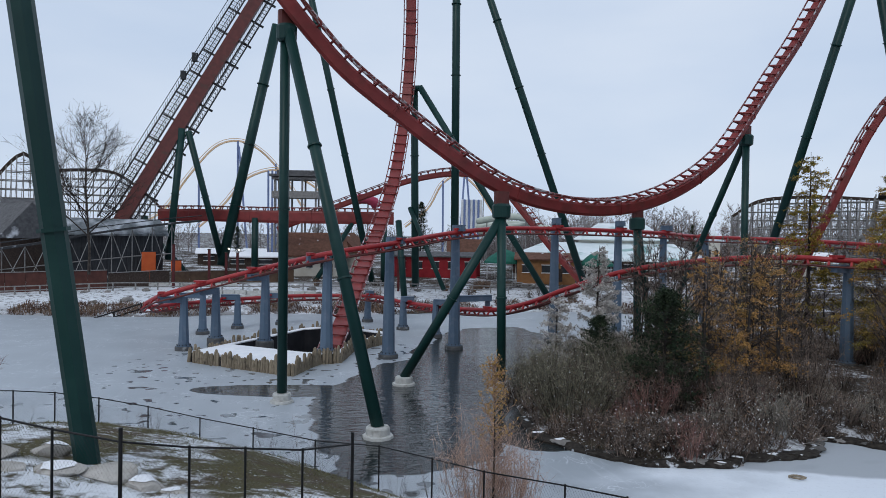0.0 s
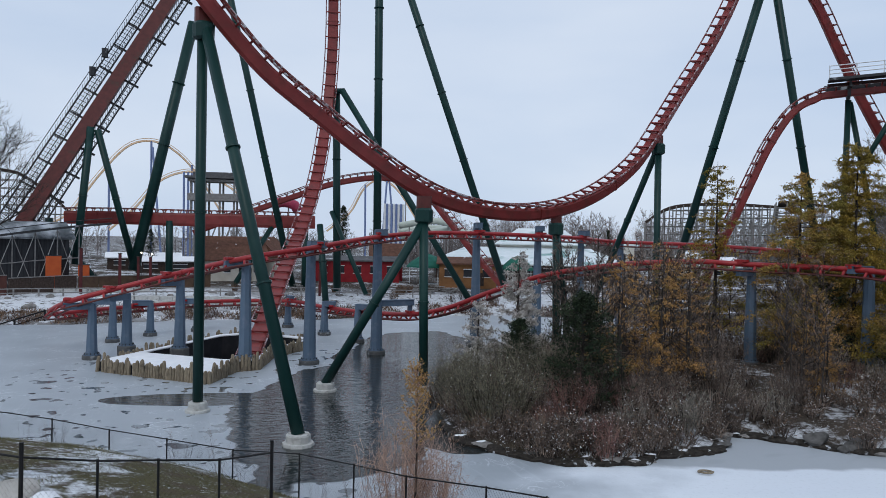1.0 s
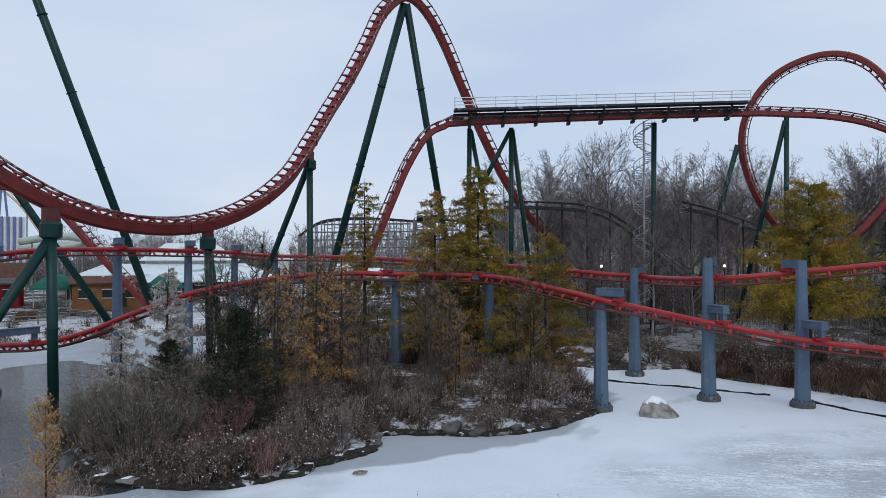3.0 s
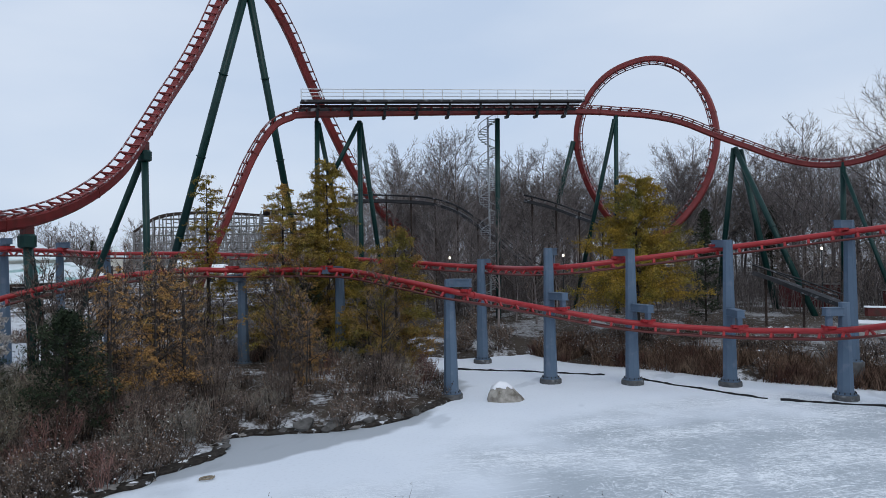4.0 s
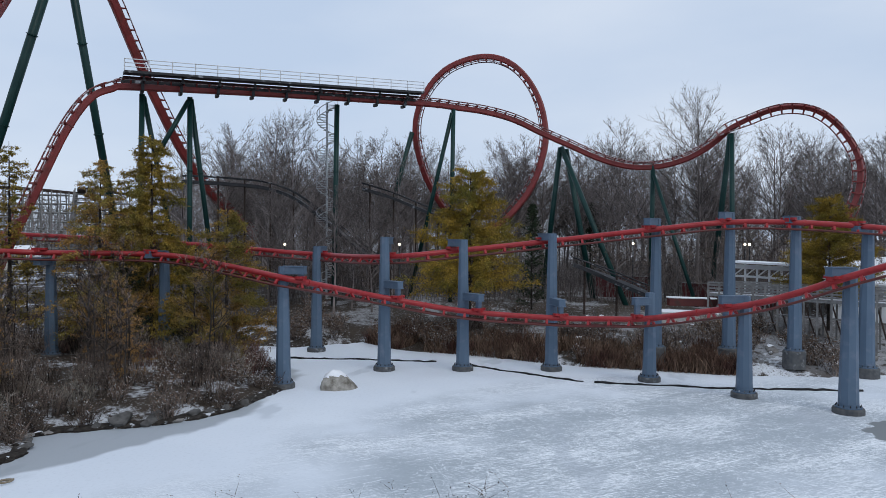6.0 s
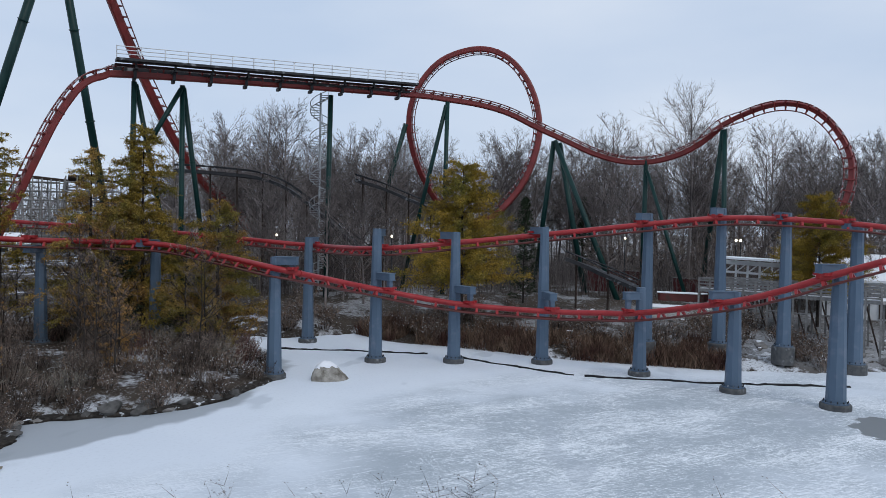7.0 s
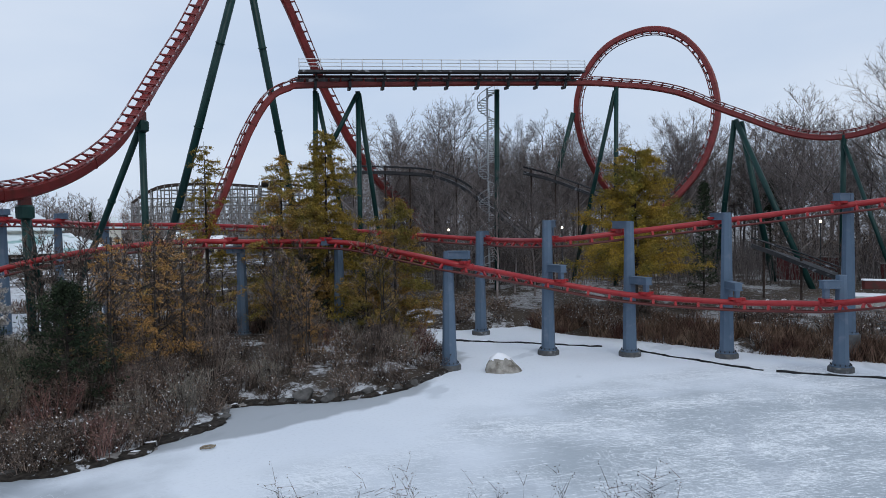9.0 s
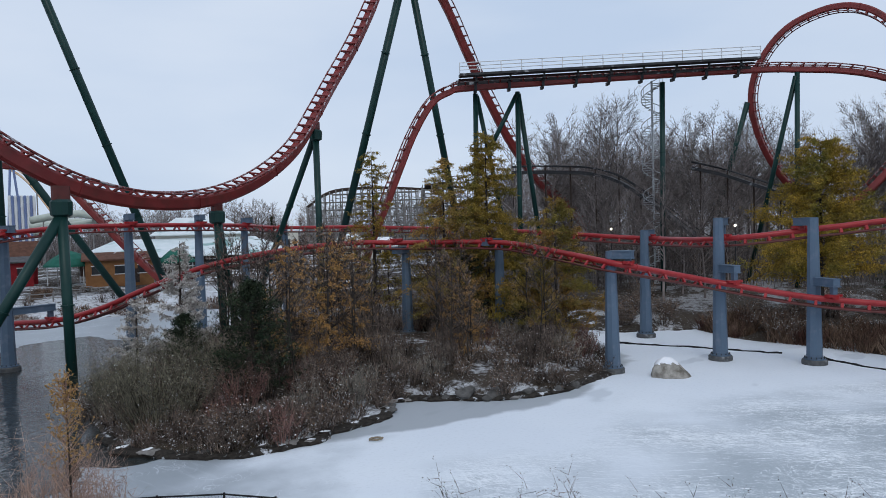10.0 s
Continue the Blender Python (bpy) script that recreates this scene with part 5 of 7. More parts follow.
stand(larch(200, 17.2, 13.0, 34, NEEDLE, "tall yellow-green larch shedding its needles", 0.12, 0.08, leaf=0.06, swell=0.8, tuft=11, boughs=10), (36.6, 50.1, 0.9))
stand(larch(201, 15.0, 11.5, 26, NEEDLE_MIX, "half-bare rusty brown larch", 0.12, 0.25, leaf=0.06, swell=0.8, tuft=10, boughs=10), (32.5, 50.6, 0.9))
stand(larch(202, 16.0, 6.2, 20, NEEDLE, "slim sparse larch with a bare top", 0.15, 0.55), (28.20, 55.22, 10.11)[:2] + (0.9,))
stand(larch(203, 11.4, 9.6, 30, NEEDLE_MIX, "orange-tinted larch at the island's end", 0.08, 0.1, leaf=0.06, swell=0.7, tuft=11, boughs=10, lift=(0.05, 0.4)), (36.3, 41.0, 0.6))
stand(larch(204, 8.4, 6.4, 20, NEEDLE, "small yellow larch over the shrubs", 0.05, 0.2), (36.3, 44.4, 0.8))
rusty = larch(205, 8.6, 5.4, 8, NEEDLE_RUST, "thin rusty larch with drooping boughs", 0.15, 0.5, leaf=0.06)
stand(rusty, (14.9, 40.6, 0.9))
for q, s, a in (((17.6, 40.8), 0.95, 50), ((16.6, 44.5), 1.0, 170), ((19.8, 42.0), 1.05, 260), ((27.2, 40.6), 0.75, 80), ((26.6, 38.6), 0.6, 200), ((31.5, 48.6), 0.8, 20), ((20.5, 47.5), 1.1, 40)):
    put(rusty, (*q, 0.9), s, a)
stand(larch(206, 8.8, 4.6, 28, TWIG_PALE, "frosted whitish larch by the shore", 0.08, 0.05, leaf=0.075, swell=0.8, lift=(0.1, 0.6)), (10.69, 48.84, 3.12)[:2] + (0.7,))
stand(larch(208, 5.6, 3.6, 22, TWIG_PALE, "small frosted whitish larch by the shore", 0.08, 0.1, leaf=0.07, swell=0.8, lift=(0.1, 0.6)), (7.82, 48.37, 1.61)[:2] + (0.5,))
gold_larch = larch(207, 14.2, 12.6, 30, NEEDLE_GOLD, "broad golden-green larch on the far bank", 0.2, 0.0, leaf=0.06, swell=0.62, tuft=10, lift=(0.1, 0.5), boughs=14)
stand(gold_larch, (55.66, 31.59, 7.47)[:2] + (1.9,), 1.0)
put(gold_larch, (71.88, 4.22, 7.09)[:2] + (2.2,), 0.82, 130)
spruce = cedar(9, 12.0, 5.0)
tagged(spruce, "dark spruce among bare woods", "tree")
spruce.name = "spruce_tree"
stand(spruce, (70.90, 32.52, 6.84)[:2] + (2.4,), 1.0)
put(spruce, (-4.66, 149.93, 9.61)[:2] + (2.9,), 1.25, 40)
put(spruce, (-44.20, 153.77, 7.74)[:2] + (2.9,), 0.75, 10)
put(spruce, (68.90, 198.38, 13.87)[:2] + (2.9,), 1.0, 80)
put(spruce, (103.33, 37.73, 12.07)[:2] + (2.9,), 1.1, 220)


# reeds, grass and litter
def blades(name, places, h, wid, mat, label, seed, lean=0.35):
    r = random.Random(seed)
    g = Geo()
    for x, y in places:
        p = Vector((x, y, land(x, y) - 0.05))
        k = h * r.uniform(0.3, 1.2)
        e = p + Vector((r.uniform(-lean, lean) * k, r.uniform(-lean, lean) * k, k))
        a = r.uniform(0, 3.14)
        s = Vector((math.cos(a), math.sin(a), 0)) * wid
        n = len(g.v)
        m = p.lerp(e, 0.6) + Z * 0.05 * k
        g.v.extend((p - s, p + s, m + s * 0.8, m - s * 0.8, e))
        g.f.extend(((n, n + 1, n + 2, n + 3), (n + 3, n + 2, n + 4)))
    return solid(name, g, mat, label, "grass", kind="stuff")


def strip(n, a, b, lo, hi, seed):
    """Random places in a strip outside the pond's edge between two of its corners."""
    r, out = random.Random(seed), []
    run = [Vector((*POND_EDGE[i], 0)) for i in range(a, b + 1)]
    while len(out) < n:
        i = r.randrange(len(run) - 1)
        p = run[i].lerp(run[i + 1], r.random())
        d = (run[i + 1] - run[i]).normalized()
        q = p + Vector((-d.y, d.x, 0)) * r.uniform(lo, hi)
        if noise.noise((q.x * 0.3, q.y * 0.3, 2)) > -0.25 and edge_distance(POND_EDGE, q.x, q.y) < 0.1:
            out.append((q.x, q.y))
    return out


blades("reeds", strip(17000, 13, 18, 0.0, 4.5, 1), 1.3, 0.028, REED, "dense brown dry reeds along the far bank", 1, 0.65)
blades("shore_grass", strip(15000, 1, 9, 0.2, 5.0, 2), 0.6, 0.03, REED, "dry brown grass along the far shore", 2, 0.7)
near_grass = []
r_g = random.Random(8)
while len(near_grass) < 48000:
    x, y = r_g.uniform(-24, 9), r_g.uniform(11, 33)
    if edge_distance(POND_EDGE, x, y) < -0.2 and noise.noise((x * 0.6, y * 0.6, 7)) > -0.12:
        near_grass.append((x, y))
blades("bank_grass", near_grass, 0.10, 0.008, GRASS, "short yellow-green winter grass on the bank", 3, 0.9)
bank_low = [shrub(300 + i, 1.6, 2.6, 36, TWIG, "low bramble with dry leaves dusted with snow", 0.4, LEAF_DRY, name="bramble", size=0.06, flecks=0.25) for i in range(2)]
scatter(bank_low, strip(130, 12, 20, 0.8, 13.0, 5), rng, 0.7, 1.3)
scatter([shrub(310, 1.5, 2.6, 36, TWIG, "low leafless bush on the far bank", 0.3, LEAF_DRY, name="bush")], strip(36, 3, 9, 1.0, 9.0, 6), rng, 0.6, 1.1)


def weed(seed, h):
    r = random.Random(seed)
    top = base("dry_weed", (0, 0, 0), "tall dry weed stalk with withered seed heads", "weed", "dry weeds")
    g = Geo()
    for i in range(5):
        a = r.uniform(0, 6.28)
        p = Vector((math.cos(a) * 0.1, math.sin(a) * 0.1, -0.1))
        e = p + Vector((math.cos(a) * 0.25 * h, math.sin(a) * 0.25 * h, h * r.uniform(0.7, 1)))
        g.spike(p, e, 0.007)
        for _ in range(9):
            q = p.lerp(e, r.uniform(0.4, 1))
            q1 = q + rand_dir(r, 0.8) * h * 0.13
            g.spike(q, q1, 0.004)
            for _ in range(3):
                g.leaf(q1 + rand_dir(r) * 0.03, 0.012, r)
    part("stalk", g, TWIG, top, local=True)
    return top


weeds = [weed(1, 1.3), weed(2, 1.6), weed(3, 1.1)]
spots = strip(46, 28, 36, 0.1, 2.2, 9) + [polar(az + rng.uniform(-2, 2), 12.6 + rng.uniform(-0.5, 0.8)) for az in (36, 37.5, 43, 44, 46, 52, 58, 60, 67, 69, 77, 78, 84, 87)]
scatter(weeds, spots, rng, 0.8, 1.15)
for az in (35.2, 36.4, 42.0, 43.2, 44.6, 47.5, 51.0, 52.4, 57.0, 58.2, 61.5, 66.0, 67.2, 70.5, 74.0, 76.2, 77.5, 80.0, 83.5, 86.0):
    q = polar(az, 12.4 + rng.uniform(-0.4, 0.6))
    put(weeds[rng.randrange(3)], (*q, land(*q)), rng.uniform(1.35, 1.75), rng.uniform(0, 360))

# young golden tree and the pinkish shrub round its foot
def young_tree():
    r = random.Random(4)
    top = base("young_tree", (0, 0, 0), "young tree holding a narrow plume of golden leaves", "tree")
    g, t, lf = Geo(), Geo(), Geo()
    g.tube([(0, 0, -0.2), (0.03, 0, 2.5), (0, 0.02, 5.2)], 0.05, 7, 0.012)
    for i in range(130):
        f = r.uniform(0.2, 1.0)
        p = Vector((0, 0, 5.1 * f))
        a = r.uniform(0, 6.283)
        ln = (0.25 + 1.0 * (1 - f)) * r.uniform(0.5, 1.1)
        e = p + Vector((math.cos(a) * ln, math.sin(a) * ln, ln * 1.2))
        t.spike(p, e, 0.012)
        for _ in range(4):
            q = p.lerp(e, r.uniform(0.3, 1))
            q1 = q + rand_dir(r, 0.5) * 0.3
            t.spike(q, q1, 0.006)
            if f > 0.45:
                for _ in range(4):
                    lf.leaf(q.lerp(q1, r.random()), 0.045, r)
    part("trunk", g, BARK, top, local=True)
    part("branch_mass", t, TWIG_PINK, top, local=True)
    part("leaf_mass", lf, LEAF_GOLD, top, local=True)
    return top


g_at = (1.66, 21.94, 1.96)
stand(young_tree(), (g_at[0], g_at[1], land(g_at[0], g_at[1])), 1.0)
pink = shrub(330, 3.3, 2.5, 70, TWIG_PINK, "pale pinkish-brown leafless shrub by the fence", name="pale_shrub", thick=0.0085)
stand(pink, (g_at[0] - 0.4, g_at[1] + 0.6, land(g_at[0], g_at[1])), 1.2)
put(pink, (g_at[0] + 0.6, g_at[1] + 0.2, land(g_at[0], g_at[1])), 1.0, 90)
edge_bush = shrub(331, 3.2, 3.4, 60, TWIG_RED, "rusty brown leafless shrub at the pond's edge", name="shore_shrub")
stand(edge_bush, (-26.5, 40.0, 0.3), 1.0)


# ---- stones, floating things ----
def boulder(seed, size, label, at, snow=True, name="boulder", group="", mat=None):
    r = random.Random(seed)
    bm = bmesh.new()
    bmesh.ops.create_icosphere(bm, subdivisions=3, radius=1.0)
    cuts = [(rand_dir(r, 0.2), r.uniform(0.5, 0.82)) for _ in range(13)]
    for v in bm.verts:
        for n, d in cuts:
            k = v.co.dot(n)
            if k > d:
                v.co -= n * (k - d) * 0.92
        v.co *= 1 + 0.05 * noise.noise(v.co * 3 + Vector((seed, 0, 0)))
        v.co = Vector((v.co.x * size[0] / 2, v.co.y * size[1] / 2, max(v.co.z, -0.45) * size[2] * 0.69))
    top = base(name, at, label, "rock", group)
    g = Geo()
    g.add([v.co + Vector(at) + Vector((0, 0, size[2] * 0.29)) for v in bm.verts], [tuple(v.index for v in f.verts) for f in bm.faces])
    part("stone", g, mat or ROCK, top)
    if snow:
        cap = Geo()
        vs = [v.co.copy() for v in bm.verts]
        keep = [f for f in bm.faces if f.normal.z > 0.72 and f.calc_center_median().z > size[2] * 0.2]
        cap.add([v + Vector(at) + Vector((0, 0, size[2] * 0.29 + 0.03)) for v in vs], [tuple(v.index for v in f.verts) for f in keep])
        if keep:
            part("snow_cap", cap, SNOW, top, "thin cap of snow", smooth=True)
    bm.free()
    return top


def ice_boulder(at, turn):
    """One angular wedge-shaped boulder: a steep face, a long sloping back and a ridge with snow."""
    bm = bmesh.new()
    for q in ((-1.2, -0.75, 0), (-0.2, -1.0, 0), (0.9, -0.8, 0), (1.35, 0.1, 0), (0.7, 0.95, 0), (-0.6, 0.95, 0), (-1.25, 0.3, 0), (-1.1, -0.5, 0.62), (-0.75, -0.55, 0.98), (-0.35, -0.1, 1.28), (0.05, 0.15, 1.2), (-0.85, 0.35, 0.95), (0.55, -0.35, 0.78), (1.05, -0.15, 0.38), (0.6, 0.55, 0.72), (-0.1, -0.85, 0.35)):
        bm.verts.new(q)
    bmesh.ops.convex_hull(bm, input=bm.verts)
    bmesh.ops.delete(bm, geom=[v for v in bm.verts if not v.link_faces], context="VERTS")
    bmesh.ops.bevel(bm, geom=list(bm.edges), offset=0.05, segments=1, affect="EDGES")
    bmesh.ops.triangulate(bm, faces=bm.faces)
    bmesh.ops.subdivide_edges(bm, edges=list(bm.edges), cuts=2, use_grid_fill=True)
    m = pose(0, 0, 0, 0, 0, turn)
    for v in bm.verts:
        v.co += v.co.normalized() * 0.07 * noise.noise(v.co * 2.2)
        v.co = m @ v.co
    bm.normal_update()
    bm.verts.index_update()
    top = base("boulder", at, "pale angular boulder in the ice with snow on its ridge", "rock")
    body = Geo().add([v.co + Vector(at) - Z * 0.08 for v in bm.verts], [tuple(v.index for v in f.verts) for f in bm.faces])
    part("stone", body, ROCK_PALE, top)
    keep = [f for f in bm.faces if f.normal.z > 0.30 and f.calc_center_median().z > 0.84 + 0.16 * noise.noise(f.calc_center_median() * 2.5)]
    cap = Geo().add([v.co + Vector(at) + v.normal * 0.02 - Z * 0.05 for v in bm.verts], [tuple(v.index for v in f.verts) for f in keep])
    part("snow_cap", cap, SNOW, top, "patch of snow on the ridge", smooth=True)
    bm.free()


ice_boulder((36.5, 30.6, 0.0), -50)


def shore_ledge():
    """The dark undercut lip of earth and flat stone along the island's near shore."""
    line = spline([(x, y, 0.06) for x, y in ISLE_EDGE[1:16]], 0.35)
    g = Geo()
    prof = lambda t: [(0.2, -0.3), (0.22 + 0.16 * noise.noise((t * 190, 0, 1)), 0.04 + 0.08 * noise.noise((t * 240, 3, 1))), (0.05, 0.12 + 0.16 * noise.noise((t * 210, 7, 2))), (-0.4, 0.16), (-0.6, -0.3)]
    wave = [q + Vector((noise.noise((i * 0.31, 0, 5)), noise.noise((i * 0.31, 9, 5)), 0)) * 0.35 for i, q in enumerate(line)]
    g.sweep(wave, [Z] * len(wave), prof)
    solid("shore_ledge", g, EARTH, "dark wet earth lip along the island's shore", "bank", kind="structure")


shore_ledge()
for i, (x, y, s) in enumerate(((22.9, 33.9, 1.15), (24.3, 33.0, 1.0), (25.3, 33.3, 0.85), (23.6, 32.7, 0.55), (26.2, 32.3, 0.8), (27.1, 32.0, 0.6), (21.9, 34.5, 0.6), (28.2, 31.9, 0.7), (29.6, 32.0, 0.6))):
    boulder(20 + i, (s * 1.4, s, s * 0.75), "grey rounded stone at the island's shore", (x, y, 0.0), False, mat=ROCK_DARK, group="shore stones")
r_s = random.Random(21)
for i in range(110):
    k = r_s.randrange(2, 15)
    a, b = Vector((*ISLE_EDGE[k], 0)), Vector((*ISLE_EDGE[k + 1], 0))
    q = a.lerp(b, r_s.random())
    s = r_s.uniform(0.25, 0.8)
    boulder(60 + i % 7, (s * 1.5, s, s * 0.32), "flat dark stone along the island's edge", (q.x + r_s.uniform(-0.2, 0.2), q.y + r_s.uniform(-0.15, 0.5), r_s.uniform(-0.03, 0.12)), i % 5 == 0, mat=(ROCK_DARK, EARTH, ROCK)[i % 3], group="shore stones", name="flat_stone")
for i, (x, y, sx, sz) in enumerate(((-12.4, 17.7, 1.0, 0.75), (-11.3, 18.0, 1.15, 0.8), (-10.1, 18.6, 1.2, 0.85), (-12.0, 16.7, 1.0, 0.4), (-8.25, 17.5, 1.5, 0.7), (-7.15, 17.2, 1.2, 0.6), (-9.3, 17.2, 1.3, 0.4), (-10.6, 17.0, 1.2, 0.4), (-13.4, 17.4, 1.1, 0.7), (-6.4, 17.0, 0.8, 0.3))):
    boulder(40 + i, (sx * 1.2, sx * 0.85, sz * 0.68), "pale limestone block on the bank with snow", (x, y, land(x, y) - 0.1), i % 3 != 1, group="bank stones", name="limestone_block", mat=LIMESTONE)

ringed = Geo()
for j in range(2):
    ringed.sweep([Vector((15.1 + 0.32 * math.cos(a), 30.0 + 0.28 * math.sin(a), 0.05 + 0.05 * j)) for a in [k * 0.42 + j * 2.9 for k in range(8)]], [Z] * 8, ring_profile(0.045, 6))
solid("driftwood_ring", ringed, TIMBER, "broken ring of driftwood frozen in the ice", "driftwood", at=(15.1, 30, 0))


def boom(pts, label):
    line = spline(pts, 0.5)
    rr = random.Random(5)
    line = [p + Vector((rr.uniform(-.11, .11), rr.uniform(-.11, .11), rr.uniform(-.07, .02))) for p in line]
    return solid("floating_boom", Geo().sweep(line, [Z] * len(line), ring_profile(0.095, 8)), BLACK, label, "boom", at=line[0], smooth=True)


boom([(43.08, 41.41, 0.05), (45.99, 35.92, 0.05), (48.35, 30.40, 0.05)], "black floating hose frozen into the ice")
boom([(48.68, 28.05, 0.05), (47.88, 23.42, 0.05), (47.38, 17.69, 0.05)], "black floating hose frozen into the ice")
boom([(47.45, 16.93, 0.05), (49.25, 12.39, 0.05), (50.51, 9.00, 0.05), (54.75, 1.20, 0.05)], "black floating hose frozen into the ice")


# ---- fences on the bank ----
def fence(tops, height, label, tall=()):
    """A black chain-link fence: posts, top rail and wire mesh, along points of its top rail."""
    p = [Vector(q) for q in tops]
    feet = [Vector((q.x, q.y, land(q.x, q.y))) for q in p]
    top = base("chain_link_fence", feet[0], label, "fence", "black fences")
    for i, (a, f) in enumerate(zip(p, feet)):
        e = 0.28 if i in tall else 0.04
        part("post", Geo().tube([f - Z * 0.1, a + Z * e], 0.04 if i in tall else 0.028, 8), BLACK, top)
        if i:
            part("top_rail", Geo().tube([p[i - 1], a], 0.022, 6), BLACK, top)
    mesh = Geo()
    for i in range(1, len(p)):
        a, b, fa, fb = p[i - 1], p[i], feet[i - 1] + Z * 0.05, feet[i] + Z * 0.05
        n = max(2, int((b - a).length / 0.09))
        k = max(1, int(height / 0.09))
        for j in range(-k, n):
            for s in (0, 1):
                t0, t1, h0, h1 = j / n, (j + k) / n, 0.0, 1.0
                if t0 < 0:
                    h0, t0 = -j / k, 0.0
                if t1 > 1:
                    h1, t1 = h0 + (1 - t0) * n / k if j >= 0 else h0 + n / k, 1.0
                h1 = min(h1, 1.0)
                if s:
                    h0, h1 = 1 - h0, 1 - h1
                q0 = fa.lerp(fb, t0).lerp(a.lerp(b, t0), h0)
                q1 = fa.lerp(fb, t1).lerp(a.lerp(b, t1), h1)
                mesh.spike(q0, q1, 0.0028)
    wire = part("wire_mesh", mesh, BLACK, top)
    tagged(wire, kind="stuff")
    return top


NEAR = [(-12.2, 15.9, 6.3), (-10.6, 15.3, 6.15), (-9.20, 14.89, 6.04), (-7.89, 14.49, 5.93), (-6.34, 14.14, 5.80), (-5.24, 14.91, 5.48), (-4.21, 15.43, 5.32), (-3.08, 16.01, 5.13), (-2.02, 16.48, 5.14)]
fence(NEAR, 1.2, "black chain-link fence with a gate post on the grassy bank", (4, 8))
LOW = [(-20.5, 26.8, 3.9), (-18.6, 27.6, 3.7), (-16.97, 28.30, 3.56), (-15.70, 29.02, 3.35), (-14.26, 29.76, 2.98), (-12.52, 30.53, 2.47), (-10.22, 30.32, 2.07), (-7.61, 29.02, 2.03), (-4.65, 26.60, 2.27), (-2.12, 24.91, 2.60), (-0.23, 22.50, 2.95), (1.32, 20.96, 3.07), (3.40, 19.20, 3.31), (4.74, 17.88, 3.48), (5.75, 17.0, 3.42), (7.2, 15.9, 2.9), (9.0, 14.9, 2.6)]
fence(LOW, 1.2, "black chain-link fence following the pond's shore", ())


# ---- buildings and rides across the pond ----
def facing(p):
    """The turn that sets a front square to the pond."""
    return -math.degrees(math.atan2(p[0], p[1]))


def house(name, p, w, d, h, roof_h, wall, roof, label, windows=4, rz=None, hip=0.0, eave=0.5, door=True):
    """A building of w by d metres, walls h high, ridge roof_h higher; hip 0 is a gable. Windows stand in the front."""
    rz = facing(p) if rz is None else rz
    top = base(name, p, label, "building")
    top.rotation_euler = (0, 0, radians(rz))
    x, y = w / 2, d / 2
    part("wall", Geo().box((0, 0, h / 2 - 0.5), (w, d, h + 1)), wall, top, local=True)
    ex, ey, k = x + eave, y + eave, x * (1 - hip) + (eave * (1 - hip))
    g = Geo()
    t = 0.22
    g.add([(-ex, -ey, h), (ex, -ey, h), (ex, ey, h), (-ex, ey, h), (-k, 0, h + roof_h), (k, 0, h + roof_h)] + [(-ex, -ey, h - t), (ex, -ey, h - t), (ex, ey, h - t), (-ex, ey, h - t)],
          [(0, 1, 5, 4), (2, 3, 4, 5), (1, 2, 5), (3, 0, 4), (0, 6, 7, 1), (1, 7, 8, 2), (2, 8, 9, 3), (3, 9, 6, 0), (6, 9, 8, 7)])
    part("roof", g, roof, top, local=True)
    for i in range(windows):
        cx = -x + w * (i + 0.5) / windows
        win = part("window", Geo().box((cx, -y - 0.03, h * 0.55), (w / windows * 0.45, 0.08, h * 0.34)), GLASS, top, local=True)
        part("frame", Geo().box((cx, -y - 0.05, h * 0.55 + h * 0.18), (w / windows * 0.5, 0.1, 0.12)).box((cx, -y - 0.05, h * 0.55 - h * 0.18), (w / windows * 0.5, 0.1, 0.12)), WHITE, win, local=True)
    if door:
        part("door", Geo().box((x * 0.45, -y - 0.05, 1.0), (1.1, 0.1, 2.1)), TIMBER_DARK, top, local=True)
    return top


def g3(p):
    return (p[0], p[1], 2.85)


house("timber_lodge", g3((-22.24, 126.05, 3.40)), 9.6, 8, 3.4, 3.9, WALL_CREAM, ROOF_BROWN, "cream half-timbered lodge with brown tiled roof", 4, hip=0.15, eave=0.9)
house("timber_lodge", g3((-17.43, 128.83, 3.34)), 5.2, 7, 4.0, 3.4, WALL_CREAM, ROOF_BROWN, "small cream lodge with a steep brown gable", 2, rz=70)
house("red_pavilion", g3((-1.35, 127.99, 3.85)), 14.5, 6, 3.6, 0.7, WALL_RED, ROOF_GREY, "long low dark red stall building", 5)
house("red_gable_kiosk", g3((4.01, 131.94, 4.59)), 5.6, 6, 3.4, 3.2, WALL_RED, ROOF_BROWN, "red kiosk with a steep brown roof", 2)
house("brown_stall", g3((17.29, 119.76, 3.42)), 9.4, 6, 3.6, 1.0, WALL_BROWN, ROOF_BROWN, "brown boarded food stall", 3)
house("teal_pavilion", g3((34.05, 148.14, 6.75)), 37, 20, 3.0, 3.2, TIMBER_DARK, ROOF_TEAL, "wide pavilion with a snow-dusted teal hipped roof", 9, hip=0.35, eave=1.6)
house("teal_clerestory", (*(37.72, 152.40, 10.31)[:2], 8.2), 17, 10, 1.6, 3.4, WALL_CREAM, ROOF_TEAL, "raised lantern roof of the pavilion", 0, hip=0.5, eave=1.0, door=False)
house("cupola_tower", g3((56.42, 149.72, 10.63)), 2.8, 2.8, 7.2, 2.0, WALL_CREAM, ROOF_TEAL, "small white tower with a teal roof", 2, hip=0.9, eave=0.4)
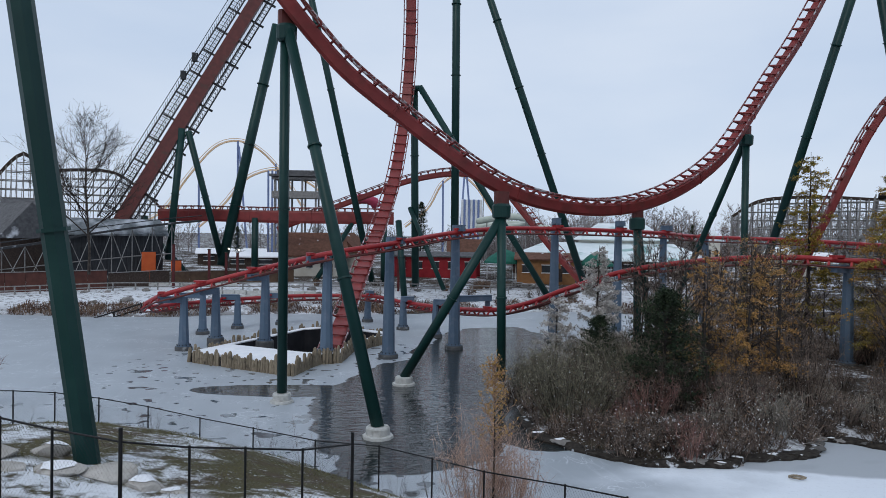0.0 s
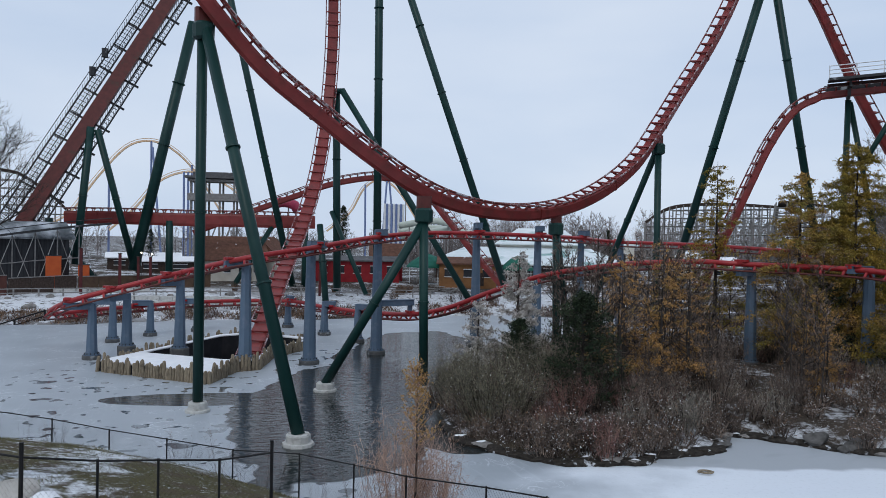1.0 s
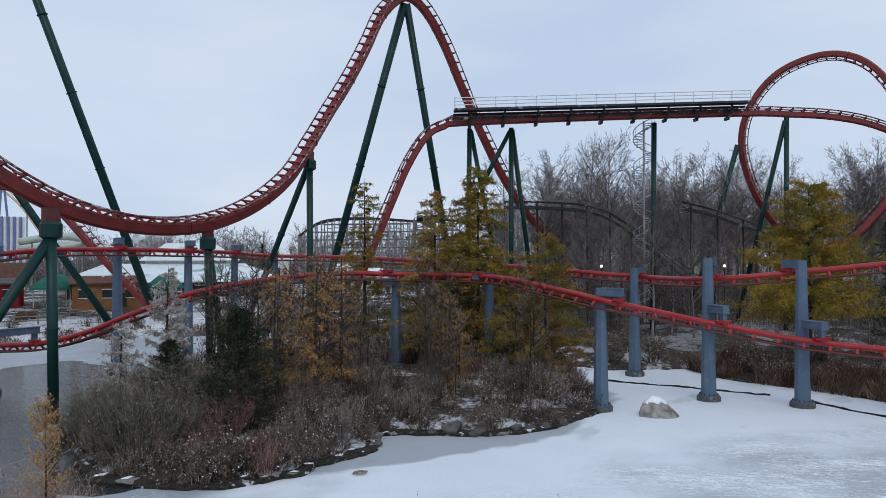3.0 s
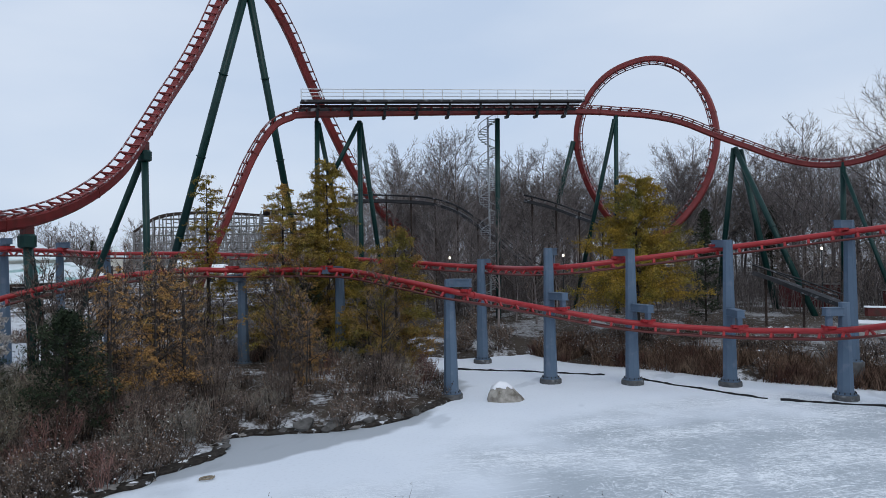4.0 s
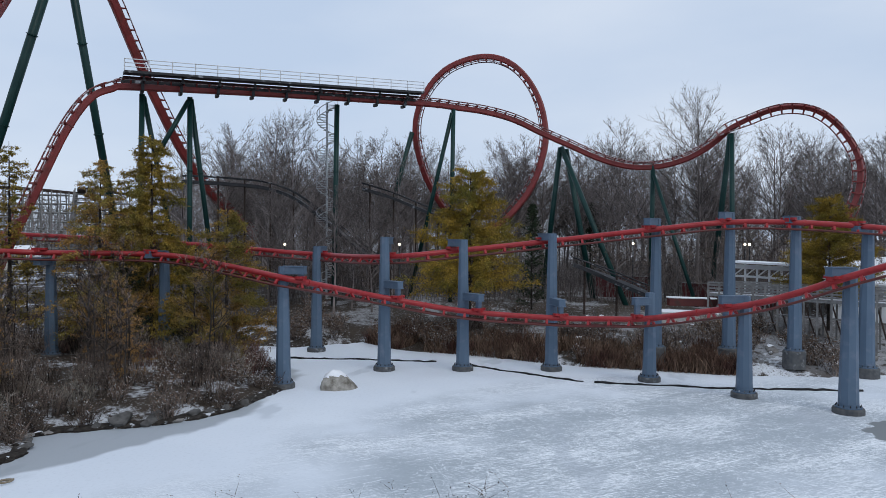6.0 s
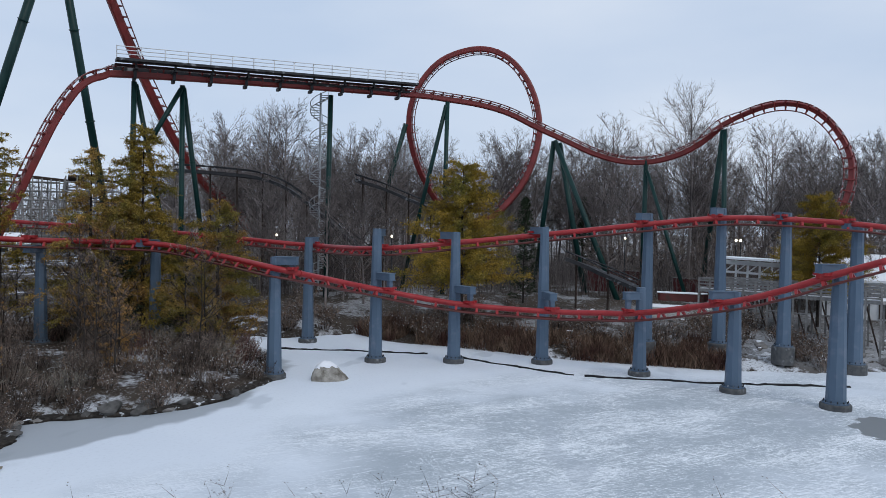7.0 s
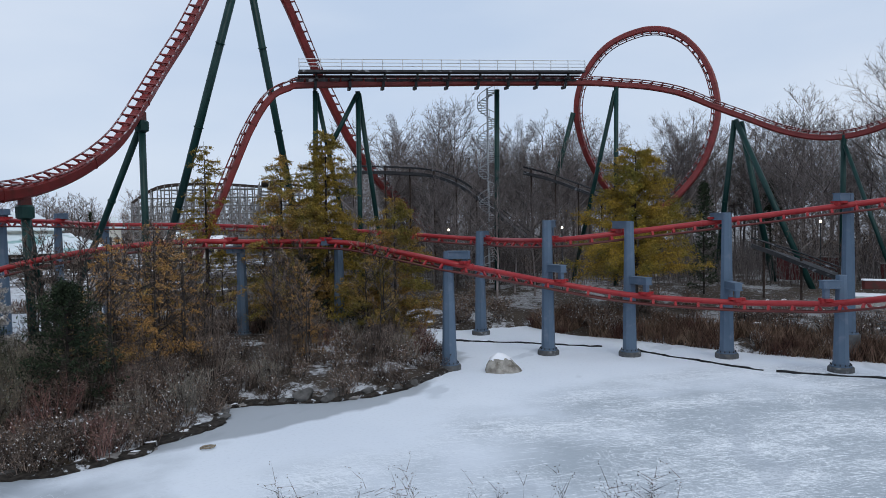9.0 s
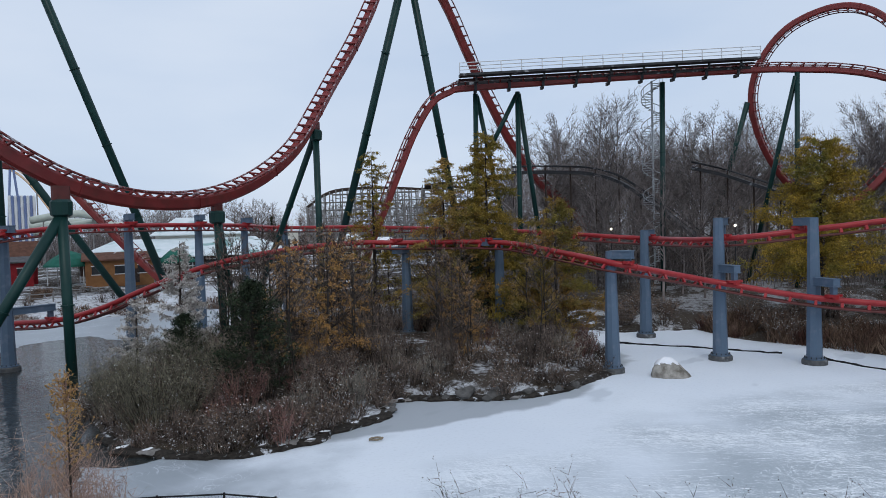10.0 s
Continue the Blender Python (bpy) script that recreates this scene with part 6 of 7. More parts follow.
house("teal_stall", g3((70.03, 149.40, 8.50)), 7, 6, 3.4, 2.6, WALL_CREAM, ROOF_TEAL, "small stall with a teal roof", 2, hip=0.5)
house("snowy_stall", g3((75.87, 146.52, 8.07)), 8, 6, 3.0, 2.0, WALL_CREAM, SNOW, "low stall with a snowy roof", 3, hip=0.3)
house("old_barn", g3((-64.43, 107.11, 6.51)), 11, 8, 6.0, 5.0, TIMBER_DARK, ROOF_GREY, "weathered dark barn with a grey roof", 4, rz=-35)
house("old_barn", g3((-66.63, 116.26, 6.82)), 8, 6, 8.5, 3.4, ROOF_BROWN, ROOF_GREY, "small weathered shed with a snowy roof", 1, rz=20)
house("ride_shed", g3((-47.97, 103.96)), 13.4, 4, 6.6, 2.2, SHED_GREY, ROOF_PALE, "long dark grey ride shed with a low snowy metal roof", 0, rz=24, hip=0.15, eave=0.8, door=False)


def timber_ramp():
    """A low coaster ramp on a lattice of pale timber in front of the shed."""
    line = spline([(-62.0, 90.5, 6.6), (-54.8, 95.9, 8.0), (-49.5, 98.8, 9.3), (-44.8, 101.0, 10.2), (-40.2, 103.4, 11.0), (-36.0, 106.0, 11.6)], 1.3)
    top = base("timber_ramp", (*line[0][:2], land(*line[0][:2])), "low dark coaster ramp on pale timber lattice beside the shed", "roller coaster", "wooden coasters")
    up = [Z] * len(line)
    part("deck", Geo().sweep(line, up, [(0.9, 0.14), (-0.9, 0.14), (-0.9, -0.16), (0.9, -0.16)]), DARK, top)
    for o in (-0.9, 0.9):
        part("handrail", Geo().sweep([q + Z * 0.75 for q in line], up, ring_profile(0.06, 5, (o, 0))), DARK, top)
    foot = [Vector((q.x, q.y, land(q.x, q.y))) for q in line]
    for i in range(0, len(line) - 2, 2):
        part("post", Geo().tube([foot[i], line[i]], 0.09, 4), TIMBER_GREY, top)
        part("diagonal", Geo().tube([foot[i], line[i + 2] - Z * 0.2], 0.06, 4), TIMBER_PALE, top)
        part("diagonal", Geo().tube([line[i] - Z * 0.2, foot[i + 2]], 0.06, 4), TIMBER_GREY, top)
        part("ledger", Geo().tube([foot[i].lerp(line[i], 0.5), foot[i + 2].lerp(line[i + 2], 0.5)], 0.07, 4), TIMBER_GREY, top)


timber_ramp()
house("grey_shelter", g3((-36.08, 145.60, 5.65)), 16, 6, 2.4, 0.8, TIMBER_DARK, SNOW, "low shelter with a snow-covered roof", 3)
house("stall_row", g3((-46.72, 158.25, 6.40)), 14, 6, 2.6, 1.0, TIMBER_DARK, SNOW, "low row of stalls with snowy roofs", 3)


def canopy(p, w):
    top = base("canopy_umbrella", p, "dark green canvas canopy over the plaza", "canopy", "green canopies")
    rings = [(w / 2, 2.6), (w / 2 * 0.98, 2.9), (w / 2 * 0.75, 3.7), (w / 2 * 0.4, 4.5), (0.1, 5.0)]
    part("fabric", Geo().lathe(p, rings, 12), CANVAS, top)
    for i in range(6):
        a = i * math.pi / 3
        part("post", Geo().tube([(p[0] + math.cos(a) * w * 0.42, p[1] + math.sin(a) * w * 0.42, p[2] - 0.2), (p[0] + math.cos(a) * w * 0.42, p[1] + math.sin(a) * w * 0.42, p[2] + 2.8)], 0.07, 6), WHITE, top)


canopy(g3((10.78, 123.53, 5.05)), 7.4)
canopy(g3((25.24, 117.32, 5.73)), 5.6)


def viewing_tower(p, w):
    top = base("wooden_tower", p, "grey wooden station tower on stilts with a flat roof", "tower")
    for i in range(4):
        for j in range(2):
            part("post", Geo().box((p[0] + w * (i / 3 - 0.5), p[1] + 4 * j, p[2] + 10), (0.4, 0.4, 20.4)), TIMBER_GREY, top)
    for z, t in ((12.0, 0.9), (16.2, 1.6), (20.0, 0.5)):
        part("deck", Geo().box((p[0], p[1] + 2, p[2] + z), (w + 1.2, 5.6, t)), TIMBER_GREY, top)
    part("roof", Geo().box((p[0], p[1] + 2, p[2] + 20.7), (w + 2.4, 7, 0.5)).box((p[0], p[1] + 2, p[2] + 21.4), (w - 1, 5, 1.0)), ROOF_GREY, top)
    for i in range(3):
        s = w / 3
        x0 = p[0] - w / 2 + i * s
        part("brace", Geo().tube([(x0, p[1], p[2] + 3), (x0 + s, p[1], p[2] + 11.5)], 0.16, 4), TIMBER_GREY, top)


viewing_tower((*(-34.90, 168.42, 11.73)[:2], 2.85), 9.6)


def wooden_coaster(pts, step, label, wide=3.0):
    line = spline(pts, step)
    top = base("wooden_coaster", (*line[0][:2], 2.9), label, "roller coaster", "wooden coasters")
    part("track", Geo().sweep(line, [Z] * len(line), [(wide / 2, 0.3), (-wide / 2, 0.3), (-wide / 2, -0.3), (wide / 2, -0.3)]), TIMBER_DARK, top)
    prev = None
    for i, p in enumerate(line):
        d = (line[min(i + 1, len(line) - 1)] - line[max(i - 1, 0)])
        s = Vector((d.y, -d.x, 0)).normalized() * (wide / 2 + 0.6)
        g = Geo()
        feet = []
        for k in (-1, 1):
            q = Vector((p.x, p.y, 2.9)) + s * k * 1.8
            g.tube([q, p + s * k], 0.15, 4)
            feet.append((q, p + s * k))
        n = max(1, int((p.z - 3) / 2.2))
        for j in range(1, n + 1):
            h = j / (n + 1)
            g.tube([feet[0][0].lerp(feet[0][1], h), feet[1][0].lerp(feet[1][1], h)], 0.11, 4)
        part("bent", g, TIMBER_GREY, top)
        if prev:
            g = Geo()
            for k in (0, 1):
                for j in range(1, 14):
                    z = 2.9 + j * 2.0
                    if z < min(p.z, prev[2]) - 0.5:
                        f1 = (z - 2.9) / (p.z - 2.9)
                        f0 = (z - 2.9) / (prev[2] - 2.9)
                        g.tube([prev[k][0].lerp(prev[k][1], f0), feet[k][0].lerp(feet[k][1], f1)], 0.11, 4)
                g.tube([prev[k][0], feet[k][0].lerp(feet[k][1], 0.85)], 0.075, 4)
            part("ledger", g, TIMBER_GREY, top)
        prev = (*feet, p.z)


wooden_coaster([(-105.38, 158.10, 13.91), (-101.87, 160.38, 19.36), (-98.67, 162.37, 24.66), (-96.13, 163.89, 27.17), (-94.17, 165.02, 25.00), (-91.35, 166.60, 17.99)], 1.5, "tall grey wooden coaster hill beyond the barn")
wooden_coaster([(-99.25, 179.37, 24.38), (-94.16, 182.10, 25.14), (-87.76, 185.26, 25.24), (-84.13, 186.94, 24.13), (-78.47, 189.39, 19.51), (-73.24, 191.47, 13.68)], 1.7, "long grey wooden coaster lattice behind bare trees")
wooden_coaster([(70.90, 176.28, 15.82), (76.11, 174.09, 19.41), (81.94, 169.20, 20.35), (88.82, 162.28, 20.09), (95.72, 154.80, 19.32), (93.46, 151.49, 20.25), (98.19, 143.65, 19.08)], 1.8, "low grey wooden coaster lattice beyond the island")


def steel_hill(pts, columns, label):
    line = spline(pts, 2.0)
    top = base("steel_coaster_hill", (*line[0][:2], 2.9), label, "roller coaster", "gold coaster hills")
    for s in (-0.9, 0.9):
        part("rail", Geo().sweep(line, [Z] * len(line), ring_profile(0.13, 6, (0, s * 0.35))), GOLD, top)
    part("spine", Geo().sweep(line, [Z] * len(line), ring_profile(0.24, 8, (0, -0.7))), GOLD, top)
    for a, b in columns:
        part("column", Geo().tube([a, (b[0], b[1], 2.7)], 0.36, 8), ROYAL, top)


steel_hill([(-108.24, 247.35, 11.60), (-99.07, 251.17, 17.35), (-91.32, 254.09, 29.59), (-82.76, 257.00, 40.68), (-74.97, 259.38, 43.55), (-67.31, 261.48, 40.67), (-59.40, 263.39, 32.34), (-51.25, 265.09, 19.06)], [((-74.78, 259.44, 42.95), (-74.46, 259.53, 12.33)), ((-87.43, 255.45, 34.19), (-87.22, 255.52, 12.06)), ((-61.79, 262.83, 35.35), (-61.53, 262.90, 12.59)), ((-74.38, 259.55, 40.93), (-69.12, 252.72, 12.32))], "tall gold steel coaster hill with blue columns")
steel_hill([(-82.72, 241.21, 11.94), (-75.53, 243.56, 19.39), (-68.88, 245.52, 28.09), (-61.66, 247.43, 31.86), (-55.17, 248.96, 31.72), (-44.68, 251.05, 26.55), (-36.83, 252.33, 17.83)], [((-60.74, 247.66, 31.51), (-60.52, 247.71, 12.40)), ((-59.44, 247.97, 31.56), (-59.22, 248.03, 12.42))], "smaller gold steel coaster hill with blue columns")
steel_hill([(-14.54, 264.60, 13.39), (-6.31, 264.92, 20.22), (-1.24, 265.00, 29.28), (5.38, 264.95, 32.92), (12.34, 264.71, 28.44), (19.81, 264.26, 17.08)], [((-0.42, 265.00, 30.33), (-0.14, 265.00, 13.64)), ((7.48, 264.89, 32.54), (5.64, 261.94, 13.69)), ((8.31, 264.87, 32.55), (11.14, 264.77, 13.82))], "gold steel coaster crest with blue columns")


def ribbed_tank():
    c = (7.45, 191.86, 13.51)
    top = base("blue_ride_wall", (c[0], c[1], 2.8), "blue and white ribbed ride facade", "facade")
    for i in range(9):
        part("rib", Geo().lathe((c[0] + (i - 4) * 0.62, c[1], 2.8), [(0.3, 0), (0.3, 16.8), (0.2, 17)], 8), ROYAL if i % 2 else WHITE, top)
    part("mast", Geo().tube([(c[0] + 3.1, c[1], 2.8), (c[0] + 3.1, c[1], 21)], 0.15, 6), TIMBER_GREY, top)


ribbed_tank()


def slide(pts, mat, label, r=0.8):
    line = spline(pts, 1.2)
    top = base("water_slide", (*line[0][:2], 2.9), label, "slide", "water slides")
    part("flume", Geo().sweep(line, [Z] * len(line), ring_profile(r, 10)), mat, top, smooth=True)
    for i in range(2, len(line), 8):
        part("post", Geo().tube([line[i] - Z * r, (line[i].x, line[i].y, 2.7)], 0.14, 6), TIMBER_GREY, top)


SLIDE = material("pale_green_fibreglass", (0.42, 0.47, 0.42), (0.52, 0.56, 0.5), 0.35, 0.6)
slide([(8.16, 171.81, 13.58), (12.71, 169.52, 14.41), (17.14, 167.12, 14.69), (20.41, 166.76, 13.68), (18.26, 171.03, 12.65), (11.69, 173.61, 12.03), (8.88, 171.77, 10.88)], SLIDE, "pale looping water slide")
slide([(8.14, 179.82, 12.32), (16.30, 179.26, 13.30), (22.76, 174.52, 12.50), (29.50, 173.51, 11.50)], SLIDE, "pale looping water slide")
slide([(-16.26, 131.00, 16.17), (-14.84, 131.16, 16.52), (-12.99, 131.36, 16.14), (-12.15, 131.44, 14.92)], PINK, "magenta tube slide above the track", 0.95)


def rail_fence(a, b, label, h=1.1, mat=None, n=None, board=False):
    a, b = Vector(a), Vector(b)
    top = base("rail_fence", a, label, "fence", "far fences")
    n = n or max(2, int((b - a).length / 2.6))
    me = Geo().box((0, 0, h / 2 - 0.15), (0.16, 0.16, h + 0.3)).mesh("post", mat or TIMBER_GREY)
    for i in range(n + 1):
        ob = new("post", me)
        ob.parent = top
        ob.location = (b - a) * (i / n)
    for k in ((0.35, 0.8) if board else (0.45, 0.95)):
        part("rail", Geo().sweep([a + Z * k * h, b + Z * k * h], [Z] * 2, [(0.04, 0.18), (-0.04, 0.18), (-0.04, -0.18), (0.04, -0.18)] if board else [(0.05, 0.07), (-0.05, 0.07), (-0.05, -0.07), (0.05, -0.07)]), mat or TIMBER_GREY, top)


def on_land(p):
    return (p[0], p[1], land(p[0], p[1]))


rail_fence(on_land((-57.33, 90.34, 4.72)), on_land((-43.94, 95.36, 4.40)), "split-rail timber fence along the far path")
rail_fence(on_land((-43.94, 95.36, 4.40)), on_land((-27.95, 100.17, 3.95)), "split-rail timber fence along the far path")
rail_fence(on_land((-27.95, 100.17, 3.95)), on_land((-11.68, 103.34, 3.06)), "split-rail timber fence along the far path")
rail_fence(on_land((-47.78, 76.27, 1.81)), on_land((-35.30, 83.88, 0.95)), "thin black railing along the far shore", 1.2, BLACK)
rail_fence(on_land((-11.68, 103.34, 3.06)), on_land((9.76, 105.55, 2.77)), "split-rail timber fence along the far path")


def board_wall(a, b, h, mat, label):
    a, b = Vector(on_land(a)), Vector(on_land(b))
    top = base("board_wall", a, label, "wall", "far walls")
    n = max(3, int((b - a).length / 2.4))
    d = (b - a) / n
    rz = math.degrees(math.atan2(d.y, d.x))
    me = Geo().box((0, 0, h / 2 - 0.2), (d.length * 0.985, 0.14, h + 0.4), 0, 0.02).mesh("panel", mat)
    for i in range(n):
        ob = new("panel", me)
        ob.parent = top
        ob.matrix_basis = Matrix.Translation(d * (i + 0.5)) @ pose(0, 0, 0, 0, 0, rz)
    part("cap", Geo().sweep([a + Z * (h + 0.05), b + Z * (h + 0.05)], [Z] * 2, [(0.16, 0.05), (-0.16, 0.05), (-0.16, -0.05), (0.16, -0.05)]), TIMBER_GREY, top)


board_wall((-59.0, 91.8, 4.91), (-45.5, 97.0, 4.75), 2.5, material("red_brown_boards", (0.07, 0.03, 0.026), (0.10, 0.042, 0.034), 0.8, 1.5), "low red-brown boarded wall with lights")
board_wall((-45.4, 97.1, 4.79), (-38.6, 101.2, 4.78), 2.1, TIMBER_DARK, "low dark boarded wall on the far bank")
board_wall((-38.5, 101.3, 4.78), (-23.22, 111.61, 4.63), 1.9, material("brown_boards_low", (0.08, 0.05, 0.035), (0.12, 0.075, 0.05), 0.8, 1.5), "low brown boarded wall on the far bank")
MAROON = material("maroon_boards", (0.07, 0.02, 0.022), (0.11, 0.03, 0.03), 0.75, 1.2)
board_wall((86.64, 30.93, 6.07), (87.00, 23.04, 6.05), 2.6, MAROON, "dark maroon boarded wall at the wood's edge")
board_wall((85.67, 20.12, 6.28), (85.47, 9.51, 6.83), 2.2, MAROON, "dark maroon boarded wall at the wood's edge")


def terrace(a, b, h, label):
    a, b = Vector(on_land(a)), Vector(on_land(b))
    top = base("terrace_wall", a, label, "wall", "stone terraces")
    r = random.Random(int(a.x * 7) % 97)
    n = max(3, int((b - a).length / 1.5))
    d = (b - a) / n
    rz = math.degrees(math.atan2(d.y, d.x))
    for i in range(n):
        q = a + d * (i + 0.5)
        part("stone_block", Geo().box((q.x, q.y, q.z + h / 2 - 0.2 + r.uniform(-0.06, 0.06)), (d.length * 0.97, 0.7, h + 0.4), rz + r.uniform(-3, 3), 0.08), CONC, top)


terrace((-34.03, 95.09, 2.85), (-17.34, 98.49, 2.35), 0.5, "low limestone terrace wall by the pond")
terrace((-26.73, 93.25, 2.00), (-10.11, 96.47, 1.63), 0.45, "low limestone terrace wall by the pond")
terrace((-48.77, 97.48, 4.52), (-29.79, 103.81, 4.21), 0.6, "low snowy stone wall by the path")


def shade_lamp(p, h, label="tall lamp post with a lit globe"):
    p = Vector(on_land(p))
    top = base("lamp_post", p, label, "lamp", "lamp posts")
    part("pole", Geo().tube([p - Z * 0.1, p + Z * h], 0.07, 8, 0.05), DARK, top)
    part("globe", Geo().lathe((p.x, p.y, p.z + h), [(0.05, 0), (0.12, 0.06), (0.14, 0.15), (0.09, 0.25), (0.02, 0.28)], 12), LAMP, top, "lit white lamp globe", smooth=True)


for q, h in (((-50.48, 103.33, 4.87), 4.0), ((-33.51, 112.10, 4.79), 4.6), ((-32.39, 113.47, 4.75), 4.4), ((-43.45, 107.56, 4.81), 4.3), ((58.78, 57.17, 7.15), 7.0), ((66.99, 47.29, 6.89), 7.0), ((80.39, 24.36, 6.42), 6.8), ((83.00, 12.94, 6.51), 6.8), ((83.07, 12.49, 6.49), 6.8)):
    shade_lamp(q, h)


def crate(p, size, label):
    p = on_land(p)
    top = base("orange_container", p, label, "container", "orange containers")
    part("body", Geo().box((p[0], p[1], p[2] + size[2] / 2), size, facing(p), 0.08), ORANGE, top)
    part("lid", Geo().box((p[0], p[1], p[2] + size[2] + 0.05), (size[0] + 0.1, size[1] + 0.1, 0.1), facing(p)), DARK, top)


crate((-42.3, 102.9, 6.77), (1.9, 1.5, 4.6), "tall bright orange container beside the shed")
crate((-38.6, 103.6, 6.80), (1.4, 1.4, 3.4), "small bright orange container beside the shed")


def picnic_table(p, rz):
    top = base("picnic_table", p, "grey wooden picnic table with benches on the plaza", "table", "picnic tables")
    top.rotation_euler = (0, 0, radians(rz))
    part("tabletop", Geo().box((0, 0, 0.74), (1.9, 0.75, 0.06)), TIMBER_GREY, top, local=True)
    for s in (-1, 1):
        part("bench", Geo().box((0, s * 0.72, 0.44), (1.9, 0.28, 0.05)), TIMBER_GREY, top, local=True)
        part("leg", Geo().box((s * 0.7, 0, 0.36), (0.1, 1.3, 0.08)).box((s * 0.7, 0.3, 0.36), (0.1, 0.1, 0.74)).box((s * 0.7, -0.3, 0.36), (0.1, 0.1, 0.74)), TIMBER_GREY, top, local=True)


for i, q in enumerate([(8.54, 111.67, 3.74), (9.86, 109.56, 3.53), (11.70, 112.39, 3.84), (13.13, 110.22, 3.64), (14.80, 111.02, 3.88), (-12.47, 110.30, 3.29), (-9.96, 109.55, 3.03), (5.91, 111.84, 3.51)]):
    picnic_table(on_land(q), 20 * i)


# dark mine-train track through the woods
def wood_track(pts, label):
    line = spline(pts, 1.0)
    top = base("dark_ride_track", (*line[0][:2], 2.9), label, "roller coaster", "dark ride track")
    part("deck", Geo().sweep(line, [Z] * len(line), [(0.7, 0.18), (-0.7, 0.18), (-0.7, -0.18), (0.7, -0.18)]), DARK, top)
    for s in (-1, 1):
        part("rail", Geo().sweep([q + Z * 0.75 for q in line], [Z] * len(line), ring_profile(0.07, 5, (s * 0.7, 0))), DARK, top)
    for i in range(1, len(line), 3):
        part("post", Geo().tube([line[i] + Z * 0.8, (line[i].x, line[i].y, 2.5)], 0.11, 5), TIMBER_DARK, top)


wood_track([(55.68, 70.71, 16.32), (58.07, 68.76, 16.30), (60.54, 66.60, 16.13), (62.97, 64.30, 15.81), (64.63, 61.19, 14.59), (66.61, 57.51, 11.59), (68.04, 52.60, 7.67), (68.03, 49.27, 6.37)], "dark steel ride track sloping down through the woods")
wood_track([(73.87, 58.13, 16.24), (76.18, 55.07, 15.12), (77.73, 51.06, 13.43), (78.93, 47.26, 11.91)], "dark steel ride track behind the loop")
wood_track([(67.05, 26.24, 7.36), (67.90, 23.96, 6.48), (67.70, 21.39, 5.57), (67.40, 18.90, 4.70)], "dark sloping gangway on the far bank")


# walkway with a truss on the right bank
def walkway():
    a, b = Vector((72.72, 13.69, 4.74)), Vector((65.99, -1.20, 4.99))
    top = base("timber_walkway", a, "pale grey timber walkway on posts with railings and snow", "walkway")
    d = (b - a).normalized()
    s = Vector((d.y, -d.x, 0))
    part("deck", Geo().sweep([a, b], [Z] * 2, [(1.6, 0.12), (-1.6, 0.12), (-1.6, -0.15), (1.6, -0.15)]), TIMBER_GREY, top)
    part("snow_cover", Geo().sweep([a + Z * 0.12, b + Z * 0.12], [Z] * 2, [(1.4, 0.06), (-1.4, 0.06), (-1.4, 0.0), (1.4, 0.0)]), SNOW, top, "thin snow on the boards")
    n = 14
    for k in (-1.55, 1.55):
        for i in range(n + 1):
            q = a.lerp(b, i / n) + s * k
            part("post", Geo().box((q.x, q.y, (q.z + 1.15 + land(q.x, q.y) - 0.2) / 2), (0.16, 0.16, q.z + 1.15 - land(q.x, q.y) + 0.2)), TIMBER_GREY, top)
        for h in (0.3, 0.6, 0.9, 1.15):
            part("handrail", Geo().sweep([a + s * k + Z * h, b + s * k + Z * h], [Z] * 2, [(0.03, 0.07), (-0.03, 0.07), (-0.03, -0.07), (0.03, -0.07)]), TIMBER_GREY, top)
    for i in range(n):
        q, q1 = a.lerp(b, i / n), a.lerp(b, (i + 1) / n)
        part("brace", Geo().tube([q + s * 1.5 - Z * 0.2, Vector((q1.x, q1.y, land(q1.x, q1.y))) + s * 1.5], 0.07, 5), TIMBER_DARK, top)
        if i % 2 == 0:
            part("cross_beam", Geo().tube([q - Z * 1.4 + s * 1.5, q1 - Z * 1.4 + s * 1.5], 0.08, 5), TIMBER_GREY, top)
    return d, s


walkway()


def truss():
    a, b = Vector((75.92, 12.86, 7.57)), Vector((74.65, 7.27, 7.45))
    top = base("white_truss", (a.x, a.y, 3.0), "white timber truss shelter with a snowy roof", "shelter")
    part("roof", Geo().sweep([a, b], [Z] * 2, [(1.6, 0.3), (-1.6, 0.3), (-1.6, 0.12), (1.6, 0.12)]), SNOW, top)
    part("beam", Geo().sweep([a - Z * 0.25, b - Z * 0.25], [Z] * 2, [(0.12, 0.2), (-0.12, 0.2), (-0.12, -0.2), (0.12, -0.2)]), WHITE, top)
    part("beam", Geo().sweep([a - Z * 1.2, b - Z * 1.2], [Z] * 2, [(0.1, 0.1), (-0.1, 0.1), (-0.1, -0.1), (0.1, -0.1)]), WHITE, top)
    for i in range(6):
        q = a.lerp(b, i / 5)
        part("post", Geo().box((q.x, q.y, (q.z + 2.6) / 2), (0.18, 0.18, q.z - 2.6)), WHITE, top)
        if i < 5:
            q1 = a.lerp(b, (i + 1) / 5)
            part("diagonal", Geo().tube([q - Z * 1.2, q1 - Z * 0.2], 0.07, 5), WHITE, top)


truss()
house("snowy_tent", on_land((84.00, 0.81, 5.49)), 8, 8, 3.6, 2.4, WHITE, SNOW, "white stall with a snowy pitched roof", 3)


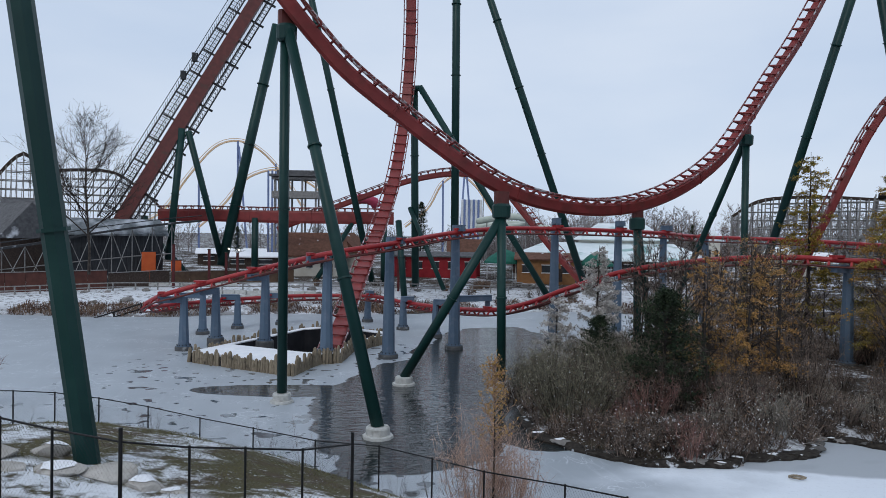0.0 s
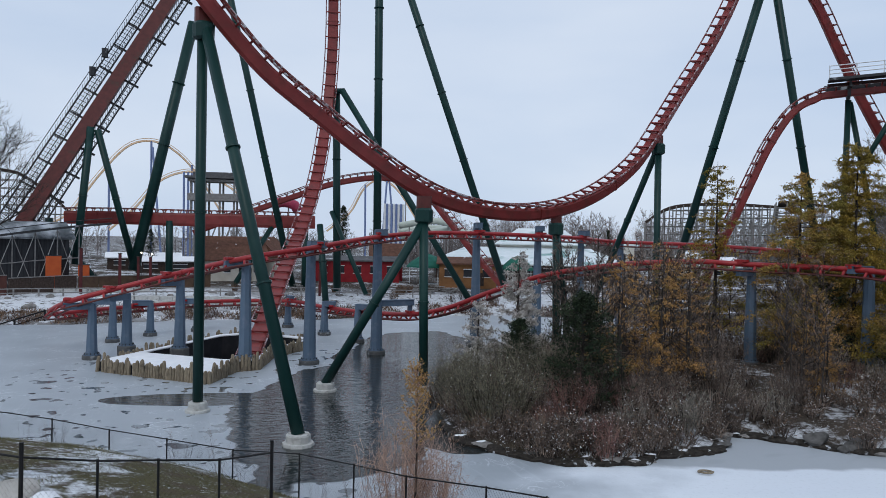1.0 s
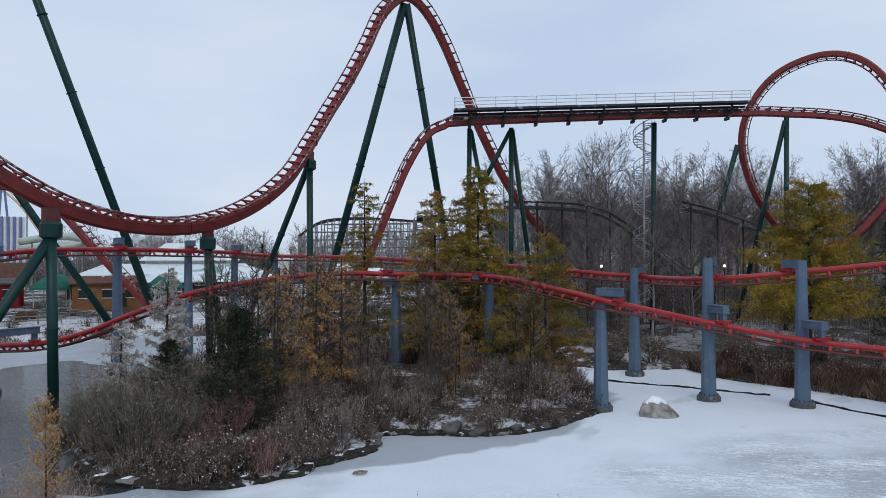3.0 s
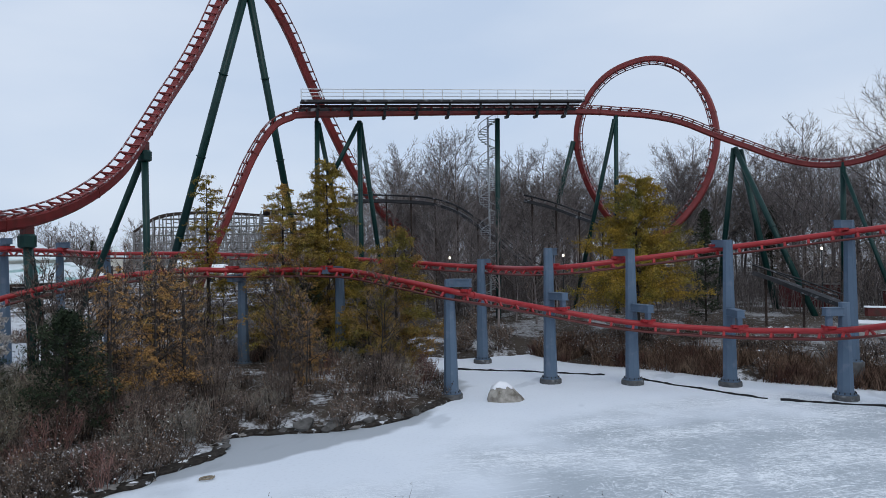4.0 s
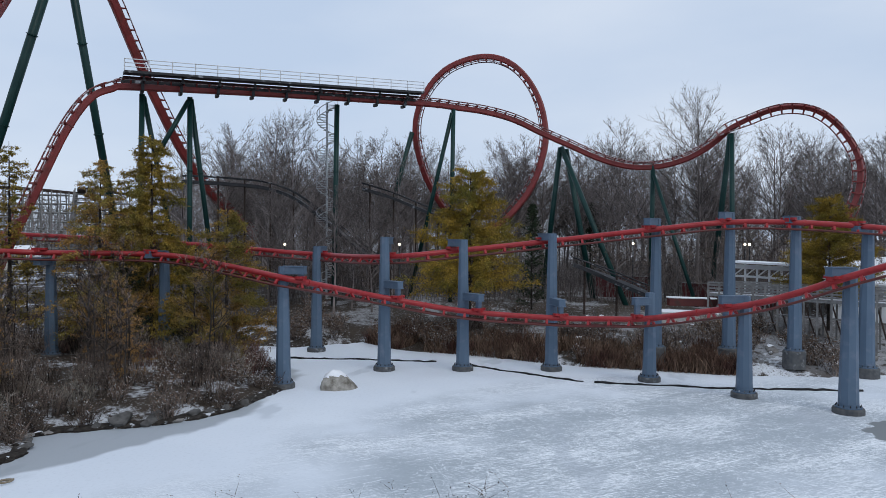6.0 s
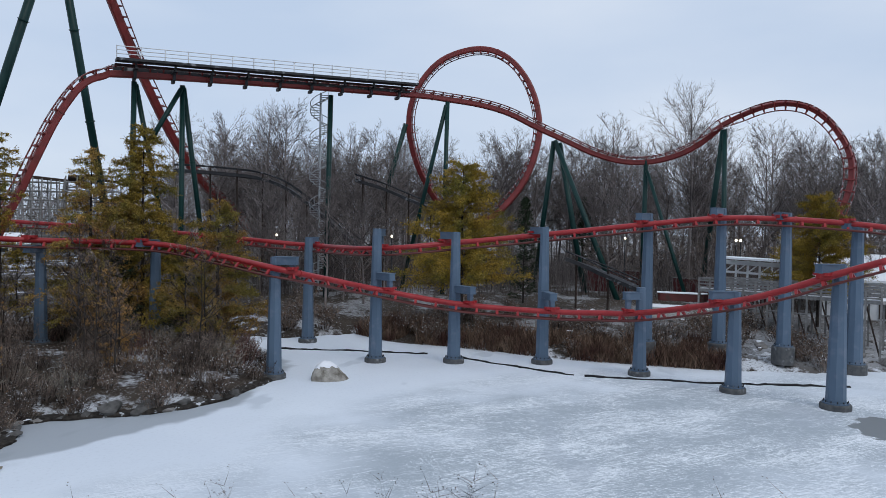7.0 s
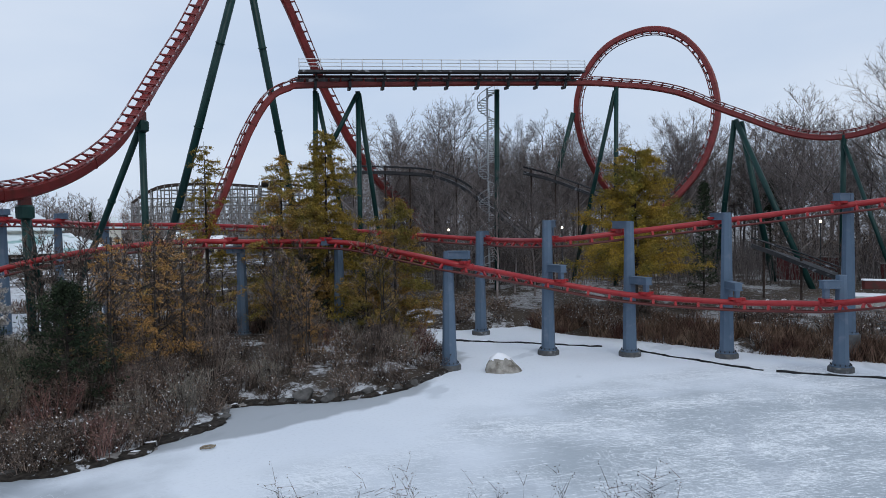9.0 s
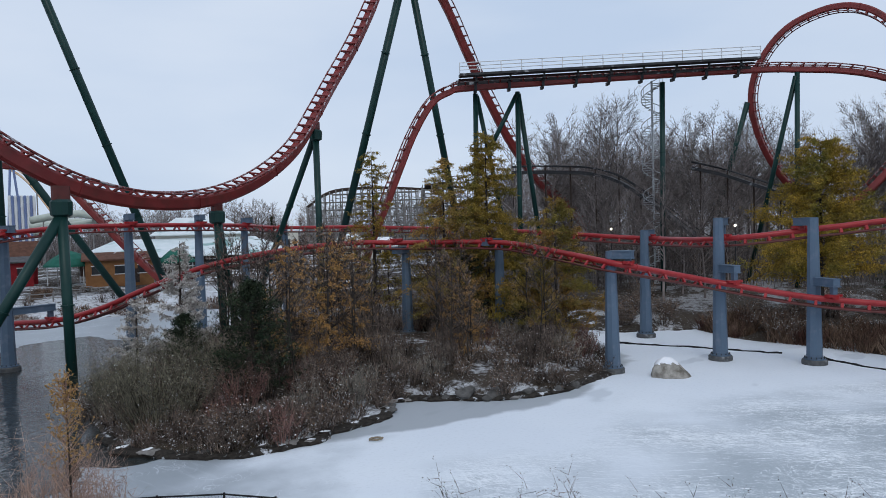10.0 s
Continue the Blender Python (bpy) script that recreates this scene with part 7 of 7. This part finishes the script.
def slab(p, w, label):
    p = on_land(p)
    top = base("concrete_slab", p, label, "platform")
    part("base_block", Geo().box((p[0], p[1], p[2] + 0.45), (w, 3, 1.0), facing(p), 0.1), CONC, top)
    part("snow_layer", Geo().box((p[0], p[1], p[2] + 0.98), (w - 0.2, 2.8, 0.06), facing(p), 0.1), SNOW, top)


slab((70.20, 15.98, 3.86), 6.2, "low concrete platform with snow")
rb = on_land((73.21, 16.29, 4.06))
red_boat = base("red_trough", rb, "long dark red ride trough on the platform", "trough")
part("hull", Geo().box((rb[0], rb[1], rb[2] + 1.45), (4.6, 1.3, 0.75), facing(rb), 0.25), RED_DARK, red_boat)
part("rim", Geo().box((rb[0], rb[1], rb[2] + 1.86), (4.75, 1.45, 0.08), facing(rb), 0.28), SNOW, red_boat)

# stones strewn over the far banks
r_s = random.Random(33)
k_s = 0
while k_s < 70:
    az, d = (r_s.uniform(-27, 0), r_s.uniform(96, 112)) if k_s < 30 else (r_s.uniform(68, 92), r_s.uniform(60, 72))
    x, y = polar(az, d)
    if edge_distance(POND_EDGE, x, y) < -0.6:
        s = r_s.uniform(0.4, 1.3)
        boulder(60 + k_s % 7, (s * 1.4, s, s * 0.6), "snow-dusted stone on the far bank", (x, y, land(x, y) - 0.08), k_s % 2 == 0, group="bank stones", name="bank_stone")
        k_s += 1

gold_tuft = shrub(340, 1.5, 1.6, 60, REED, "golden ornamental grass clump on the plaza", name="grass_clump")
stand(gold_tuft, on_land((5.54, 107.86, 3.05)), 1.3)
for i, q in enumerate(((4.61, 105.90, 2.66), (6.85, 109.79, 3.12), (0.59, 106.00, 2.67), (18.36, 102.37, 3.22), (-4.52, 107.91, 2.88), (-18.74, 106.36, 2.75))):
    put(gold_tuft, on_land(q), 0.8 + 0.1 * (i % 4), 50 * i)


def stack_post(p, h, label):
    p = on_land(p)
    top = base("timber_post", p, label, "post", "dark red posts")
    part("shaft", Geo().box((p[0], p[1], p[2] + h / 2 - 0.1), (0.34, 0.34, h + 0.2), 0, 0.04), MAROON, top)
    part("cap", Geo().box((p[0], p[1], p[2] + h + 0.05), (0.46, 0.46, 0.1)), TIMBER_DARK, top)


for q, h in (((-37.32, 99.21, 3.69), 6.0), ((-33.52, 102.67, 3.96), 5.2), ((-31.87, 105.28, 3.85), 4.6), ((-30.34, 105.73, 3.85), 4.6), ((-6.40, 103.80, 3.12), 7.2), ((-5.63, 104.85, 3.06), 5.0)):
    stack_post(q, h, "dark red timber post on the plaza")
